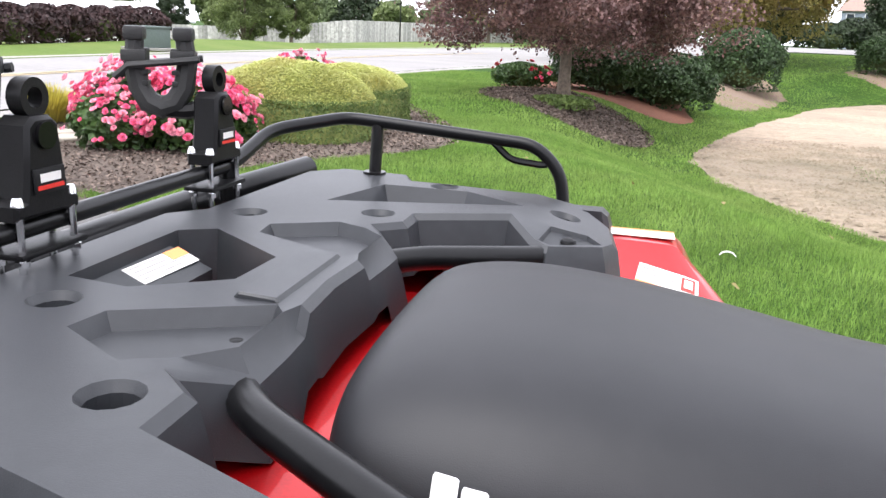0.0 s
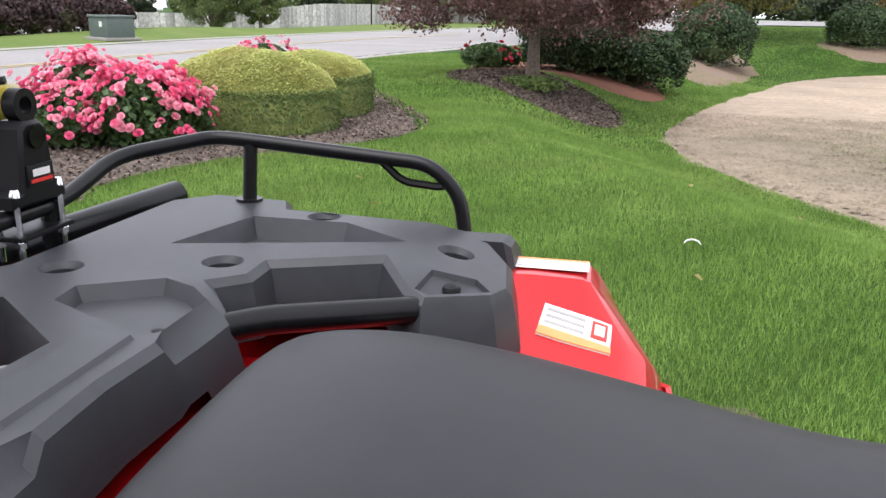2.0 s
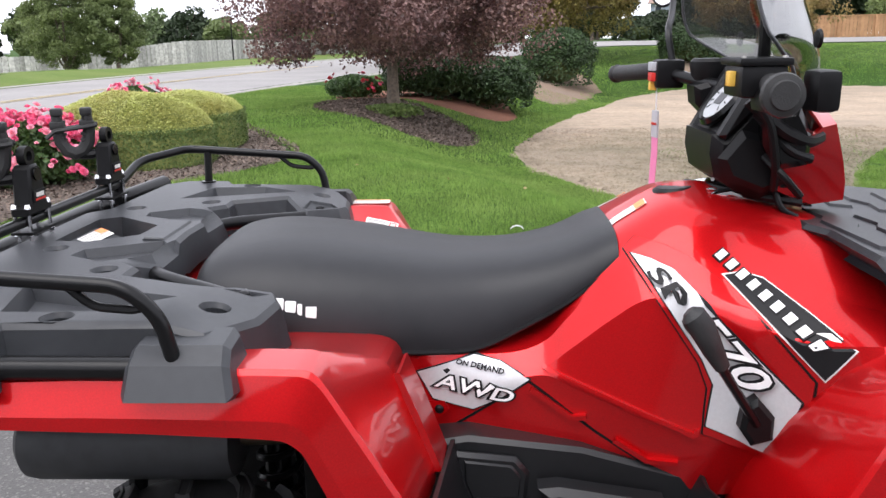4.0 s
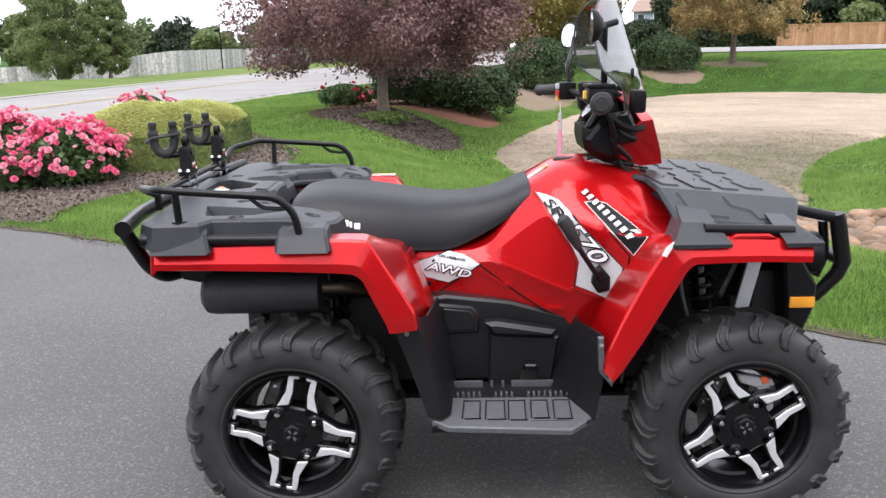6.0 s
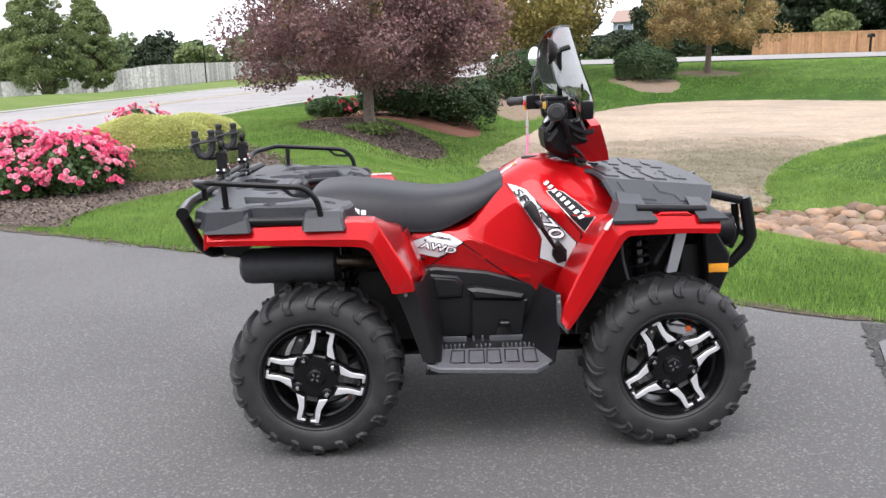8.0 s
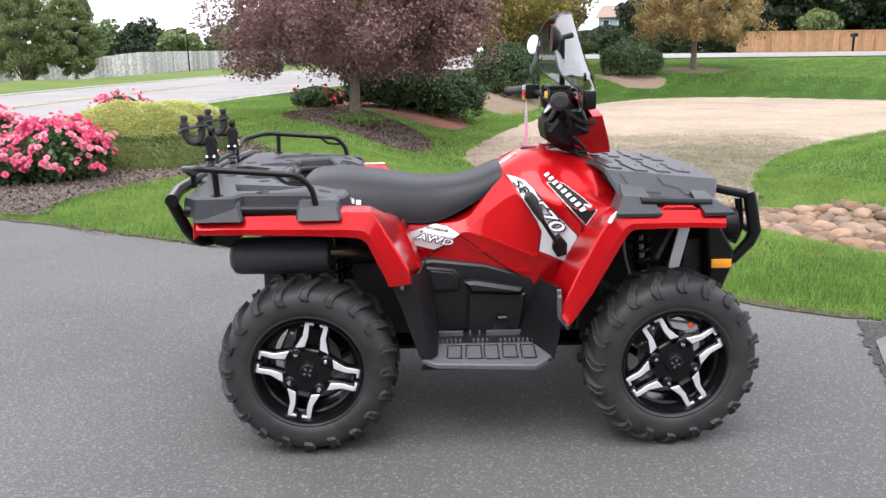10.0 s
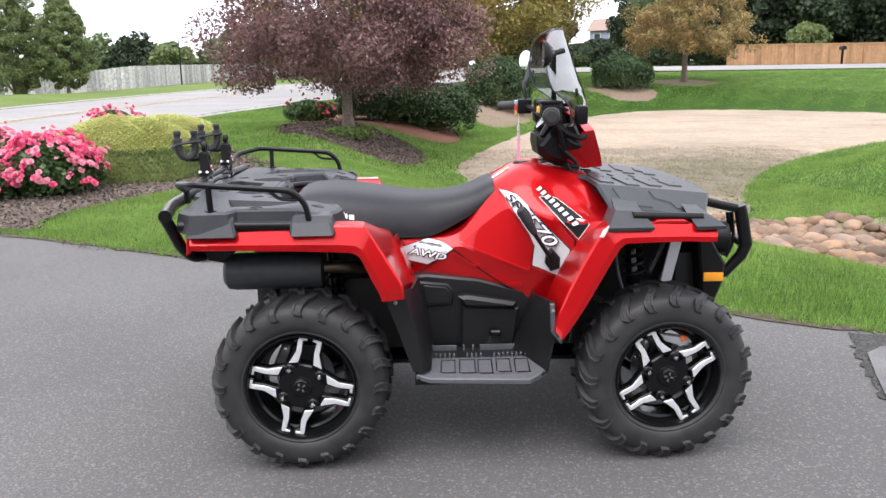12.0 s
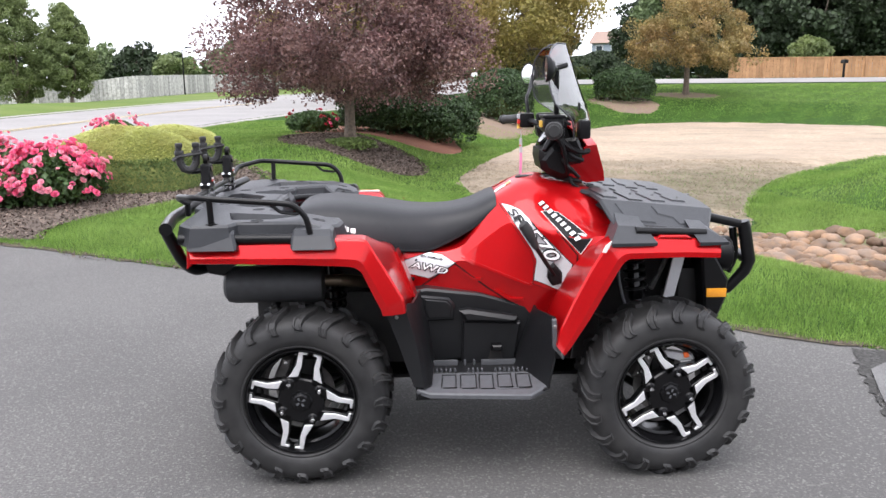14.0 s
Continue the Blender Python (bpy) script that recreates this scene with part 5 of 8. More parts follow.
    prism(cal, [(-0.115, 0.035), (-0.075, 0.125), (-0.035, 0.128), (-0.045, 0.085), (-0.070, 0.030)], "y", -0.014, 0.050, 0.008)
    ca = part("brake_caliper", cal, M["steel"], w, "cast metal brake caliper")
    for px, pz in ((-0.095, 0.055), (-0.060, 0.110)):
        bolt = bmesh.new()
        lathe(bolt, [(0.001, -0.022), (0.007, -0.021), (0.008, -0.013), (0.001, -0.012)], 6, (px, 0, pz))
        part("caliper_bolt", bolt, M["chrome"], ca)
    return w


wr = wheel(0.25, -13)
wr.matrix_basis = pose(0.0, -0.475, 0.312)
copy_thing(wr, pose(0.0, 0.475, 0.312, 0, 0, 180))
wf = wheel(0.21, 31)
wf.matrix_basis = pose(1.283, -0.485, 0.312, 0, 0, 3)
copy_thing(wf, pose(1.283, 0.485, 0.312, 0, 0, 180))

tagf = bmesh.new()
prism(tagf, [(1.338, 0.446), (1.356, 0.446), (1.364, 0.428), (1.346, 0.424)], "y", -0.520, -0.526, 0.001)
part("caliper_tag", tagf, M["orange_tag"], atv, "bright orange marker on the front brake")
bm = bmesh.new()
prism(bm, [(1.270, 0.452), (1.300, 0.447), (1.375, 0.435), (1.385, 0.415), (1.330, 0.410), (1.285, 0.425)], "y", -0.490, -0.519, 0.003)
part("caliper_bracket", bm, M["decal_silver"], atv, "pale metal bracket behind the spokes")

# body shell: tank cover and side panels, smooth on top, with two hard creases along each side
SECT = [  # x; middle, tank edge, shoulder, upper crease, lower crease, bottom as (half width, height)
    (0.26, [(0, .80), (.13, .80), (.185, .775), (.197, .730), (.202, .66), (.20, .60)]),
    (0.36, [(0, .78), (.14, .78), (.195, .755), (.205, .722), (.211, .66), (.212, .60)]),
    (0.50, [(0, .765), (.14, .765), (.200, .750), (.219, .728), (.232, .708), (.234, .60)]),
    (0.575, [(0, .79), (.13, .79), (.198, .770), (.231, .738), (.240, .724), (.246, .59)]),
    (0.62, [(0, .84), (.13, .84), (.192, .815), (.237, .772), (.253, .708), (.253, .585)]),
    (0.69, [(0, .94), (.12, .93), (.178, .888), (.240, .828), (.272, .682), (.264, .57)]),
    (0.75, [(0, .985), (.11, .97), (.180, .925), (.246, .866), (.288, .660), (.273, .55)]),
    (0.82, [(0, 1.02), (.11, 1.0), (.195, .940), (.272, .868), (.300, .640), (.284, .53)]),
    (0.90, [(0, 1.025), (.12, 1.0), (.22, .925), (.315, .845), (.325, .640), (.300, .53)]),
    (0.98, [(0, 1.005), (.13, .985), (.27, .895), (.370, .830), (.375, .690), (.340, .62)]),
    (1.08, [(0, .975), (.16, .96), (.33, .875), (.435, .850), (.455, .830), (.42, .80)]),
    (1.20, [(0, .94), (.2, .93), (.38, .865), (.49, .856), (.505, .846), (.49, .82)]),
]
xs_b = np.array([s[0] for s in SECT])
prof_b = np.array([s[1] for s in SECT])
rows_x = catmull(xs_b[:, None], 56)[:, 0]
rows_p = catmull(prof_b, 56)
grid = []
for x, pr in zip(rows_x, rows_p):
    top = catmull(pr[:3], 13)
    side_line = [pr[i] + (pr[i + 1] - pr[i]) * k / 4 for i in (2, 3, 4) for k in range(1, 5)]
    half = np.concatenate([top, side_line])
    grid.append([(x, -a, b) for a, b in half[::-1]] + [(x, a, b) for a, b in half[1:]])
bm = bmesh.new()
shell(bm, grid, -0.006)
body = part("body_panel", bm, M["red"], atv, "glossy red tank cover and side panels", sharp=11)

from mathutils.bvhtree import BVHTree
tree_b = BVHTree.FromPolygons([v.co.copy() for v in body.data.vertices], [list(p.vertices) for p in body.data.polygons])


def on_body(x, z, side, lift):
    hit, nrm, _, _ = tree_b.ray_cast(Vector((x, side * 1.2, z)), Vector((0, -side, 0)))
    if hit is None:
        return Vector((x, side * 0.25, z))
    if nrm.y * side < 0:
        nrm = -nrm
    return hit + nrm * lift


def decal(name, outline, material, side=-1, lift=0.002, parent=None, label="", step=0.02):
    """A thin film with a rim, laid on the side of the body along an outline in x and z."""
    from mathutils.geometry import delaunay_2d_cdt
    pts = []
    m = len(outline)
    for i in range(m):
        a, b = np.array(outline[i]), np.array(outline[(i + 1) % m])
        k = max(1, int(np.hypot(*(b - a)) / step))
        pts += [tuple(a + (b - a) * j / k) for j in range(k)]
    nb = len(pts)
    lo, hi = np.min(pts, 0), np.max(pts, 0)
    X, Y = np.meshgrid(np.arange(lo[0] + step / 2, hi[0], step), np.arange(lo[1] + step / 2, hi[1], step))
    X, Y = X.ravel(), Y.ravel()
    ok = inside(X, Y, pts) & (seg_dist(X, Y, pts, True) > 0.4 * step) if len(X) else np.zeros(0, bool)
    allp = [Vector(p) for p in pts] + [Vector((a, b)) for a, b in zip(X[ok], Y[ok])]
    vs, _, fs, _, _, _ = delaunay_2d_cdt(allp, [(i, (i + 1) % nb) for i in range(nb)], [], 1, 1e-6)
    bm = bmesh.new()
    bv = [bm.verts.new(on_body(v.x, v.y, side, lift)) for v in vs]
    lowv = [bm.verts.new(on_body(v.x, v.y, side, -0.001)) for v in vs]
    for f in fs:
        c = sum((vs[i] for i in f), Vector((0, 0))) / 3
        if inside(np.array(c.x), np.array(c.y), pts):
            bm.faces.new([bv[i] for i in f])
    for e in [e for e in bm.edges if len(e.link_faces) == 1]:
        i, j = bv.index(e.verts[0]), bv.index(e.verts[1])
        bm.faces.new((bv[i], bv[j], lowv[j], lowv[i]))
    for v in [v for v in bm.verts if not v.link_faces]:
        bm.verts.remove(v)
    return part(name, bm, material, parent or body, label)


def stroke(a, b, w):
    """A slim four-cornered outline from a to b."""
    d = (Vector(b) - Vector(a)).normalized() * 0.5 * w
    n = Vector((-d.y, d.x))
    a, b = Vector(a), Vector(b)
    return [tuple(a - n), tuple(b - n), tuple(b + n), tuple(a + n)]


def lettering(name, text, origin, right, up, size, material, parent, extrude=0.0006, label="", shear=0.0, width=1.0, project=None, bold=0.022):
    """Words in the built-in font, as a mesh of their own, in the plane of right and up."""
    cu = bpy.data.curves.new(name, "FONT")
    cu.body, cu.size, cu.extrude, cu.shear, cu.align_x, cu.align_y = text, size, extrude, shear, "CENTER", "CENTER"
    cu.offset = size * bold
    cu.resolution_u = 3
    tmp = new(name, cu)
    bpy.context.view_layer.update()
    me = bpy.data.meshes.new_from_object(tmp.evaluated_get(bpy.context.evaluated_depsgraph_get()))
    bpy.data.objects.remove(tmp)
    r, u, o = Vector(right).normalized() * width, Vector(up).normalized(), Vector(origin)
    n = r.cross(u).normalized()
    for v in me.vertices:
        p = o + r * v.co.x + u * v.co.y
        if project:
            q = project(p)
            v.co = q + n * v.co.z
        else:
            v.co = p + n * v.co.z
    me.materials.clear()
    me.materials.append(material)
    return part(name, me, material, parent, label)


def along(a, b, n, w, h, slant=0.0):
    """n slim four-cornered outlines in a row from a to b."""
    a, b = Vector(a), Vector(b)
    d = (b - a).normalized()
    up = Vector((-d.y, d.x))
    out = []
    for k in range(n):
        c = a.lerp(b, (k + 0.5) / n)
        lean = up * 0.5 * h + d * slant * h
        out.append([tuple(c - d * w / 2 - lean), tuple(c + d * w / 2 - lean), tuple(c + d * w / 2 + lean), tuple(c - d * w / 2 + lean)])
    return out


STRIP = [(0.734, 0.922), (0.762, 0.918), (0.795, 0.906), (0.854, 0.847), (0.972, 0.732), (0.962, 0.690), (0.936, 0.634), (0.842, 0.662), (0.847, 0.700), (0.852, 0.735), (0.834, 0.776), (0.784, 0.852)]
for side in (-1, 1):
    badge = [(0.350, 0.718), (0.385, 0.728), (0.452, 0.748), (0.500, 0.738), (0.548, 0.716), (0.500, 0.680), (0.450, 0.655), (0.412, 0.663), (0.378, 0.670)]
    decal("badge_border", offset(badge, -0.0025), M["decal_black"], side, 0.0030)
    awd = decal("badge", badge, M["decal_silver"], side, 0.0042, label="pale silver side badge with lettering")
    # raised moulding that carries the slanting stripe, with a dark gap round it
    ridge = [(0.722, 0.930), (0.742, 0.948), (0.785, 0.942), (0.826, 0.926), (0.868, 0.895), (0.925, 0.838), (0.985, 0.768), (0.982, 0.700), (0.940, 0.620), (0.838, 0.646), (0.840, 0.690), (0.843, 0.725), (0.828, 0.768), (0.775, 0.848)]
    decal("panel_gap", offset(ridge, -0.003), M["dark"], side, 0.0014)
    rid = decal("stripe_panel", ridge, M["red"], side, 0.0065, label="raised red panel under the stripe")
    decal("stripe_border", offset(STRIP, -0.003), M["decal_black"], side, 0.0078, parent=rid)
    strip = decal("side_stripe", STRIP, M["decal_silver"], side, 0.0125, label="pale silver slanting stripe with the model number")
    fieldo = [(0.875, 0.905), (0.905, 0.909), (0.935, 0.902), (0.985, 0.866), (1.028, 0.832), (0.996, 0.776), (0.940, 0.835)]
    decal("field_border", offset(fieldo, -0.0022), M["sticker"], side, 0.0016)
    decal("stripe_field", fieldo, M["decal_black"], side, 0.0026, label="black slanted name panel")
    for q in along((0.870, 0.938), (0.992, 0.822), 9, 0.0100, 0.0180, 0.16):
        decal("name_bar_edge", offset(q, -0.0020), M["decal_black"], side, 0.0034, step=0.05)
        decal("name_bar", q, M["white"], side, 0.0042, step=0.05)
    # mouldings: a pressed line under the upper facet and two small chevrons
    for a, b, wd in (((0.574, 0.737), (0.826, 0.640), 0.007), ((0.826, 0.640), (0.830, 0.652), 0.007), ((0.552, 0.699), (0.624, 0.652), 0.009), ((0.622, 0.652), (0.648, 0.657), 0.009), ((0.696, 0.618), (0.752, 0.584), 0.009), ((0.750, 0.584), (0.803, 0.583), 0.009)):
        decal("rib", stroke(a, b, wd), M["red"], side, 0.010, step=0.03)
    for a, b, wd in (((0.548, 0.712), (0.660, 0.630), 0.0045), ((0.660, 0.630), (0.775, 0.556), 0.0045), ((0.395, 0.606), (0.548, 0.712), 0.0045)):
        decal("panel_gap", stroke(a, b, wd), M["dark"], side, 0.0012, step=0.03)
    for x, z in ((0.346, 0.757), (0.388, 0.651)):
        p = on_body(x, z, side, 0.0)
        decal("rivet_tab", [(x - 0.018, z + 0.014), (x + 0.010, z + 0.016), (x + 0.018, z), (x + 0.004, z - 0.018), (x - 0.012, z - 0.014)], M["red"], side, 0.005, label="small raised fixing tab")
        b2 = bmesh.new()
        lathe(b2, [(0.001, 0.012), (0.005, 0.0115), (0.008, 0.008), (0.009, 0.0), (0.001, -0.001)], 12, tuple(p))
        if side < 0:
            for v in b2.verts:
                v.co.y = 2 * p.y - v.co.y
        part("rivet", b2, M["dark"], body)

    def flat(p, s=side):
        return on_body(p.x, p.z, s, 0.0085)

    def flat_strip(p, s=side):
        return on_body(p.x, p.z, s, 0.0195)
    lettering("badge_letters", "AWD", (0.450, 0, 0.694), (-side, 0, side * 0.16), (0.05, 0, 1), 0.034, M["decal_black"], awd, 0.0006, "black outline of the drive letters", 0.3, 1.65, flat, 0.085)
    lettering("badge_face_letters", "AWD", (0.450, 0, 0.694), (-side, 0, side * 0.16), (0.05, 0, 1), 0.034, M["white"], awd, 0.0014, "white drive letters", 0.3, 1.65, flat, 0.012)
    lettering("badge_small_letters", "ON DEMAND", (0.462, 0, 0.729), (-side, 0, side * 0.16), (0.05, 0, 1), 0.0115, M["decal_black"], awd, 0.0006, "", 0.25, 1.25, flat)
    lettering("model_letters", "SP", (0.778, 0, 0.884), (0.70 * -side, 0, 0.71 * side), (0.71, 0, 0.70), 0.037, M["decal_black"], strip, 0.0006, "black model letters", 0.25, 1.5, flat_strip, 0.02)
    lettering("number", "570", (0.866, 0, 0.800), (0.68 * -side, 0, 0.73 * side), (0.73, 0, 0.68), 0.069, M["decal_black"], strip, 0.0006, "black outline of the side number", 0.3, 1.35, flat_strip, 0.06)
    lettering("number_face", "570", (0.866, 0, 0.800), (0.68 * -side, 0, 0.73 * side), (0.73, 0, 0.68), 0.069, M["white"], strip, 0.0016, "white side number", 0.3, 1.35, flat_strip, 0.01)

# fuel cap recess, tank stickers
bm = bmesh.new()
lathe(bm, [(0.001, 0.028), (0.045, 0.026), (0.055, 0.016), (0.058, 0.0), (0.001, -0.01)], 24, axis="z")
part("fuel_cap", bm, M["dark"], atv, "black ribbed fuel cap").matrix_basis = pose(0.838, -0.022, 1.008, 0, -4, 0) @ Matrix.Diagonal((0.72, 0.66, 0.45, 1))


def on_top(x, y, lift):
    hit, nrm, _, _ = tree_b.ray_cast(Vector((x, y, 1.6)), Vector((0, 0, -1)))
    return (hit + Vector((0, 0, lift))) if hit else Vector((x, y, 1.0))


def top_sticker(x0, x1, ya, yb, w):
    """A paper sticker laid on the tank, along a slanting line."""
    made = []
    for (p, q, mt, nm, lift) in ((0.0, 1.0, "sticker", "warning_sticker", 0.0016), (0.72, 0.97, "orange", "sticker_band", 0.0026)):
        bm = bmesh.new()
        rows = []
        for k in range(9):
            f = p + (q - p) * k / 8
            x, y = x0 + (x1 - x0) * f, ya + (yb - ya) * f
            rows.append([on_top(x, y + w * g, lift) for g in (-0.5, 0, 0.5)])
        shell(bm, rows, 0.001)
        made.append(part(nm, bm, M[mt], made[0] if made else body, "" if made else "white warning sticker"))


top_sticker(0.703, 0.772, 0.112, 0.118, 0.034)
top_sticker(0.703, 0.778, -0.066, -0.052, 0.026)

# seat
SEAT = [  # x, top z at the middle, half width, side bottom z
    (-0.064, 0.882, 0.13, 0.846), (-0.053, 0.907, 0.19, 0.840), (-0.02, 0.932, 0.235, 0.826), (0.06, 0.943, 0.255, 0.804), (0.16, 0.938, 0.255, 0.780), (0.28, 0.921, 0.24, 0.770), (0.38, 0.906, 0.22, 0.762),
    (0.46, 0.903, 0.20, 0.762), (0.54, 0.907, 0.185, 0.795), (0.62, 0.925, 0.175, 0.838), (0.68, 0.951, 0.17, 0.882), (0.712, 0.961, 0.165, 0.905)]
pars = catmull(np.array(SEAT), 46)
rows = []
for x, zt, hw, zb in pars:
    prof = [(hw * a, zb + b * (zt - zb)) for a, b in ((1.0, 0), (0.985, 0.22), (0.93, 0.48), (0.84, 0.70), (0.68, 0.875), (0.40, 0.975), (0, 1))]
    half = catmull(np.array(prof), 19)
    rows.append([(x, -a, b) for a, b in half] + [(x, a, b) for a, b in half[-2::-1]])
bm = bmesh.new()
g = skin(bm, rows)
bm.faces.new(g[0])
bm.faces.new(g[-1])
seat = part("seat", bm, M["vinyl"], atv, "matte black vinyl saddle seat", sharp=60)
bm = bmesh.new()
tube(bm, [(x, -hw * 0.985, zb - 0.002) for x, zt, hw, zb in pars], 0.006, 6)
part("seat_welt", bm, M["dark"], seat)
tree_s = BVHTree.FromPolygons([v.co.copy() for v in seat.data.vertices], [list(p.vertices) for p in seat.data.polygons])


def on_seat(p, side, lift=0.0012):
    hit, nrm, _, _ = tree_s.ray_cast(Vector((p[0], side * 0.6, p[2])), Vector((0, -side, 0)))
    return (hit + Vector((0, side * lift, 0))) if hit else Vector(p)


# maker's name on the seat: white shapes only
for side in (-1, 1):
    for k in range(7):
        x0 = 0.040 + 0.0212 * k - (0.007 if k == 6 else 0)
        z0 = 0.876 - 0.0052 * k
        w = 0.0185 if k not in (5,) else 0.008
        q = [(x0 + 0.002, z0 - 0.0085), (x0 + w - 0.001, z0 - 0.0105), (x0 + w, z0 - 0.008), (x0 + w, z0 + 0.006), (x0 + w - 0.002, z0 + 0.0075), (x0 + 0.001, z0 + 0.0085), (x0, z0 + 0.007), (x0, z0 - 0.006)]
        bm = bmesh.new()
        a = [bm.verts.new(on_seat((x, 0, z), side, 0.0018)) for x, z in q]
        b = [bm.verts.new(on_seat((x, 0, z), side, -0.001)) for x, z in q]
        bm.faces.new(a)
        ring_wall(bm, a, b)
        part("seat_mark", bm, M["white"], seat, "white printed maker's mark")

# fenders: a lip swept over the wheel and down to the footwell
def fender(s, path, low, inner, sunk, label, valley=0.40):
    """path: the upper rim line, low: the lower rim line, sunk / inner: where the sheet meets the body (x, z and y)."""
    keys = np.array([[*p, *q, *w, y] for p, q, w, y in zip(path, low, sunk, inner)], float)
    d = np.concatenate([[0], np.cumsum(np.hypot(*np.diff(keys[:, :2], axis=0).T))])
    fine = np.column_stack([np.interp(np.linspace(0, d[-1], 72), d, col) for col in keys.T])
    for _ in range(1):
        fine[1:-1] = 0.25 * fine[:-2] + 0.5 * fine[1:-1] + 0.25 * fine[2:]
    rows = []
    for px, pz, lx, lz, wx, wz, y in fine:
        mid = lambda f: (px + (lx - px) * f, pz + (lz - pz) * f)
        flat = 0.010 + 0.062 * float(np.clip((pz - 0.845) / 0.02, 0, 1))
        row = [(wx, y, wz - 0.035), (wx, valley, wz), (px, 0.580 - flat, pz), (px, 0.580, pz), (mid(0.08)[0], 0.586, mid(0.08)[1]), (mid(0.70)[0], 0.606, mid(0.70)[1]), (mid(0.97)[0], 0.608, mid(0.97)[1]), (lx, 0.603, lz), (lx, 0.575, lz + 0.004)]
        rows.append([(x, s * yy, z) for x, yy, z in row])
    bm = bmesh.new()
    skin(bm, rows)
    return part("fender", bm, M["red"], atv, label, sharp=14)


rear_fenders = {}


def make_rear(s):
    path = [(-0.335, 0.868), (-0.20, 0.870), (0.0, 0.876), (0.16, 0.882), (0.236, 0.880), (0.252, 0.860), (0.303, 0.773), (0.362, 0.672), (0.366, 0.622)]
    low = [(-0.335, 0.808), (-0.20, 0.806), (0.0, 0.800), (0.16, 0.792), (0.200, 0.788), (0.222, 0.772), (0.252, 0.705), (0.284, 0.640), (0.288, 0.622)]
    sunk = [(-0.335, 0.846), (-0.20, 0.842), (0.0, 0.838), (0.16, 0.838), (0.290, 0.830), (0.318, 0.815), (0.350, 0.73), (0.386, 0.635), (0.388, 0.612)]
    f = rear_fenders[s] = fender(s, path, low, [0.19, 0.19, 0.2, 0.2, 0.2, 0.2, 0.21, 0.22, 0.22], sunk, "glossy red rear fender")
    bm = bmesh.new()
    prism(bm, [(-0.335, 0.80), (-0.335, 0.865), (-0.345, 0.86), (-0.35, 0.79)], "y", s * 0.2, s * 0.60, 0.003)
    part("fender_end", bm, M["red"], f)
    bm = bmesh.new()
    rail = [(0.323, 0.798), (0.336, 0.765), (0.352, 0.725), (0.370, 0.675), (0.387, 0.628)]
    shell(bm, [[(x - 0.004, s * 0.402, z), (x + 0.012, s * 0.396, z - 0.002), (x + 0.017, s * 0.300, z - 0.006)] for x, z in rail], 0.006 * s)
    part("fender_flange", bm, M["red"], f, sharp=20)
    if s < 0:
        return
    st = part("fender_sticker", box(bmesh.new(), (-0.07, -0.022, 0), (0.07, 0.022, 0.001), 0), M["sticker"], f, "white sticker with small print")
    st.matrix_basis = pose(0.163, s * 0.552, 0.8835, 0, 0, 0)
    for k in range(4):
        part("print_line", box(bmesh.new(), (-0.062, -0.015 + 0.008 * k, 0.001), (0.055 - 0.01 * (k % 2), -0.012 + 0.008 * k, 0.0015), 0), M["print_grey"], st)
    part("sticker_band", box(bmesh.new(), (-0.07, 0.0165, 0.001), (0.07, 0.022, 0.0016), 0), M["orange"], st)


both(make_rear)


def make_front(s):
    path = [(1.425, 0.860), (1.30, 0.868), (1.18, 0.872), (1.078, 0.872), (1.045, 0.856), (0.99, 0.765), (0.93, 0.645), (0.888, 0.545), (0.880, 0.495)]
    low = [(1.418, 0.803), (1.30, 0.806), (1.18, 0.804), (1.112, 0.802), (1.092, 0.785), (1.045, 0.700), (0.985, 0.590), (0.925, 0.495), (0.905, 0.470)]
    sunk = [(1.42, 0.845), (1.30, 0.850), (1.18, 0.852), (1.08, 0.845), (1.02, 0.80), (0.955, 0.72), (0.91, 0.62), (0.885, 0.53), (0.88, 0.48)]
    f = fender(s, path, low, [0.3, 0.32, 0.36, 0.40, 0.36, 0.31, 0.29, 0.28, 0.28], sunk, "glossy red front fender")
    bm = bmesh.new()
    prism(bm, [(1.20, 0.866), (1.22, 0.879), (1.31, 0.878), (1.33, 0.866)], "y", s * 0.50, s * 0.588, 0.004)
    part("fender_ridge", bm, M["red"], f)
    q = bmesh.new()
    prism(q, [(1.022, 0.828), (1.033, 0.850), (1.052, 0.866), (1.047, 0.848), (1.034, 0.825)], "y", s * 0.600, s * 0.608, 0.001)
    part("fender_mark", q, M["sticker"], f, "white wedge-shaped sticker")


both(make_front)

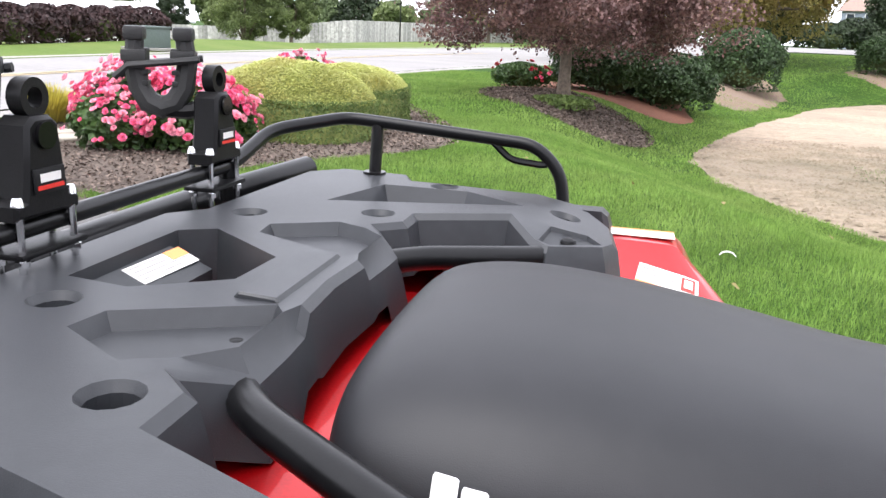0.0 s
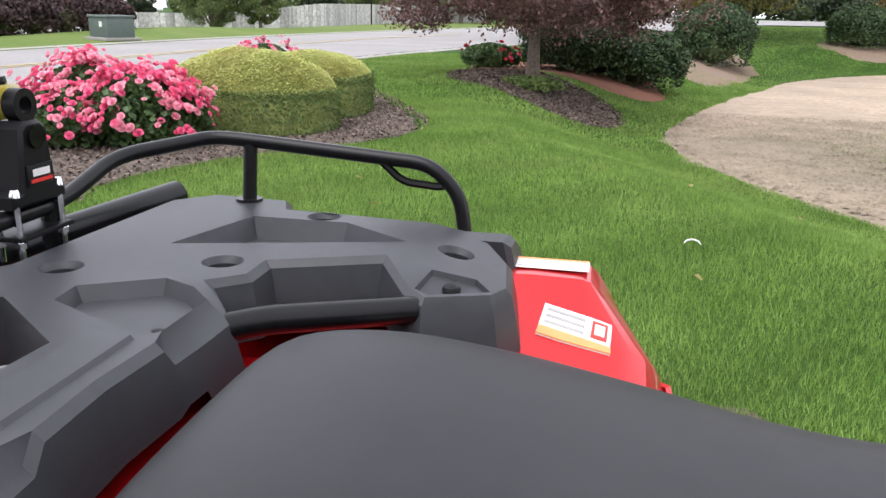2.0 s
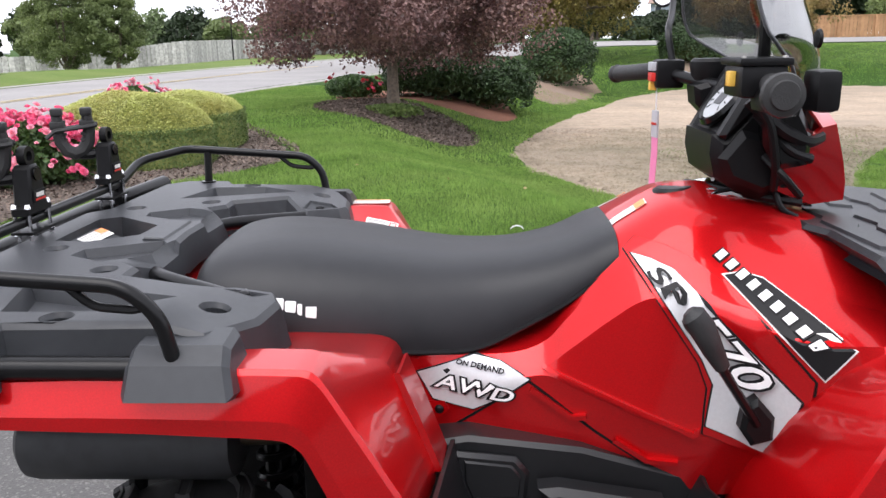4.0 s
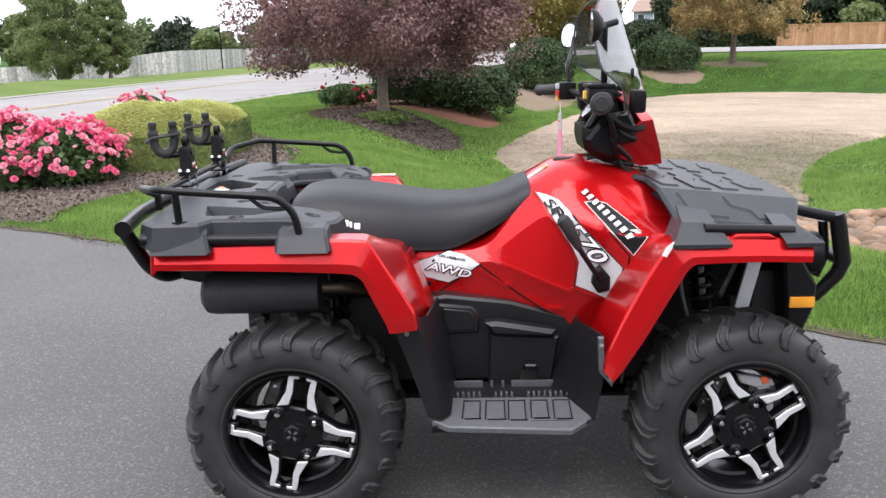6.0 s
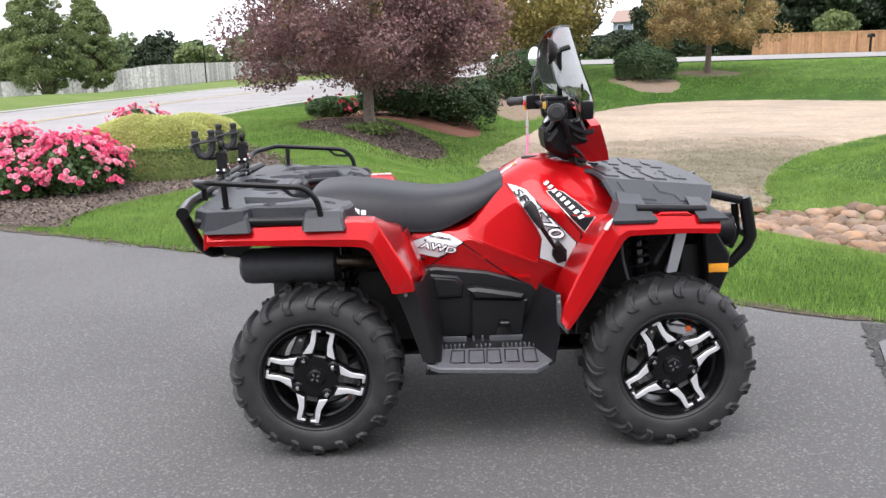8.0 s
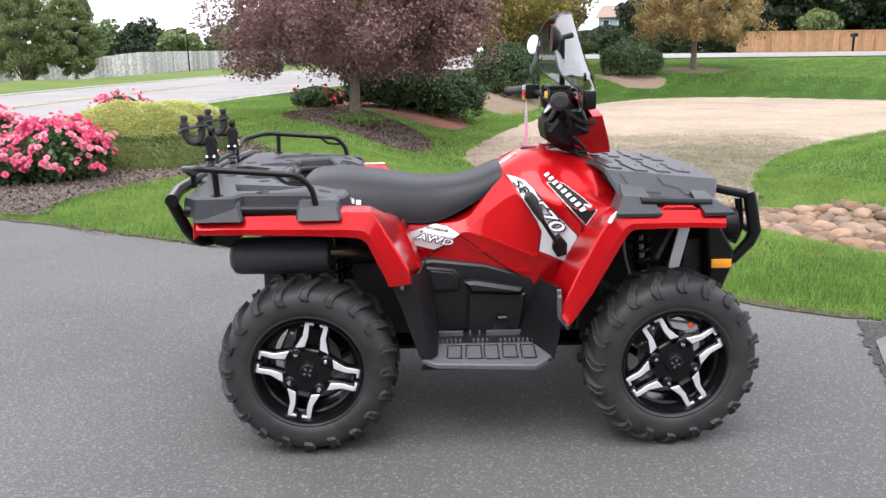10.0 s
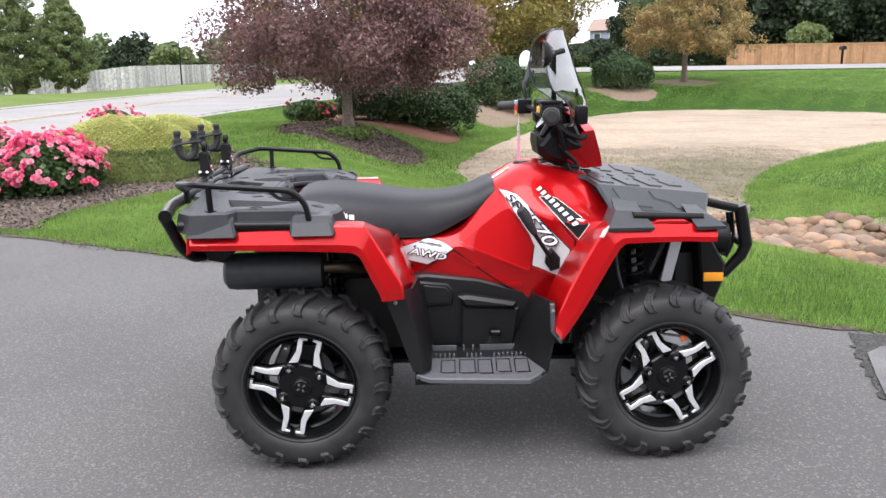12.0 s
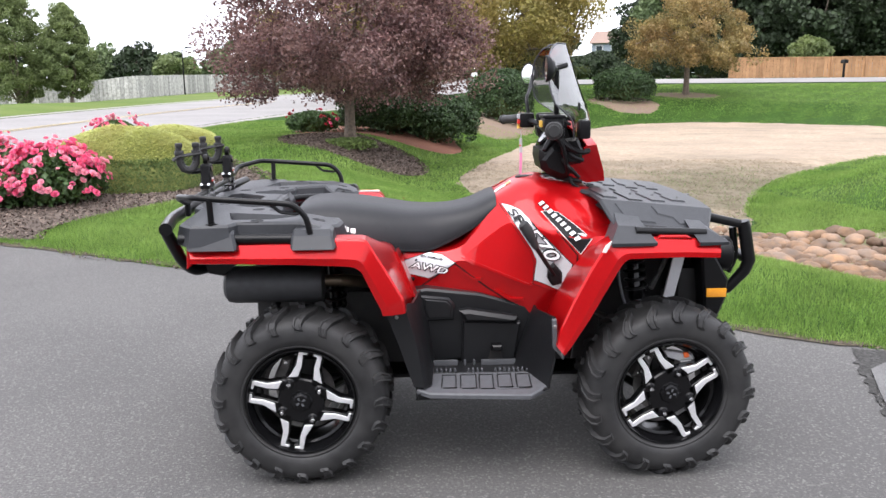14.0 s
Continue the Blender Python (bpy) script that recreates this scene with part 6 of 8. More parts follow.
# footwells: black side covers, guards, footrests
def footwell(s):
    bm = bmesh.new()
    prism(bm, [(0.36, 0.615), (0.44, 0.628), (0.64, 0.605), (0.80, 0.56), (0.96, 0.545), (0.96, 0.36), (0.40, 0.34), (0.36, 0.45)], "y", s * 0.20, s * 0.285, 0.008)
    cov = part("side_cover", bm, M["side_shaded"], atv, "black moulded plastic side cover")
    bm = bmesh.new()
    prism(bm, [(0.415, 0.605), (0.523, 0.594), (0.547, 0.565), (0.541, 0.508), (0.437, 0.504), (0.420, 0.548)], "y", s * 0.28, s * 0.298, 0.007)
    bo = part("cover_boss", bm, M["side_shaded"], cov)
    bm = bmesh.new()
    prism(bm, [(0.433, 0.591), (0.515, 0.582), (0.532, 0.560), (0.528, 0.520), (0.447, 0.517), (0.434, 0.550)], "y", s * 0.295, s * 0.3025, 0.003)
    part("boss_face", bm, M["side_shaded"], bo)
    bm = bmesh.new()
    prism(bm, [(0.559, 0.552), (0.595, 0.556), (0.777, 0.526), (0.775, 0.501), (0.583, 0.510)], "y", s * 0.28, s * 0.338, 0.012)
    part("cover_ledge", bm, M["side_shaded"], cov)
    bm = bmesh.new()
    prism(bm, [(0.575, 0.510), (0.790, 0.500), (0.765, 0.33), (0.570, 0.328)], "y", s * 0.28, s * 0.318, 0.006)
    part("cover_lower", bm, M["side_shaded"], cov)
    # black plate paints the darkness of the pedal opening; nothing is cut out
    bm = bmesh.new()
    prism(bm, [(0.682, 0.404), (0.714, 0.404), (0.727, 0.335), (0.660, 0.335)], "y", s * 0.314, s * 0.3225, 0.002)
    part("cover_recess", bm, M["frame_black"], cov, "flat black plate drawn for the dark opening at the pedal")
    bm = bmesh.new()
    prism(bm, [(0.680, 0.425), (0.716, 0.425), (0.720, 0.405), (0.676, 0.405)], "y", s * 0.317, s * 0.36, 0.005)
    part("brake_pedal", bm, M["gloss"], atv, "black foot brake pedal")
    # guards in front of and behind the footrest
    bm = bmesh.new()
    shell(bm, [[(0.295, s * 0.54, 0.622), (0.358, s * 0.548, 0.645), (0.385, s * 0.52, 0.640), (0.41, s * 0.27, 0.62)], [(0.340, s * 0.545, 0.50), (0.398, s * 0.55, 0.50), (0.420, s * 0.52, 0.50), (0.44, s * 0.27, 0.49)],
               [(0.390, s * 0.552, 0.35), (0.423, s * 0.556, 0.345), (0.445, s * 0.53, 0.345), (0.46, s * 0.27, 0.35)]], 0.008)
    part("rear_guard", bm, M["side_shaded"], atv, "black plastic mud guard")
    bm = bmesh.new()
    shell(bm, [[(0.850, s * 0.27, 0.56), (0.848, s * 0.33, 0.556), (0.866, s * 0.45, 0.575), (0.880, s * 0.545, 0.590)], [(0.812, s * 0.27, 0.45), (0.810, s * 0.34, 0.45), (0.850, s * 0.45, 0.455), (0.888, s * 0.55, 0.465)],
               [(0.77, s * 0.27, 0.338), (0.768, s * 0.35, 0.338), (0.822, s * 0.46, 0.335), (0.864, s * 0.555, 0.332)]], 0.008)
    part("front_guard", bm, M["side_shaded"], atv, "black plastic mud guard")
    bm = bmesh.new()
    prism(bm, [(0.866, 0.585), (0.882, 0.586), (0.887, 0.50), (0.916, 0.464), (0.908, 0.438), (0.871, 0.483)], "y", s * 0.548, s * 0.566, 0.003)
    part("guard_trim", bm, M["step"], atv, "grey trim plate")
    bm = bmesh.new()
    prism(bm, [(0.395, 0.30), (0.41, 0.335), (0.80, 0.335), (0.865, 0.335), (0.80, 0.30)], "y", s * 0.27, s * 0.565, 0.006)
    fr = part("footrest", bm, M["dark"], atv, "ribbed grey footrest")
    bm = bmesh.new()
    deck = [(0.398, 0.555), (0.446, 0.425), (0.806, 0.425), (0.862, 0.545), (0.792, 0.606), (0.446, 0.586)]
    tilt = lambda x, y: -0.16 * max(0.0, abs(y) - 0.50)
    plate(bm, [(x, s * y) for x, y in deck][:: -s], 0.330, 0.347, (), (), 0.004, 0.0, tilt)
    part("tread_plate", bm, M["step"], fr, "worn grey footrest plate")
    for k in range(5):
        x, w = 0.492 + 0.066 * k, 0.048 if k != 1 else 0.054
        y1 = 0.548 + 0.004 * (k % 3)
        for xa, ya, xb, yb in ((x, 0.445, x + w, 0.445), (x, y1, x + w, y1), (x, 0.445, x - 0.006, y1), (x + w, 0.445, x + w - 0.004, y1)):
            bm = bmesh.new()
            d = Vector((xb - xa, yb - ya, 0)).normalized()
            n = Vector((-d.y, d.x, 0)) * 0.0015
            ends = [Vector((xa, ya, 0.3475 + tilt(xa, ya))), Vector((xb, yb, 0.3475 + tilt(xb, yb)))]
            shell(bm, [[Vector((p.x, s * p.y, p.z)) - n for p in ends], [Vector((p.x, s * p.y, p.z)) + n for p in ends]], 0.0025)
            part("tread_line", bm, M["dark"], fr)
    bm = bmesh.new()
    prism(bm, [(0.440, 0.340), (0.440, 0.346), (0.812, 0.346), (0.812, 0.340)], "y", s * 0.30, s * 0.424, 0.002)
    part("foot_floor", bm, M["side_shaded"], fr)
    for k in range(22):
        x = 0.452 + 0.0165 * k
        if k in (6, 7, 12, 13):
            continue
        bm = bmesh.new()
        prism(bm, [(x, 0.344), (x + 0.009, 0.344), (x + 0.007, 0.358), (x + 0.002, 0.358)], "y", s * 0.400, s * (0.416 if k % 3 else 0.424), 0.001)
        part("tread_tooth", bm, M["step"], fr)
    for x, w in ((0.452, 0.10), (0.575, 0.008), (0.610, 0.008), (0.640, 0.15)):
        bm = bmesh.new()
        box(bm, (x, min(s * 0.335, s * 0.345), 0.343), (x + w, max(s * 0.335, s * 0.345), 0.366), 0.002)
        part("floor_rib", bm, M["step"], fr)
    for x, z, y in ((0.335, 0.600, 0.552), (0.905, 0.462, 0.567), (0.876, 0.56, 0.567)):
        bm = bmesh.new()
        lathe(bm, [(0.001, 0.004), (0.006, 0.003), (0.008, 0), (0.001, -0.003)], 10, (x, s * y, z))
        part("fastener", bm, M["steel"], atv)


both(footwell)

# chassis, engine and suspension in the shadow under the body
for nm, lo, hi in (("engine_block", (0.12, -0.19, 0.30), (1.12, 0.19, 0.60)), ("gear_case", (-0.22, -0.17, 0.40), (0.2, 0.17, 0.74)), ("front_frame", (1.02, -0.16, 0.40), (1.40, 0.16, 0.82)), ("radiator", (1.38, -0.30, 0.42), (1.48, 0.30, 0.70))):
    part(nm, box(bmesh.new(), lo, hi, 0.03), M["frame_black"], atv)
bm = bmesh.new()
prism(bm, [(-0.05, 0.26), (0.2, 0.245), (1.1, 0.245), (1.42, 0.36), (1.42, 0.375), (1.1, 0.262), (0.2, 0.262), (-0.05, 0.277)], "y", -0.2, 0.2, 0.004)
part("skid_plate", bm, M["dark"], atv)
bm = bmesh.new()
tube(bm, [(0, -0.42, 0.312), (0, 0.42, 0.312)], 0.03, 12)
part("rear_axle", bm, M["steel"], atv)
bm = bmesh.new()
tube(bm, [(1.283, -0.42, 0.312), (1.283, 0.42, 0.312)], 0.026, 12)
part("front_axle", bm, M["steel"], atv)


def suspension(s):
    bm = bmesh.new()
    for z in (0.26, 0.40):
        tube(bm, [(1.15, s * 0.15, z), (1.27, s * 0.42, z - 0.01), (1.40, s * 0.15, z)], 0.016, 8, 0.03)
    part("front_arm", bm, M["tube"], atv)
    bm = bmesh.new()
    for z in (0.24, 0.38):
        tube(bm, [(-0.14, s * 0.14, z), (0.0, s * 0.38, z), (0.14, s * 0.14, z)], 0.016, 8, 0.03)
    part("rear_arm", bm, M["tube"], atv)
    bm = bmesh.new()
    tube(bm, [(1.215, s * 0.345, 0.585), (1.205, s * 0.27, 0.84)], 0.024, 12)
    lathe(bm, [(0.02, -0.02), (0.03, 0.0), (0.03, 0.03), (0.02, 0.04)], 14, (1.215, s * 0.345, 0.60), "z")
    sh = part("shock_absorber", bm, M["gloss"], atv, "black coil-over shock absorber")
    bm = bmesh.new()
    pts = [(1.215 + 0.037 * math.cos(k * 0.6) - 0.0001 * k, s * (0.342 - 0.0011 * k) + 0.037 * math.sin(k * 0.6), 0.615 + 0.0029 * k) for k in range(72)]
    tube(bm, pts, 0.0065, 6)
    part("spring", bm, M["tube"], sh)
    bm = bmesh.new()
    lathe(bm, [(0.001, 0.0), (0.026, 0.0), (0.029, 0.006), (0.029, 0.028), (0.02, 0.034), (0.001, 0.034)], 16, (1.218, s * 0.352, 0.565), "z")
    part("shock_collar", bm, M["chrome"], sh)
    bm = bmesh.new()
    shell(bm, [[(1.345, s * 0.36, 0.79), (1.385, s * 0.36, 0.79)], [(1.29, s * 0.37, 0.55), (1.33, s * 0.37, 0.55)]], 0.012)
    part("strut", bm, M["decal_silver"], atv, "flat silver strut")
    bm = bmesh.new()
    tube(bm, [(1.135, s * 0.36, 0.76), (1.14, s * 0.38, 0.66), (1.165, s * 0.39, 0.57), (1.20, s * 0.40, 0.50)], 0.0055, 6, 0.04)
    part("brake_hose", bm, M["step"], atv)
    bm = bmesh.new()
    tube(bm, [(1.28, s * 0.30, 0.62), (1.36, s * 0.22, 0.72)], 0.01, 6)
    tube(bm, [(1.10, s * 0.2, 0.50), (1.25, s * 0.40, 0.46)], 0.012, 6)
    tube(bm, [(1.36, s * 0.2, 0.58), (1.30, s * 0.38, 0.52), (1.24, s * 0.42, 0.44)], 0.012, 6)
    part("tie_rod", bm, M["steel"], atv)
    bm = bmesh.new()
    tube(bm, [(0.11, s * 0.30, 0.40), (0.09, s * 0.24, 0.72)], 0.024, 12)
    part("rear_shock", bm, M["gloss"], atv)
    bm = bmesh.new()
    pts = [(0.11 - 0.0002 * k + 0.036 * math.cos(k * 0.6), s * (0.295 - 0.0007 * k) + 0.036 * math.sin(k * 0.6), 0.43 + 0.0033 * k) for k in range(76)]
    tube(bm, pts, 0.0065, 6)
    part("rear_spring", bm, M["tube"], atv)
    # inner wheel arch liners
    bm = bmesh.new()
    shell(bm, [[(-0.33, s * 0.2, 0.80), (-0.33, s * 0.545, 0.80)], [(-0.1, s * 0.2, 0.805), (-0.1, s * 0.545, 0.80)], [(0.2, s * 0.2, 0.80), (0.2, s * 0.545, 0.80)], [(0.285, s * 0.22, 0.66), (0.285, s * 0.52, 0.66)]], 0.006)
    part("arch_liner", bm, M["frame_black"], atv)
    bm = bmesh.new()
    shell(bm, [[(1.42, s * 0.2, 0.80), (1.42, s * 0.545, 0.80)], [(1.25, s * 0.2, 0.81), (1.25, s * 0.545, 0.81)], [(1.09, s * 0.2, 0.80), (1.09, s * 0.545, 0.79)], [(0.97, s * 0.24, 0.60), (0.97, s * 0.52, 0.60)], [(0.95, s * 0.24, 0.42), (0.95, s * 0.50, 0.42)]], 0.006)
    part("arch_liner", bm, M["frame_black"], atv)
    # front cheek with an amber reflector, round lamp beside it
    bm = bmesh.new()
    prism(bm, [(1.43, 0.80), (1.475, 0.78), (1.54, 0.67), (1.535, 0.60), (1.505, 0.52), (1.46, 0.53), (1.45, 0.62)], "y", s * 0.22, s * 0.385, 0.008)
    ck = part("front_cheek", bm, M["dark"], atv, "black front bumper cheek")
    bm = bmesh.new()
    box(bm, (1.458, min(s * 0.384, s * 0.394), 0.607), (1.532, max(s * 0.384, s * 0.394), 0.640), 0.004)
    part("reflector", bm, M["amber"], ck, "amber side reflector")
    bm = bmesh.new()
    lathe(bm, [(0.001, -0.06), (0.045, -0.05), (0.062, -0.01), (0.064, 0.03), (0.058, 0.036), (0.05, 0.03), (0.001, 0.03)], 24, (1.525, s * 0.31, 0.755), "x")
    hl = part("headlight", bm, M["dark"], atv, "black round headlight housing")
    bm = bmesh.new()
    lathe(bm, [(0.001, 0.034), (0.052, 0.034), (0.05, 0.04), (0.001, 0.05)], 24, (1.525, s * 0.31, 0.755), "x")
    part("lens", bm, M["lens"], hl)


both(suspension)

# exhaust
bm = bmesh.new()
lathe(bm, [(0.001, -0.275), (0.05, -0.275), (0.066, -0.262), (0.07, -0.24), (0.07, 0.05), (0.064, 0.07), (0.03, 0.078), (0.001, 0.078)], 28, (0, -0.385, 0.682), "x")
for v in bm.verts:
    v.co.z = 0.682 + (v.co.z - 0.682) * 0.95
mf = part("muffler", bm, M["muffler"], atv, "dark grey oval muffler")
bm = bmesh.new()
tube(bm, [(0.07, -0.385, 0.69), (0.15, -0.38, 0.69), (0.24, -0.30, 0.66)], 0.022, 12, 0.04)
part("exhaust_pipe", bm, M["brown_metal"], mf, "heat-tinted exhaust pipe")
bm = bmesh.new()
tube(bm, [(-0.10, -0.385, 0.63), (-0.105, -0.385, 0.595), (-0.14, -0.385, 0.575)], [0.018, 0.017, 0.014], 8, 0.02)
part("muffler_bracket", bm, M["dark"], mf)

# rear rack
half = [(-0.42, 0.0), (-0.42, 0.19), (-0.385, 0.235), (-0.375, 0.56), (-0.325, 0.615), (-0.205, 0.605), (-0.185, 0.555), (0.02, 0.545), (0.09, 0.555), (0.140, 0.46), (0.150, 0.37), (0.135, 0.330), (0.06, 0.300), (0.035, 0.318),
        (0.0, 0.362), (-0.115, 0.312), (-0.115, 0.262), (-0.145, 0.235), (-0.106, 0.192), (-0.107, 0.132), (-0.108, 0.118), (-0.110, 0.090), (-0.111, 0.076), (-0.116, 0.0)]
outline = half + [(x, -y) for x, y in half[-2:0:-1]]
pockets = []
for s in (-1, 1):
    m = lambda pts: [(x, s * y) for x, y in pts]
    pockets += [(m([(-0.258, 0.350), (-0.218, 0.500), (-0.085, 0.500), (0.012, 0.432)]), 0.028, 0.012),
                (m([(-0.270, 0.188), (-0.264, 0.146), (-0.138, 0.084), (-0.126, 0.100), (-0.125, 0.182), (-0.156, 0.214), (-0.196, 0.232)]), 0.016, 0.008),
                (m([(0.046, 0.326), (0.058, 0.362), (0.108, 0.372), (0.128, 0.345), (0.062, 0.318)]), 0.006, 0.002)]
    for x, y in ((-0.322, 0.238 if s > 0 else 0.135), (-0.166, 0.300 if s > 0 else 0.282), (-0.126, 0.523), (0.071, 0.446)):
        pockets.append((circle(x, s * y, 0.0235), 0.008, 0.0045, 0.058))
holes = [[(-0.354, -0.075), (-0.354, 0.118), (-0.315, 0.142), (-0.202, 0.055), (-0.206, -0.030), (-0.285, -0.085)]]
bm = bmesh.new()
rear_slope = lambda x, y: -0.22 * max(0.0, x - 0.01) - (0.014 if x > 0.03 and abs(y) < 0.334 else 0.0) - (0.018 if x > -0.122 and x < -0.09 and 0.08 < abs(y) < 0.2 else 0.0)
plate(bm, outline, 0.868, 0.936, holes, pockets, 0.008, 0.012, rear_slope)
for v in bm.verts:
    if v.co.z < 0.88 and -0.13 < v.co.x < -0.08 and 0.083 < abs(v.co.y) < 0.125:
        v.co.z += 0.024
rack = part("rear_rack", bm, M["plastic"], atv, "dark grey moulded plastic rear cargo rack", sharp=25)
# raised ribs and side pads
bm = bmesh.new()
prism(bm, [(-0.185, 0.934), (-0.178, 0.942), (-0.142, 0.940), (-0.134, 0.93), (-0.185, 0.93)], "y", -0.08, 0.08, 0.002)
part("rack_rib", bm, M["plastic"], rack)


def rack_side(s):
    for x0, x1 in ((-0.335, -0.195), (0.0, 0.125)):
        dz = -0.22 * max(0.0, 0.5 * (x0 + x1) - 0.01)
        bm = bmesh.new()
        prism(bm, [(s * 0.52, 0.930 + dz), (s * 0.578, 0.926 + dz), (s * 0.606, 0.908 + dz), (s * 0.630, 0.856), (s * 0.60, 0.848), (s * 0.52, 0.85)], "x", x0, x1, 0.008)
        for v in bm.verts:
            k = (v.co.z - 0.93) / 0.08
            v.co.x += (0.02 if v.co.x > 0.5 * (x0 + x1) else -0.006) * -k
        part("rack_pad", bm, M["plastic"], rack, sharp=12)
    bm = bmesh.new()
    tube(bm, [(-0.37, s * 0.585, 0.888), (0.05, s * 0.585, 0.884)], 0.0165, 12)
    part("rack_side_bar", bm, M["tube"], rack)
    bm = bmesh.new()
    tube(bm, [(-0.16, s * 0.155, 0.885), (-0.13, s * 0.18, 0.902), (-0.09, s * 0.225, 0.902), (0.07, s * 0.325, 0.893)], 0.0155, 12, 0.03)
    part("rack_inner_bar", bm, M["tube"], rack)
    for x, y, z in ((-0.152, 0.135, 0.914), (0.084, 0.345, 0.909)):
        bm = bmesh.new()
        lathe(bm, [(0.001, 0.007), (0.005, 0.0065), (0.0095, 0.004), (0.011, 0.0), (0.001, -0.004)], 14, (x, s * y, z), "z")
        part("screw", bm, M["dark"], rack)
    # raised tubular rail
    bm = bmesh.new()
    tube(bm, [(-0.405, 0, 0.975), (-0.405, s * 0.36, 0.975), (-0.40, s * 0.475, 1.012), (-0.317, s * 0.59, 1.026), (-0.26, s * 0.598, 1.022), (0.005, s * 0.598, 1.002), (0.048, s * 0.596, 0.962), (0.060, s * 0.590, 0.890)], 0.0102, 12, 0.035)
    rl = part("rack_rail", bm, M["tube"], rack, "black bent steel rack rail")
    bm = bmesh.new()
    tube(bm, [(-0.262, s * 0.598, 1.02), (-0.262, s * 0.585, 0.928)], 0.0102, 12)
    lathe(bm, [(0.001, -0.004), (0.02, -0.004), (0.019, 0.004), (0.001, 0.004)], 14, (-0.262, s * 0.585, 0.936), "z")
    part("rail_post", bm, M["tube"], rl)
    bm = bmesh.new()
    tube(bm, [(-0.065, s * 0.598, 1.002), (-0.035, s * 0.598, 0.975), (0.02, s * 0.598, 0.970), (0.038, s * 0.598, 0.978)], 0.006, 8, 0.015)
    part("tie_loop", bm, M["tube"], rl)
    bm = bmesh.new()
    tube(bm, [(-0.405, s * 0.34, 0.975), (-0.405, s * 0.34, 0.925)], 0.011, 10)
    part("rail_foot", bm, M["tube"], rl)
    # tubular rear bumper
    bm = bmesh.new()
    tube(bm, [(-0.465, 0, 0.915), (-0.465, s * 0.33, 0.915), (-0.40, s * 0.625, 0.928)], 0.0215, 14, 0.08)
    tube(bm, [(-0.41, s * 0.60, 0.925), (-0.385, s * 0.52, 0.80), (-0.36, s * 0.47, 0.755), (-0.30, s * 0.30, 0.74)], 0.0195, 14, 0.06)
    bp = part("rear_bumper", bm, M["tube"], atv, "thick black tubular rear bumper")
    bm = bmesh.new()
    prism(bm, [(-0.345, 0.82), (-0.20, 0.82), (-0.22, 0.77), (-0.27, 0.725), (-0.32, 0.735), (-0.35, 0.78)], "y", s * 0.42, s * 0.435, 0.003)
    part("bumper_bracket", bm, M["tube"], bp)


both(rack_side)
bm = bmesh.new()
prism(bm, [(-0.352, 0.922), (-0.300, 0.900), (-0.300, 0.872), (-0.352, 0.872)], "y", -0.100, 0.100, 0.002)
part("rack_ramp", bm, M["plastic"], rack)
st = part("warning_sticker", box(bmesh.new(), (-0.015, -0.05, 0), (0.015, 0.05, 0.001), 0), M["sticker"], rack, "white sticker with orange band")
st.matrix_basis = pose(-0.332, 0.048, 0.9145, 0, 23, -3)
part("sticker_band", box(bmesh.new(), (-0.015, 0.020, 0.001), (0.0, 0.05, 0.0016), 0), M["orange"], st)
for k in range(4):
    part("print_line", box(bmesh.new(), (-0.012 + 0.0065 * k, -0.045, 0.001), (-0.010 + 0.0065 * k, 0.015 + (0.03 if k > 1 else 0), 0.0015), 0), M["print_grey"], st)

# rear deck under the rack
bm = bmesh.new()
shell(bm, [[(-0.34, -0.24, 0.850), (-0.34, 0, 0.852), (-0.34, 0.24, 0.850)], [(-0.1, -0.25, 0.848), (-0.1, 0, 0.850), (-0.1, 0.25, 0.848)], [(0.0, -0.25, 0.834), (0.0, 0, 0.836), (0.0, 0.25, 0.834)], [(0.1, -0.205, 0.806), (0.1, 0, 0.81), (0.1, 0.205, 0.806)], [(0.32, -0.20, 0.77), (0.32, 0, 0.775), (0.32, 0.20, 0.77)]], -0.006)
part("rear_deck", bm, M["red"], atv, "glossy red deck under the rack")


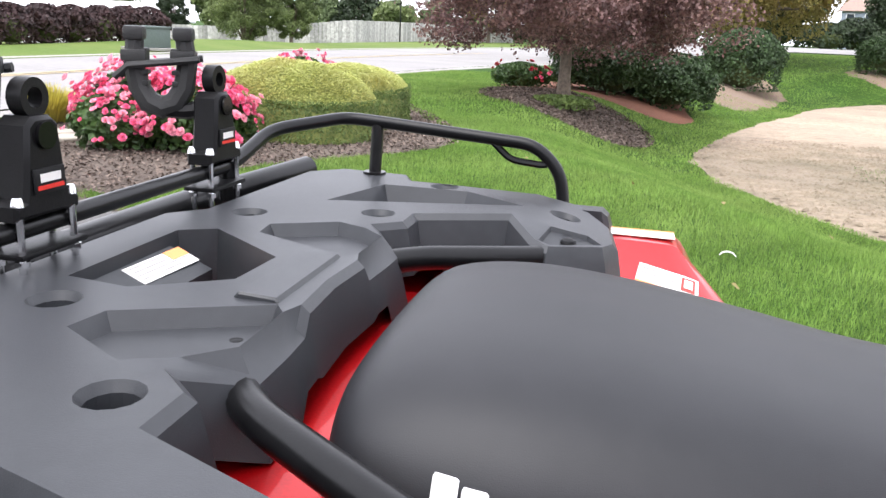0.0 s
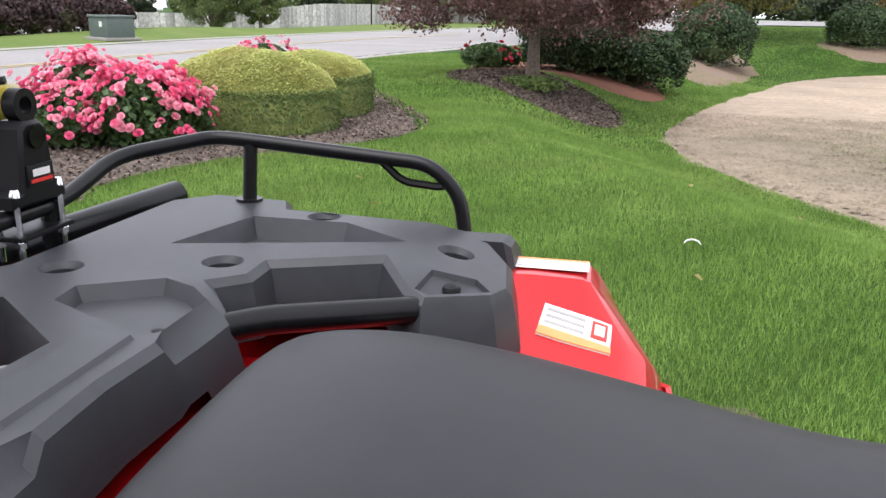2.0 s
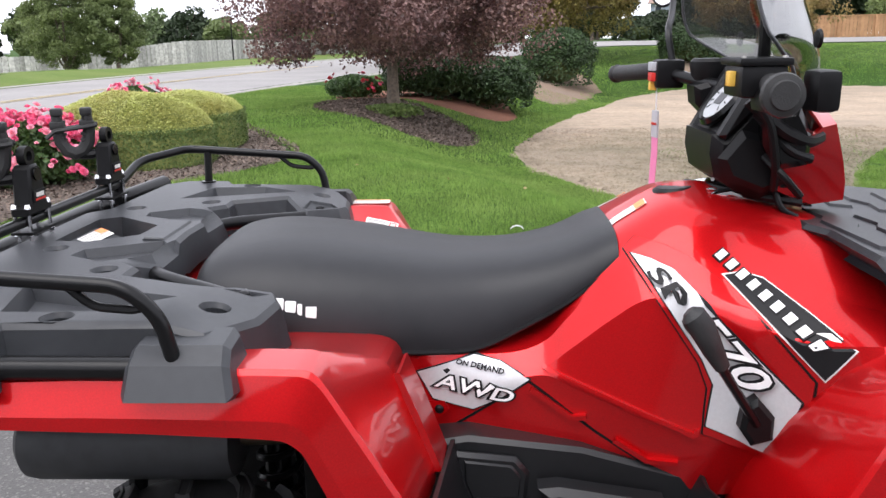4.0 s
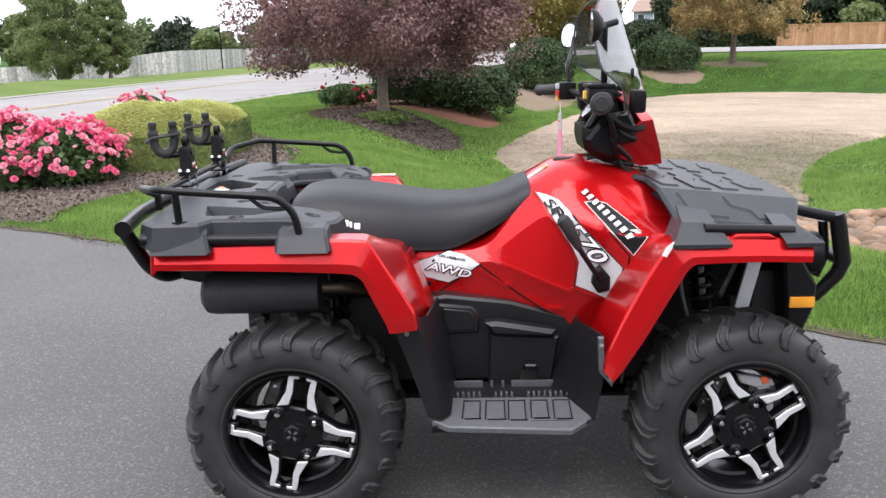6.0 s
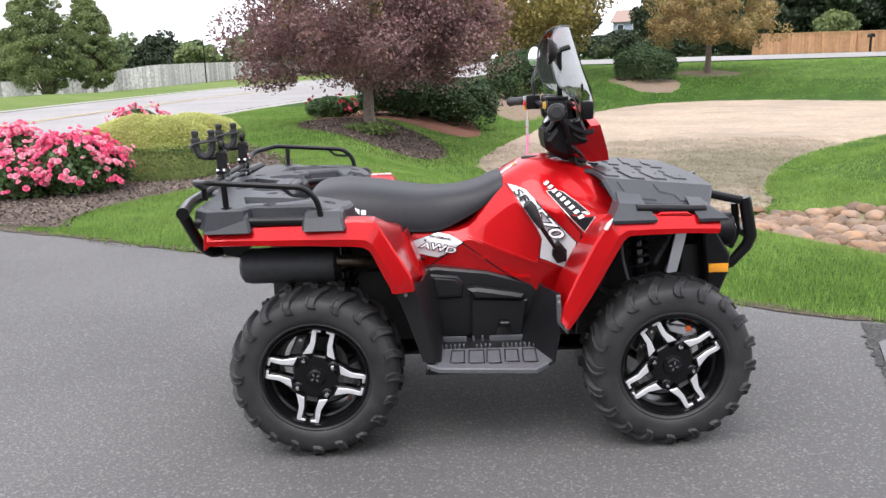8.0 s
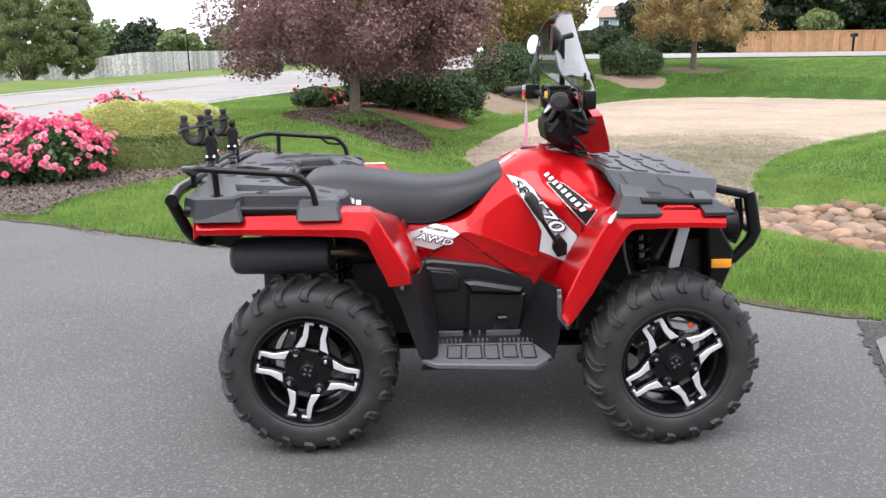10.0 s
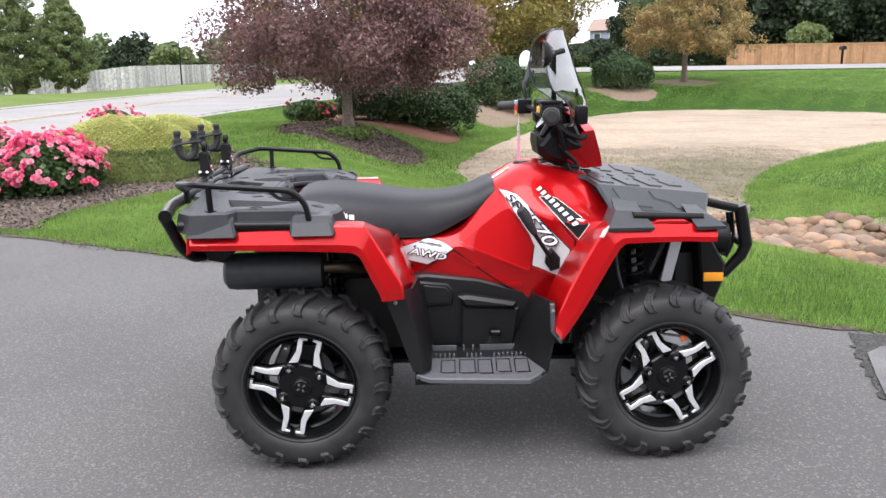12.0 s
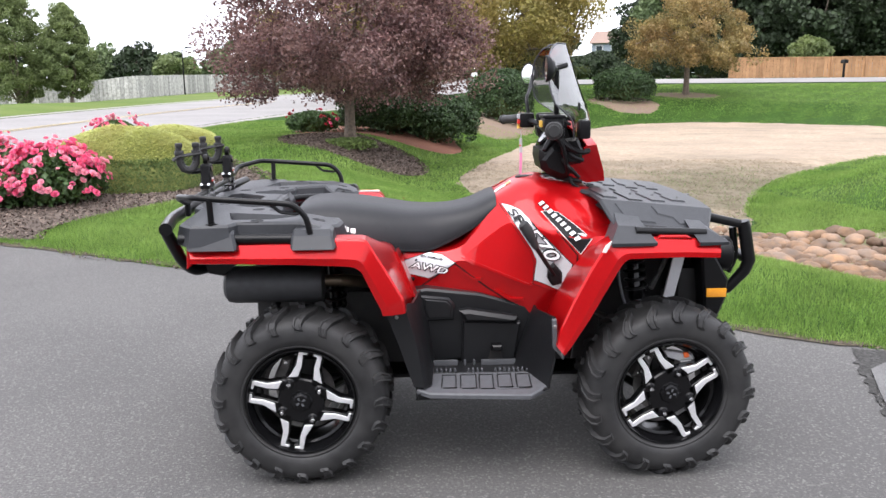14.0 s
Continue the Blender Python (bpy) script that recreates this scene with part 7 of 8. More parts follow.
def fender_label(s):
    """A paper warning label lying in the valley of a rear fender."""
    fe = rear_fenders[s]
    tr = BVHTree.FromPolygons([v.co.copy() for v in fe.data.vertices], [list(p.vertices) for p in fe.data.polygons])
    c = [Vector((0.175, 0.458, 0)), Vector((0.175, 0.408, 0)), Vector((0.262, 0.437, 0)), Vector((0.267, 0.388, 0))]
    aim = Vector((-0.35, 0, -1)).normalized()

    def at(u, v, lift):
        p = c[0].lerp(c[2], u).lerp(c[1].lerp(c[3], u), v)
        hit, nrm, _, _ = tr.ray_cast(Vector((p.x, s * p.y, 0.84)) - 0.3 * aim, aim)
        return hit - lift * aim if hit else Vector((p.x, s * p.y, 0.84))

    def patch(name, u0, u1, v0, v1, lift, material, parent, label=""):
        bm = bmesh.new()
        g = [[bm.verts.new(at(u0 + (u1 - u0) * i / 6, v0 + (v1 - v0) * j / 3, lift)) for j in range(4)] for i in range(7)]
        for i in range(6):
            for j in range(3):
                bm.faces.new((g[i][j], g[i + 1][j], g[i + 1][j + 1], g[i][j + 1]))
        edge = [r[0] for r in g] + g[-1][1:] + [r[-1] for r in g[-2::-1]] + g[0][-2:0:-1]
        ring_wall(bm, edge, [bm.verts.new(v.co + 0.002 * aim) for v in edge])
        return part(name, bm, M[material], parent, label)

    lab = patch("warning_label", 0, 1, 0, 1, 0.002, "sticker", fe, "white warning label with an orange band")
    patch("label_band", 0.0, 1, 0.74, 1, 0.0032, "orange", lab)
    patch("label_ring", 0.72, 0.94, 0.1, 0.62, 0.0032, "switch_red", lab)
    patch("label_sign", 0.76, 0.90, 0.2, 0.52, 0.004, "sticker", lab)
    for k in range(3):
        patch("print_line", 0.06, 0.62, 0.12 + 0.2 * k, 0.2 + 0.2 * k, 0.003, "print_grey", lab)


fender_label(1)

# clamp holders on the rack's cross bar
def clamp_holder(y0, turn):
    t = root("clamp_holder", "black rubber U-clamp tool holder bolted to the rack bar", "tool holder", pose(-0.405, 0.03 + y0, 0.975, 0, 0, turn), "clamp holders")
    bm = bmesh.new()
    prism(bm, [(-0.045, 0.012), (0.045, 0.012), (0.045, 0.026), (0.031, 0.03), (0.026, 0.062), (0.022, 0.098), (0.012, 0.106), (-0.012, 0.106), (-0.022, 0.098), (-0.026, 0.062), (-0.031, 0.03), (-0.045, 0.026)], "x", -0.018, 0.018, 0.004)
    part("bracket", bm, M["dark"], t)
    bm = bmesh.new()
    box(bm, (0.018, -0.021, 0.034), (0.021, 0.021, 0.058), 0.001)
    bd = part("brand_plate", bm, M["decal_black"], t, "small black and red maker's plate")
    part("plate_bar", box(bmesh.new(), (0.021, -0.014, 0.045), (0.0216, 0.014, 0.053), 0), M["sticker"], bd)
    part("plate_stripe", box(bmesh.new(), (0.021, -0.018, 0.038), (0.0216, 0.018, 0.042), 0), M["switch_red"], bd)
    bm = bmesh.new()
    box(bm, (-0.022, -0.047, -0.024), (0.022, 0.047, -0.018), 0.002)
    part("clamp_plate", bm, M["dark"], t)
    for dx in (-0.013, 0.013):
        for dy in (-0.037, 0.037):
            bm = bmesh.new()
            tube(bm, [(dx, dy, -0.05), (dx, dy, 0.03)], 0.0038, 8)
            bo = part("bolt", bm, M["chrome"], t)
            bm = bmesh.new()
            lathe(bm, [(0.001, 0.009), (0.004, 0.0085), (0.0058, 0.004), (0.0066, 0.0), (0.001, 0.0)], 12, (dx, dy, 0.026), "z")
            part("nut", bm, M["chrome"], bo)
            bm = bmesh.new()
            lathe(bm, [(0.001, -0.006), (0.007, -0.006), (0.007, 0.0), (0.001, 0.0)], 6, (dx, dy, -0.026), "z")
            part("lower_nut", bm, M["chrome"], bo)
    # pivot, arm and knob
    bm = bmesh.new()
    lathe(bm, [(0.001, -0.022), (0.013, -0.022), (0.013, 0.022), (0.001, 0.022)], 16, (0, 0, 0.088), "x")
    part("pivot", bm, M["gloss"], t)
    bm = bmesh.new()
    lathe(bm, [(0.010, -0.008), (0.019, -0.008), (0.019, 0.008), (0.010, 0.008)], 20, (0, 0.004, 0.122), "x", close=True)
    part("knob", bm, M["dark"], t, "round loop knob")
    bm = bmesh.new()
    tube(bm, [(0, 0.0, 0.09), (0, -0.03, 0.078), (0, -0.06, 0.08)], 0.011, 8, 0.02)
    part("arm", bm, M["dark"], t).matrix_basis = pose(0, 0, 0, 0, 0, -68)
    # rubber fork, swung out to the rear
    swing = pose(0.0, 0.0, 0.0, 0, 0, -68)
    bm = bmesh.new()
    u = [(0, -0.096, 0.186), (0, -0.100, 0.142), (0, -0.095, 0.110), (0, -0.083, 0.090), (0, -0.066, 0.083), (0, -0.049, 0.090), (0, -0.037, 0.110), (0, -0.032, 0.142), (0, -0.036, 0.186)]
    tube(bm, u, [0.011, 0.0135, 0.0145, 0.0155, 0.0155, 0.0155, 0.0145, 0.0135, 0.011], 10)
    fk = part("fork", bm, M["rubber"], t, "black rubber fork")
    fk.matrix_basis = swing
    for k in range(4):
        for yy in (-0.086, -0.046):
            part("fork_rib", box(bmesh.new(), (-0.012, yy - 0.005, 0.112 + 0.014 * k), (0.012, yy + 0.005, 0.118 + 0.014 * k), 0.001), M["rubber"], fk)
    for yy in (-0.097, -0.035):
        part("fork_tip", box(bmesh.new(), (-0.015, yy - 0.013, 0.170), (0.015, yy + 0.013, 0.188), 0.005), M["rubber"], fk)
        part("fork_lug", box(bmesh.new(), (-0.016, yy - 0.017, 0.142), (0.016, yy + 0.015, 0.158), 0.003), M["rubber"], fk)
    bm = bmesh.new()
    tube(bm, [(0.018, -0.122, 0.122), (0.018, -0.104, 0.138), (0.018, -0.066, 0.142), (0.018, -0.014, 0.148)], 0.005, 6)
    tube(bm, [(-0.018, -0.122, 0.122), (-0.018, -0.104, 0.138), (-0.018, -0.066, 0.142), (-0.018, -0.014, 0.148)], 0.005, 6)
    part("strap", bm, M["rubber"], fk)
    return t


clamp_holder(0.305, 0)
clamp_holder(-0.05, 0)

# front rack
def front_top(x, y):
    """Height of the front rack: falls slowly forwards, and down to both wings."""
    return 0.977 - 0.10 * (x - 1.02) - 0.48 * max(0.0, abs(y) - 0.375)


bm = bmesh.new()
rows = []
for y in (-0.508, -0.501, -0.44, -0.375, -0.29, -0.20, -0.16, 0.0, 0.16, 0.20, 0.29, 0.375, 0.44, 0.501, 0.508):
    a = abs(y)
    back = 1.03 if a < 0.17 else 1.056 + 0.2 * max(0.0, a - 0.375)
    front = 1.50 - 0.12 * max(0.0, a - 0.12) - 0.30 * max(0.0, a - 0.36)
    low = 0.010 if a > 0.505 else 0.0
    xs_r = [back, back + 0.008] + list(np.linspace(back + 0.03, front - 0.02, 9)) + [front - 0.006, front]
    rows.append([(x, y, front_top(x, y) - low - (0.010 if k in (0, len(xs_r) - 1) else 0.0)) for k, x in enumerate(xs_r)])
shell(bm, rows, 0.045)
frack = part("front_rack", bm, M["plastic"], atv, "dark grey moulded plastic front cargo rack", sharp=14)


def rack_step(outline, up=0.0055):
    """A raised step of the rack's top, following its fall."""
    b2 = bmesh.new()
    ring = [(x, y, front_top(x, y)) for x, y in outline]
    inner = offset(outline, 0.004)
    t = [b2.verts.new((x, y, front_top(x, y) + up)) for x, y in inner]
    o = [b2.verts.new((x, y, z - 0.004)) for x, y, z in ring]
    ring_wall(b2, t, o)
    fill(b2, [t])
    part("rack_rib", b2, M["plastic"], frack, sharp=20)


for s in (-1, 1):
    for x0, y0, l in ((1.075, 0.03, 0.30), (1.165, 0.05, 0.30), (1.255, 0.03, 0.29), (1.345, 0.05, 0.22)):
        pts = [(x0, y0), (x0 + 0.012, y0 + 0.07), (x0 - 0.008, y0 + 0.11), (x0 + 0.006, y0 + l), (x0 + 0.060, y0 + l), (x0 + 0.046, y0 + 0.15), (x0 + 0.066, y0 + 0.11), (x0 + 0.052, y0)]
        rack_step([(x, s * y) for x, y in pts])
    for pts in ([(1.105, 0.395), (1.130, 0.490), (1.235, 0.492), (1.215, 0.450), (1.175, 0.440), (1.160, 0.395)], [(1.235, 0.395), (1.250, 0.440), (1.300, 0.455), (1.315, 0.488), (1.385, 0.482), (1.360, 0.400)]):
        rack_step([(x, s * y) for x, y in pts], 0.005)


def front_side(s):
    for x0, x1, xb, xc in ((1.085, 1.175, 1.050, 1.205), (1.330, 1.395, 1.345, 1.445)):
        bm = bmesh.new()
        d0, d1 = 0.06 * (x0 - 1.08), 0.06 * (x1 - 1.08)
        rows = [[(x0 + 0.008, s * 0.455, front_top(x0, 0.455) + 0.003), (x1, s * 0.455, front_top(x1, 0.455) + 0.003)], [(x0 + 0.004, s * 0.505, 0.917 - d0), (x1, s * 0.505, 0.917 - d1)],
                [(x0, s * 0.550, 0.908 - d0), (x1, s * 0.550, 0.908 - d1)], [(xb, s * 0.612, 0.858), (xc, s * 0.612, 0.858)], [(xb + 0.003, s * 0.610, 0.846), (xc - 0.003, s * 0.610, 0.848)], [(xb + 0.01, s * 0.46, 0.846), (xc - 0.01, s * 0.46, 0.848)]]
        g = skin(bm, rows)
        bm.faces.new([r[0] for r in g])
        bm.faces.new([r[1] for r in g])
        part("rack_pad", bm, M["plastic"], frack, sharp=12)
    bm = bmesh.new()
    tube(bm, [(1.14, s * 0.565, 0.890), (1.38, s * 0.560, 0.880)], 0.0155, 12)
    part("rack_side_bar", bm, M["tube"], frack)
    bm = bmesh.new()
    tube(bm, [(1.44, s * 0.36, 0.905), (1.50, s * 0.345, 0.888), (1.585, s * 0.335, 0.868)], 0.0165, 12, 0.03)
    fb = part("front_bumper", bm, M["tube"], atv, "black tubular front bumper")
    bm = bmesh.new()
    tube(bm, [(1.598, s * 0.335, 0.878), (1.603, s * 0.335, 0.86), (1.632, s * 0.33, 0.73), (1.62, s * 0.325, 0.69), (1.565, s * 0.315, 0.62), (1.50, s * 0.30, 0.60)], [0.022, 0.024, 0.024, 0.022, 0.019, 0.018], 14)
    part("bumper_upright", bm, M["tube"], fb)
    bm = bmesh.new()
    tube(bm, [(1.575, s * 0.30, 0.85), (1.59, s * 0.30, 0.74), (1.565, s * 0.30, 0.68)], 0.014, 10, 0.03)
    part("bumper_brace", bm, M["tube"], fb)


both(front_side)
bm = bmesh.new()
tube(bm, [(1.63, -0.33, 0.73), (1.65, 0, 0.73), (1.63, 0.33, 0.73)], 0.02, 12, 0.1)
part("bumper_cross_bar", bm, M["tube"], atv)
bm = bmesh.new()
prism(bm, [(1.40, 0.86), (1.47, 0.84), (1.52, 0.74), (1.50, 0.62), (1.42, 0.60)], "y", -0.26, 0.26, 0.02)
part("front_grille", bm, M["dark"], atv)

# handlebar pod
bm = bmesh.new()
prism(bm, [(0.884, 1.124), (0.882, 1.090), (0.892, 1.048), (0.930, 1.022), (0.975, 1.003), (1.04, 1.02), (1.03, 1.12), (1.0, 1.220), (0.980, 1.220), (0.900, 1.126)], "y", -0.105, 0.105, 0.018)
podm = part("console", bm, M["dark"], atv, "matte black instrument console")
for s in (-1, 1):
    bm = bmesh.new()
    prism(bm, [(0.893, 1.124), (0.906, 1.114), (0.985, 1.195), (1.005, 1.222), (0.975, 1.242), (0.955, 1.236)], "y", s * 0.070, s * 0.108, 0.009)
    part("gauge_hood", bm, M["dark"], podm)
    bm = bmesh.new()
    prism(bm, [(0.890, 1.085), (0.908, 1.046), (0.97, 1.02), (1.02, 1.04), (0.99, 1.12), (0.93, 1.135)], "y", s * 0.098, s * 0.122, 0.012)
    part("console_cheek", bm, M["dark"], podm)
bm = bmesh.new()
lathe(bm, [(0.001, -0.05), (0.030, -0.05), (0.038, -0.02), (0.042, 0.0), (0.042, 0.012), (0.036, 0.018), (0.001, 0.018)], 24, (0.945, 0.155, 1.235), "z")
part("fluid_reservoir", bm, M["dark"], atv, "round black fluid reservoir")
bm = bmesh.new()
prism(bm, [(0.90, 1.20), (0.955, 1.215), (0.99, 1.18), (0.985, 1.135), (0.93, 1.14), (0.905, 1.165)], "y", 0.10, 0.175, 0.010)
part("bar_clamp", bm, M["dark"], atv)
bm = bmesh.new()
plan = [(0.993, 1.075, 0.080, 1.152, 0.040, 1.160), (1.030, 0.985, 0.112, 1.144, 0.058, 1.152), (1.072, 0.985, 0.132, 1.130, 0.072, 1.138), (1.140, 1.060, 0.136, 1.108, 0.080, 1.116), (1.185, 1.030, 0.122, 1.072, 0.075, 1.080), (1.225, 0.975, 0.105, 1.018, 0.065, 1.028)]
shell(bm, [[(xa, -ya, z), (xb, -yb, z), (xc, 0, z), (xb, yb, z), (xa, ya, z)] for z, xa, ya, xb, yb, xc in plan], 0.006)
part("pod_cowl", bm, M["red"], atv, "glossy red headlamp cowl", sharp=28)
bm = bmesh.new()
lathe(bm, [(0.03, -0.004), (0.066, -0.006), (0.072, 0.004), (0.066, 0.012), (0.06, 0.008), (0.001, 0.006)], 32, axis="z")
ga = part("gauge", bm, M["gloss"], atv, "round instrument gauge")
ga.matrix_basis = pose(0.932, 0.0, 1.178, 0, -50, 0) @ Matrix.Diagonal((0.85, 0.92, 1, 1))
bm = bmesh.new()
lathe(bm, [(0.001, 0.010), (0.056, 0.0095), (0.056, 0.007), (0.001, 0.007)], 28, axis="z")
part("gauge_face", bm, M["grey_knob"], ga, "pale gauge face with dark ticks")
for k in range(11):
    a = radians(-130 + 26 * k)
    tick = part("gauge_tick", box(bmesh.new(), (0.036, -0.0016, 0.0102), (0.050, 0.0016, 0.0108), 0), M["decal_black"], ga)
    tick.matrix_basis = Matrix.Rotation(a, 4, "Z")
bm = bmesh.new()
prism(bm, [(-0.018, -0.022), (0.012, -0.022), (0.012, 0.022), (-0.018, 0.022)], "z", 0.0102, 0.0110, 0.0003)
part("gauge_display", bm, M["step"], ga, "grey display window")
bm = bmesh.new()
tube(bm, [(1.0, 0, 0.90), (0.985, 0, 1.02)], 0.035, 12)
box(bm, (0.95, -0.07, 0.985), (1.06, 0.07, 1.02), 0.01)
part("steering_post", bm, M["steel"], atv)
for line, thick in [([(0.88, 0.06, 1.012), (0.91, -0.02, 1.018), (0.96, -0.08, 1.012), (1.05, -0.10, 1.0)], 0.008),
                    ([(1.0, -0.09, 1.03), (1.01, -0.11, 0.99), (1.04, -0.11, 0.975)], 0.006),
                    ([(0.96, -0.10, 1.10), (0.99, -0.16, 1.06), (1.03, -0.14, 1.02)], 0.007),
                    ([(0.93, -0.14, 1.19), (0.985, -0.150, 1.135), (1.035, -0.135, 1.115), (1.07, -0.10, 1.12)], 0.013),
                    ([(0.95, -0.12, 1.165), (1.0, -0.145, 1.10), (1.045, -0.135, 1.085)], 0.009),
                    ([(0.92, -0.16, 1.21), (0.96, -0.17, 1.15), (0.98, -0.15, 1.07), (0.99, -0.12, 1.03)], 0.0075),
                    ([(0.94, 0.14, 1.20), (0.97, 0.16, 1.13), (0.985, 0.13, 1.05)], 0.0075)]:
    bm = bmesh.new()
    tube(bm, line, thick, 8, 0.03)
    part("cable", bm, M["dark"], atv)
bm = bmesh.new()
prism(bm, [(0.955, 1.165), (1.02, 1.175), (1.045, 1.13), (1.04, 1.075), (0.985, 1.065), (0.96, 1.11)], "y", -0.145, -0.10, 0.012)
part("relay_box", bm, M["gloss"], atv, "black plastic relay box")
bm = bmesh.new()
prism(bm, [(0.882, 1.012), (0.93, 1.020), (0.985, 1.0), (0.985, 0.992), (0.93, 1.010), (0.882, 1.003)], "y", -0.075, 0.075, 0.002)
part("riser_plate", bm, M["chrome"], atv, "bare metal plate under the console")
bm = bmesh.new()
tube(bm, [(0.885, -0.40, 1.215), (0.925, -0.24, 1.222), (0.965, -0.11, 1.20), (0.975, 0, 1.20), (0.945, 0.11, 1.20), (0.865, 0.24, 1.225), (0.80, 0.40, 1.215)], 0.0125, 12, 0.05)
part("handlebar", bm, M["tube"], atv, "black handlebar")


def grip(s):
    bm = bmesh.new()
    a, b = (Vector((0.86, 0.255, 1.226)), Vector((0.795, 0.41, 1.214))) if s > 0 else (Vector((0.922, -0.25, 1.222)), Vector((0.885, -0.40, 1.215)))
    d = (b - a) / 26
    tube(bm, [a + d * k for k in range(27)], [0.0175 + (0.0012 if k % 2 else 0) + (0.003 if k < 2 or k > 24 else 0) for k in range(27)], 14)
    part("grip", bm, M["rubber"], atv, "ribbed black rubber grip")
    bm = bmesh.new()
    box(bm, (0.845, min(s * 0.20, s * 0.255), 1.19), (0.905, max(s * 0.20, s * 0.255), 1.25), 0.008) if s > 0 else box(bm, (0.92, -0.24, 1.195), (0.95, -0.20, 1.24), 0.006)
    sw = part("switch_block", bm, M["dark"], atv, "black handlebar switch block")
    if s > 0:
        for (zz, mt, nm, w) in ((1.236, "grey_knob", "grey_switch", 0.02), (1.214, "switch_red", "red_switch", 0.018), (1.195, "switch_yellow", "yellow_switch", 0.009)):
            bm = bmesh.new()
            box(bm, (0.836, s * 0.228 - w, zz - 0.009), (0.852, s * 0.228 + w, zz + 0.009), 0.002)
            part(nm, bm, M[mt], sw)
        bm = bmesh.new()
        tube(bm, [(0.90, s * 0.235, 1.225), (0.91, s * 0.30, 1.225), (0.86, s * 0.40, 1.215)], 0.006, 8, 0.03)
        part("brake_lever", bm, M["dark"], atv)
    else:
        bm = bmesh.new()
        box(bm, (0.872, -0.262, 1.200), (0.948, -0.165, 1.252), 0.012)
        rv = part("brake_reservoir", bm, M["dark"], atv, "black brake fluid reservoir")
        part("reservoir_lid", box(bmesh.new(), (0.868, -0.266, 1.250), (0.952, -0.160, 1.263), 0.005), M["dark"], rv)
        for px, py in ((0.878, -0.252), (0.942, -0.252)):
            bm = bmesh.new()
            lathe(bm, [(0.001, 0.003), (0.004, 0.0025), (0.005, 0), (0.001, -0.001)], 8, (px, py, 1.263), "z")
            part("lid_screw", bm, M["steel"], rv)
        bm = bmesh.new()
        lathe(bm, [(0.001, -0.012), (0.020, -0.012), (0.022, -0.008), (0.030, -0.006), (0.032, 0.0), (0.030, 0.008), (0.02, 0.012), (0.001, 0.012)], 24, (0.885, -0.405, 1.215))
        part("grip_end", bm, M["rubber"], atv, "round black grip end")
        bm = bmesh.new()
        box(bm, (0.895, -0.30, 1.180), (0.945, -0.235, 1.215), 0.012)
        part("throttle_housing", bm, M["dark"], rv, "black throttle housing")
        part("yellow_tab", box(bmesh.new(), (0.862, -0.235, 1.218), (0.876, -0.215, 1.242), 0.002), M["switch_yellow"], rv)


both(grip)

# windshield with its struts
rows = []
for z, x, hw in catmull(np.array([(1.062, 1.068, 0.112), (1.10, 1.082, 0.128), (1.16, 1.095, 0.135), (1.205, 1.098, 0.142), (1.245, 1.092, 0.155), (1.285, 1.080, 0.215), (1.31, 1.068, 0.235), (1.37, 1.045, 0.225), (1.45, 1.018, 0.185), (1.50, 1.000, 0.125), (1.522, 0.992, 0.07)]), 34):
    rows.append([(x - 0.21 * (abs(q) ** 2.0) * hw / 0.32, q * hw, z) for q in np.linspace(-1, 1, 17)])
bm = bmesh.new()
shell(bm, rows, 0.004)
ws = part("windshield", bm, M["shield"], atv, "smoked clear plastic windshield")
bm = bmesh.new()
for edge in (0, -1):
    tube(bm, [Vector(r[edge]) for r in rows], 0.0032, 6)
tube(bm, [Vector(p) for p in rows[-1]], 0.0032, 6)
part("shield_edge", bm, M["step"], ws, "pale polished rim")
bm = bmesh.new()
tube(bm, [(0.935, -0.17, 1.20), (0.930, -0.19, 1.28), (0.925, -0.20, 1.43), (0.965, -0.18, 1.44)], 0.010, 10, 0.01)
part("shield_strut", bm, M["tube"], ws)
for s in (-1, 1):
    bm = bmesh.new()
    box(bm, (1.018, s * 0.165 - 0.035, 1.170), (1.060, s * 0.165 + 0.035, 1.240), 0.012)
    part("shield_clamp", bm, M["dark"], ws)
    bm = bmesh.new()
    lathe(bm, [(0.001, -0.006), (0.014, -0.005), (0.016, 0.0), (0.001, 0.005)], 14, (1.015, s * 0.195, 1.29), "x")
    part("shield_knob", bm, M["dark"], ws)


def mirror(s, x, y, z, yaw, tilt):
    bm = bmesh.new()
    tube(bm, [(0.885, s * 0.23, 1.24), (0.875, s * 0.25, 1.31), (0.90, s * 0.32, 1.345), (x + 0.02, s * y, z)] if s > 0 else [(0.925, -0.20, 1.425), (0.91, -0.25, 1.43), (x + 0.02, -y, z)], 0.0075, 8, 0.03)
    stem = part("mirror_stem", bm, M["tube"], atv)
    bm = bmesh.new()
    lathe(bm, [(0.001, 0.035), (0.03, 0.03), (0.055, 0.012), (0.06, 0.0), (0.055, -0.004), (0.05, 0.002), (0.001, 0.002)], 24, axis="x")
    for v in bm.verts:
        v.co.y *= 0.62
        v.co.z *= 0.80
    mir = part("mirror", bm, M["dark"], atv, "black oval rear-view mirror")
    mir.matrix_basis = pose(x, s * y, z, 12 * s, tilt, yaw)
    bm = bmesh.new()
    lathe(bm, [(0.001, -0.001), (0.052, -0.001), (0.052, 0.002), (0.001, 0.002)], 24, axis="x")
    for v in bm.verts:
        v.co.y *= 0.62
        v.co.z *= 0.80
    part("mirror_glass", bm, M["mirror"], mir, "silvered mirror glass")


mirror(1, 0.905, 0.42, 1.411, 48, 0)
mirror(-1, 0.872, 0.30, 1.427, 4, 0)

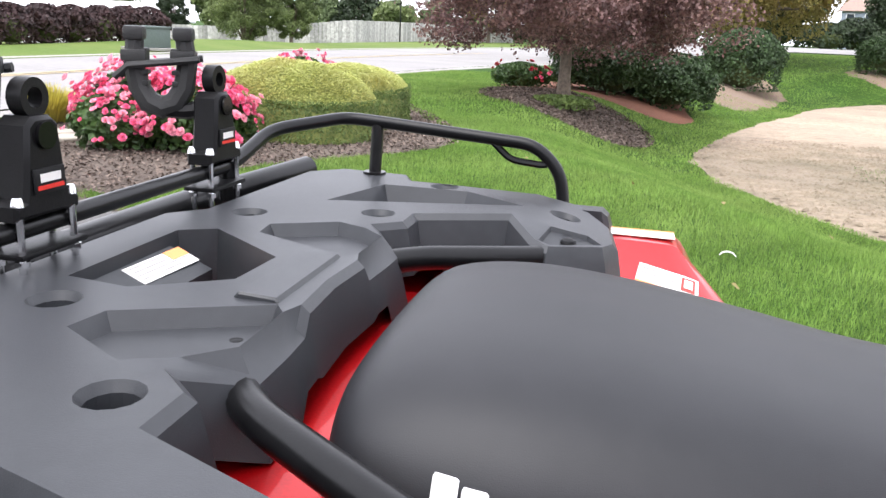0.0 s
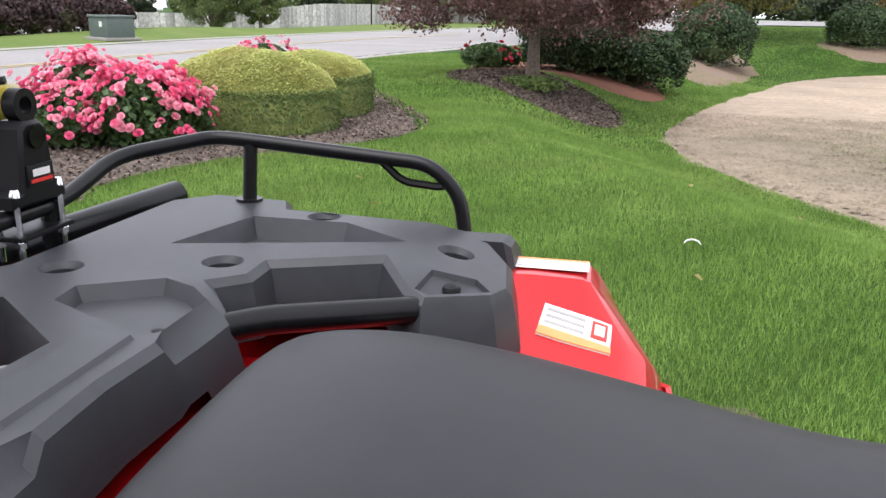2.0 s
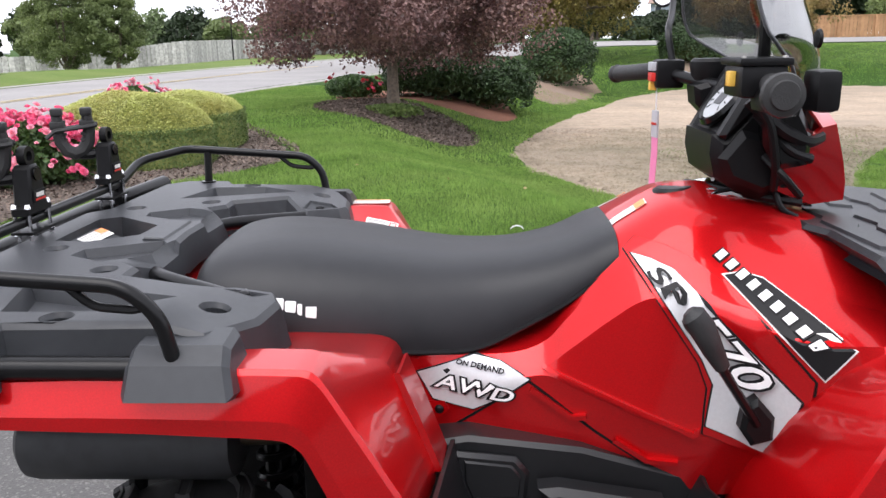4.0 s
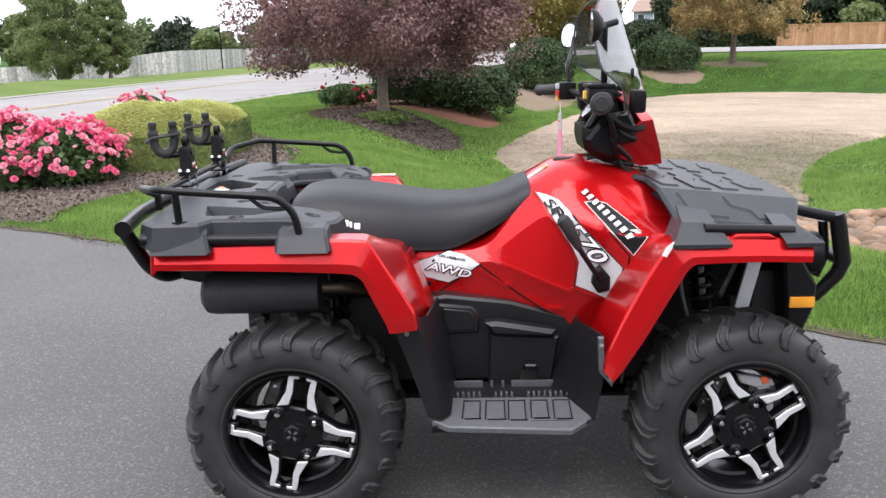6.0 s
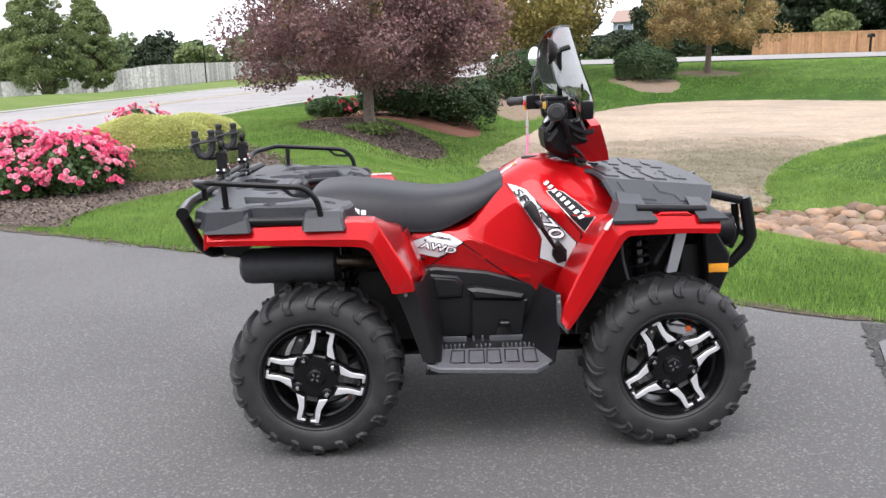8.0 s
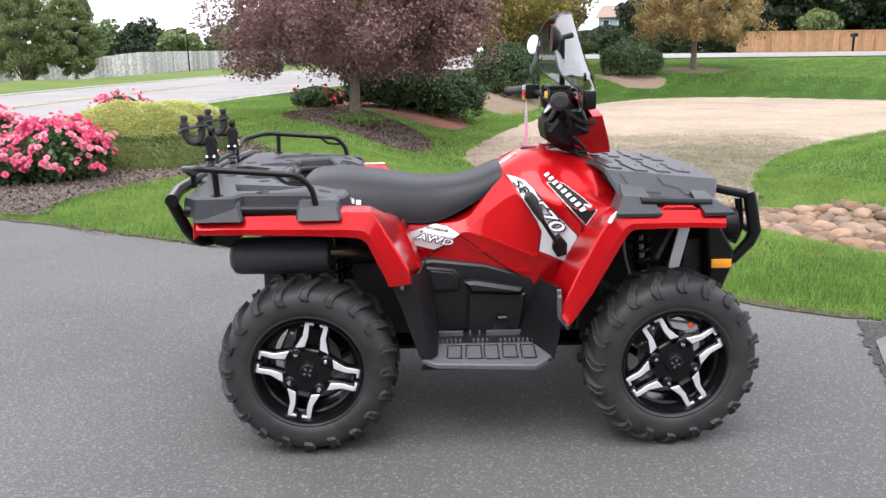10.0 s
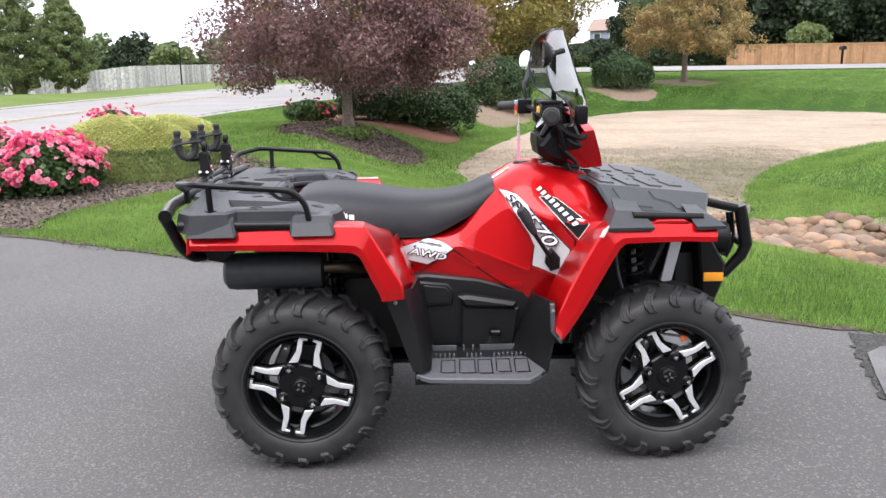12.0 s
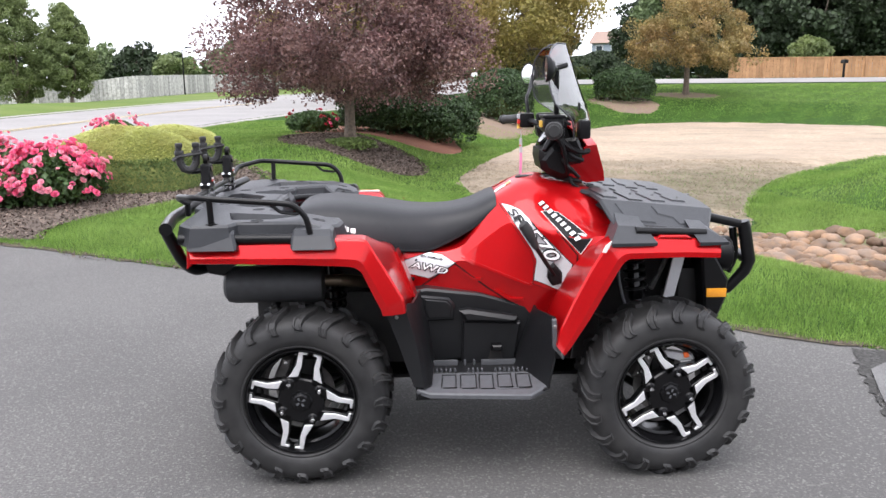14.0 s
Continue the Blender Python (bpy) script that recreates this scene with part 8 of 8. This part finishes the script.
# key tag, gear lever
tag = root("hang_tag", "pink paper tag hanging from the handlebar", "tag", pose(0.85, 0.03 + 0.22, 1.215))
bm = bmesh.new()
tube(bm, [(0, 0, 0.02), (0.002, 0.0, -0.085)], 0.0016, 5)
part("string", bm, M["white"], tag)
bm = bmesh.new()
shell(bm, [[(0.003, -0.013, -0.08), (-0.003, 0.013, -0.08)], [(0.005, -0.013, -0.16), (-0.002, 0.013, -0.16)], [(0.001, -0.013, -0.26), (-0.005, 0.012, -0.255)]], 0.0012)
part("paper", bm, M["pink"], tag, "pink printed strip")
bm = bmesh.new()
shell(bm, [[(0.0022, -0.014, -0.072), (-0.0038, 0.014, -0.072)], [(0.0030, -0.014, -0.13), (-0.0038, 0.014, -0.13)]], 0.0034)
part("sleeve", bm, M["grey_knob"], tag, "grey plastic sleeve at the tag's top")
bm = bmesh.new()
shell(bm, [[(-0.0005, -0.011, -0.098), (-0.0055, 0.011, -0.098)], [(0.0, -0.011, -0.103), (-0.005, 0.011, -0.103)]], 0.001)
part("print_line", bm, M["switch_red"], tag)
bm = bmesh.new()
tube(bm, [(0.905, -0.36, 0.69), (0.84, -0.385, 0.79), (0.815, -0.39, 0.83)], 0.008, 8, 0.02)
gl = part("gear_lever", bm, M["tube"], atv, "black gear lever with a knob")
bm = bmesh.new()
tube(bm, [(0.835, -0.388, 0.80), (0.818, -0.39, 0.83), (0.80, -0.39, 0.865), (0.785, -0.388, 0.885), (0.778, -0.386, 0.892)], [0.012, 0.017, 0.021, 0.020, 0.010], 12)
part("lever_knob", bm, M["rubber"], gl)
bm = bmesh.new()
prism(bm, [(0.885, 0.72), (0.905, 0.735), (0.935, 0.70), (0.935, 0.66), (0.90, 0.65), (0.88, 0.68)], "y", -0.33, -0.365, 0.008)
part("lever_gate", bm, M["dark"], gl)
bm = bmesh.new()
tube(bm, [(0.915, -0.02, 1.035), (0.905, -0.04, 1.035)], 0.004, 6)
lathe(bm, [(0.008, -0.001), (0.011, -0.001), (0.011, 0.001), (0.008, 0.001)], 16, (0.90, -0.05, 1.01), close=True)
part("ignition_key", bm, M["chrome"], atv)


# ---- fine cover: grass blades, bark chips ----
def scatter(n, box2, keep, seed):
    rs = np.random.RandomState(seed)
    x, y = rs.uniform(box2[0], box2[2], n), rs.uniform(box2[1], box2[3], n)
    ok = keep(x, y)
    return x[ok], y[ok], rs


BEDS = [BED_A, BED_B, BED_C]


def on_lawn(x, y):
    ok = (y > edge_y(x) + 0.02 + 0.035 * np.sin(9 * x) * np.sin(23 * x)) & (x > road_near(y) + 0.35) & ~(inside(x, y, SAND) & (seg_dist(x, y, SAND, True) > 0.20)) & (seg_dist(x, y, SWALE) > 0.95)
    for b in BEDS:
        ok &= ~(inside(x, y, b) & (seg_dist(x, y, b, True) > 0.10))
    return ok


def blades(n, box2, h, w, seed, label):
    x, y, rs = scatter(n, box2, on_lawn, seed)
    z = land(x, y)
    k = len(x)
    a, b = rs.uniform(0, math.tau, k), rs.uniform(0, math.tau, k)
    hh = h * rs.uniform(0.55, 1.25, k)
    lean = rs.uniform(0.1, 0.7, k) * hh
    base = np.column_stack([x, y, z - 0.004])
    side = np.column_stack([np.cos(a), np.sin(a), np.zeros(k)]) * (w * rs.uniform(0.7, 1.3, k))[:, None]
    tip = base + np.column_stack([np.cos(b) * lean, np.sin(b) * lean, hh])
    v = np.stack([base - side, base + side, tip], 1).reshape(-1, 3)
    f = np.arange(3 * k).reshape(-1, 3)
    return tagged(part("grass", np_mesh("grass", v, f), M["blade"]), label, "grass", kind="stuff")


blades(330000, (-3.4, 0.0, 5.0, 5.0), 0.045, 0.0022, 1, "short mown green grass blades near the driveway")
blades(300000, (-4.0, 5.0, 6.5, 11.0), 0.045, 0.004, 2, "short mown green grass blades on the slope")
blades(220000, (-6.0, 11.0, 9.0, 24.0), 0.05, 0.008, 3, "mown green grass on the lawn round the beds")


blades(210000, (4.0, 17.0, 30.0, 44.0), 0.055, 0.010, 5, "mown green grass on the rise before the far road")
blades(170000, (5.0, -1.0, 16.0, 17.0), 0.05, 0.006, 4, "mown green grass on the far bank of the swale")


def clods(n, box2, seed):
    """Crumbs of dried sand and earth on the basin floor."""
    x, y, rs = scatter(n, box2, lambda p, q: inside(p, q, SAND) & (seg_dist(p, q, SAND, True) > 0.25), seed)
    k = len(x)
    r = 0.035 * rs.rand(k) ** 3 + 0.008
    z = sand_height(x, y) + 0.045
    c = np.column_stack([x, y, z])
    a = rs.uniform(0, math.tau, k)
    ring = [c + np.column_stack([np.cos(a + w) * r * rs.uniform(0.7, 1.3, k), np.sin(a + w) * r * rs.uniform(0.7, 1.3, k), -0.1 * r]) for w in (0, 1.57, 3.14, 4.71)]
    v = np.stack(ring + [c + np.column_stack([0 * r, 0 * r, 0.7 * r])], 1).reshape(-1, 3)
    i = np.arange(k)[:, None] * 5
    f = np.concatenate([i + np.array([p, (p + 1) % 4, 4]) for p in range(4)])
    return tagged(part("clods", np_mesh("clods", v, f), M["sand"]), "crumbs of dry sand and earth", "sand", kind="stuff")


clods(26000, (1.0, 6.0, 9.0, 16.0), 21)


def weeds(n, seed):
    x, y, rs = scatter(n, (3.5, 6.5, 10.5, 16.0), lambda p, q: inside(p, q, SAND) & (np.hypot(p - 6.2, q - 10.6) + 1.2 * np.sin(2.3 * p) * np.sin(1.9 * q) < 3.0), seed)
    k = len(x)
    a, h = rs.uniform(0, math.tau, k), rs.uniform(0.02, 0.06, k)
    base = np.column_stack([x, y, sand_height(x, y) + 0.04])
    side = np.column_stack([np.cos(a), np.sin(a), 0 * a]) * 0.006
    tip = base + np.column_stack([np.sin(a) * h, np.cos(a) * h, h])
    return tagged(part("weeds", np_mesh("weeds", np.stack([base - side, base + side, tip], 1).reshape(-1, 3), np.arange(3 * k).reshape(-1, 3)), M["hedge_side"]), "thin weeds on the damp basin floor", "weeds", kind="stuff")


weeds(9000, 22)


def chips(n, bed, seed, size, name="bark_chips"):
    p = np.array(bed)
    x, y, rs = scatter(n, (*p.min(0), *p.max(0)), lambda a, b: inside(a, b, bed), seed)
    c = np.column_stack([x, y, land(x, y) + 0.036 + rs.uniform(0, 0.012, len(x))])
    return tagged(part(name, leaf_mesh(name, c, np.tile([0, 0, 1.0], (len(x), 1)), size, 0.45, seed, 2.2), M["chip"]), "scattered brown bark chips and dry leaves", "mulch", kind="stuff")


x, y, rs = scatter(60000, (-6.0, -0.6, 5.0, 5.2), lambda p, q: np.abs(q - edge_y(p) - 0.03 + 0.05 * np.sin(5 * p)) < 0.09 * np.abs(np.sin(3.3 * p) * np.sin(1.1 * p + 0.6)) + 0.015, 31)
c3 = np.column_stack([x, y, np.full(len(x), 0.006) + rs.uniform(0, 0.012, len(x))])
tagged(part("edge_litter", leaf_mesh("edge_litter", c3, np.tile([0, 0, 1.0], (len(x), 1)), 0.013, 0.5, 32, 1.6), M["chip"]), "crumbs of soil and dry leaf along the driveway's edge", "litter", kind="stuff")
chips(42000, BED_A, 11, 0.019)
chips(11000, BED_B, 12, 0.028)
rs = np.random.RandomState(9)
for k in range(14):
    x, y = rs.uniform(-1.5, 3.0), rs.uniform(2.6, 7.5)
    if y < float(edge_y(x)) + 0.2 or inside(np.array(x), np.array(y), BED_A) or inside(np.array(x), np.array(y), SAND):
        continue
    ob = part("fallen_leaf", leaf_mesh("fallen_leaf", np.array([[0, 0, 0.05]]), np.array([[0, 0, 1.0]]), 0.05, 0.4, k), M["orange_leaf"])
    ob.matrix_basis = pose(x, y, float(land(x, y)))
    tagged(ob, "dry tan leaf lying on the grass", "leaf", "fallen leaves")
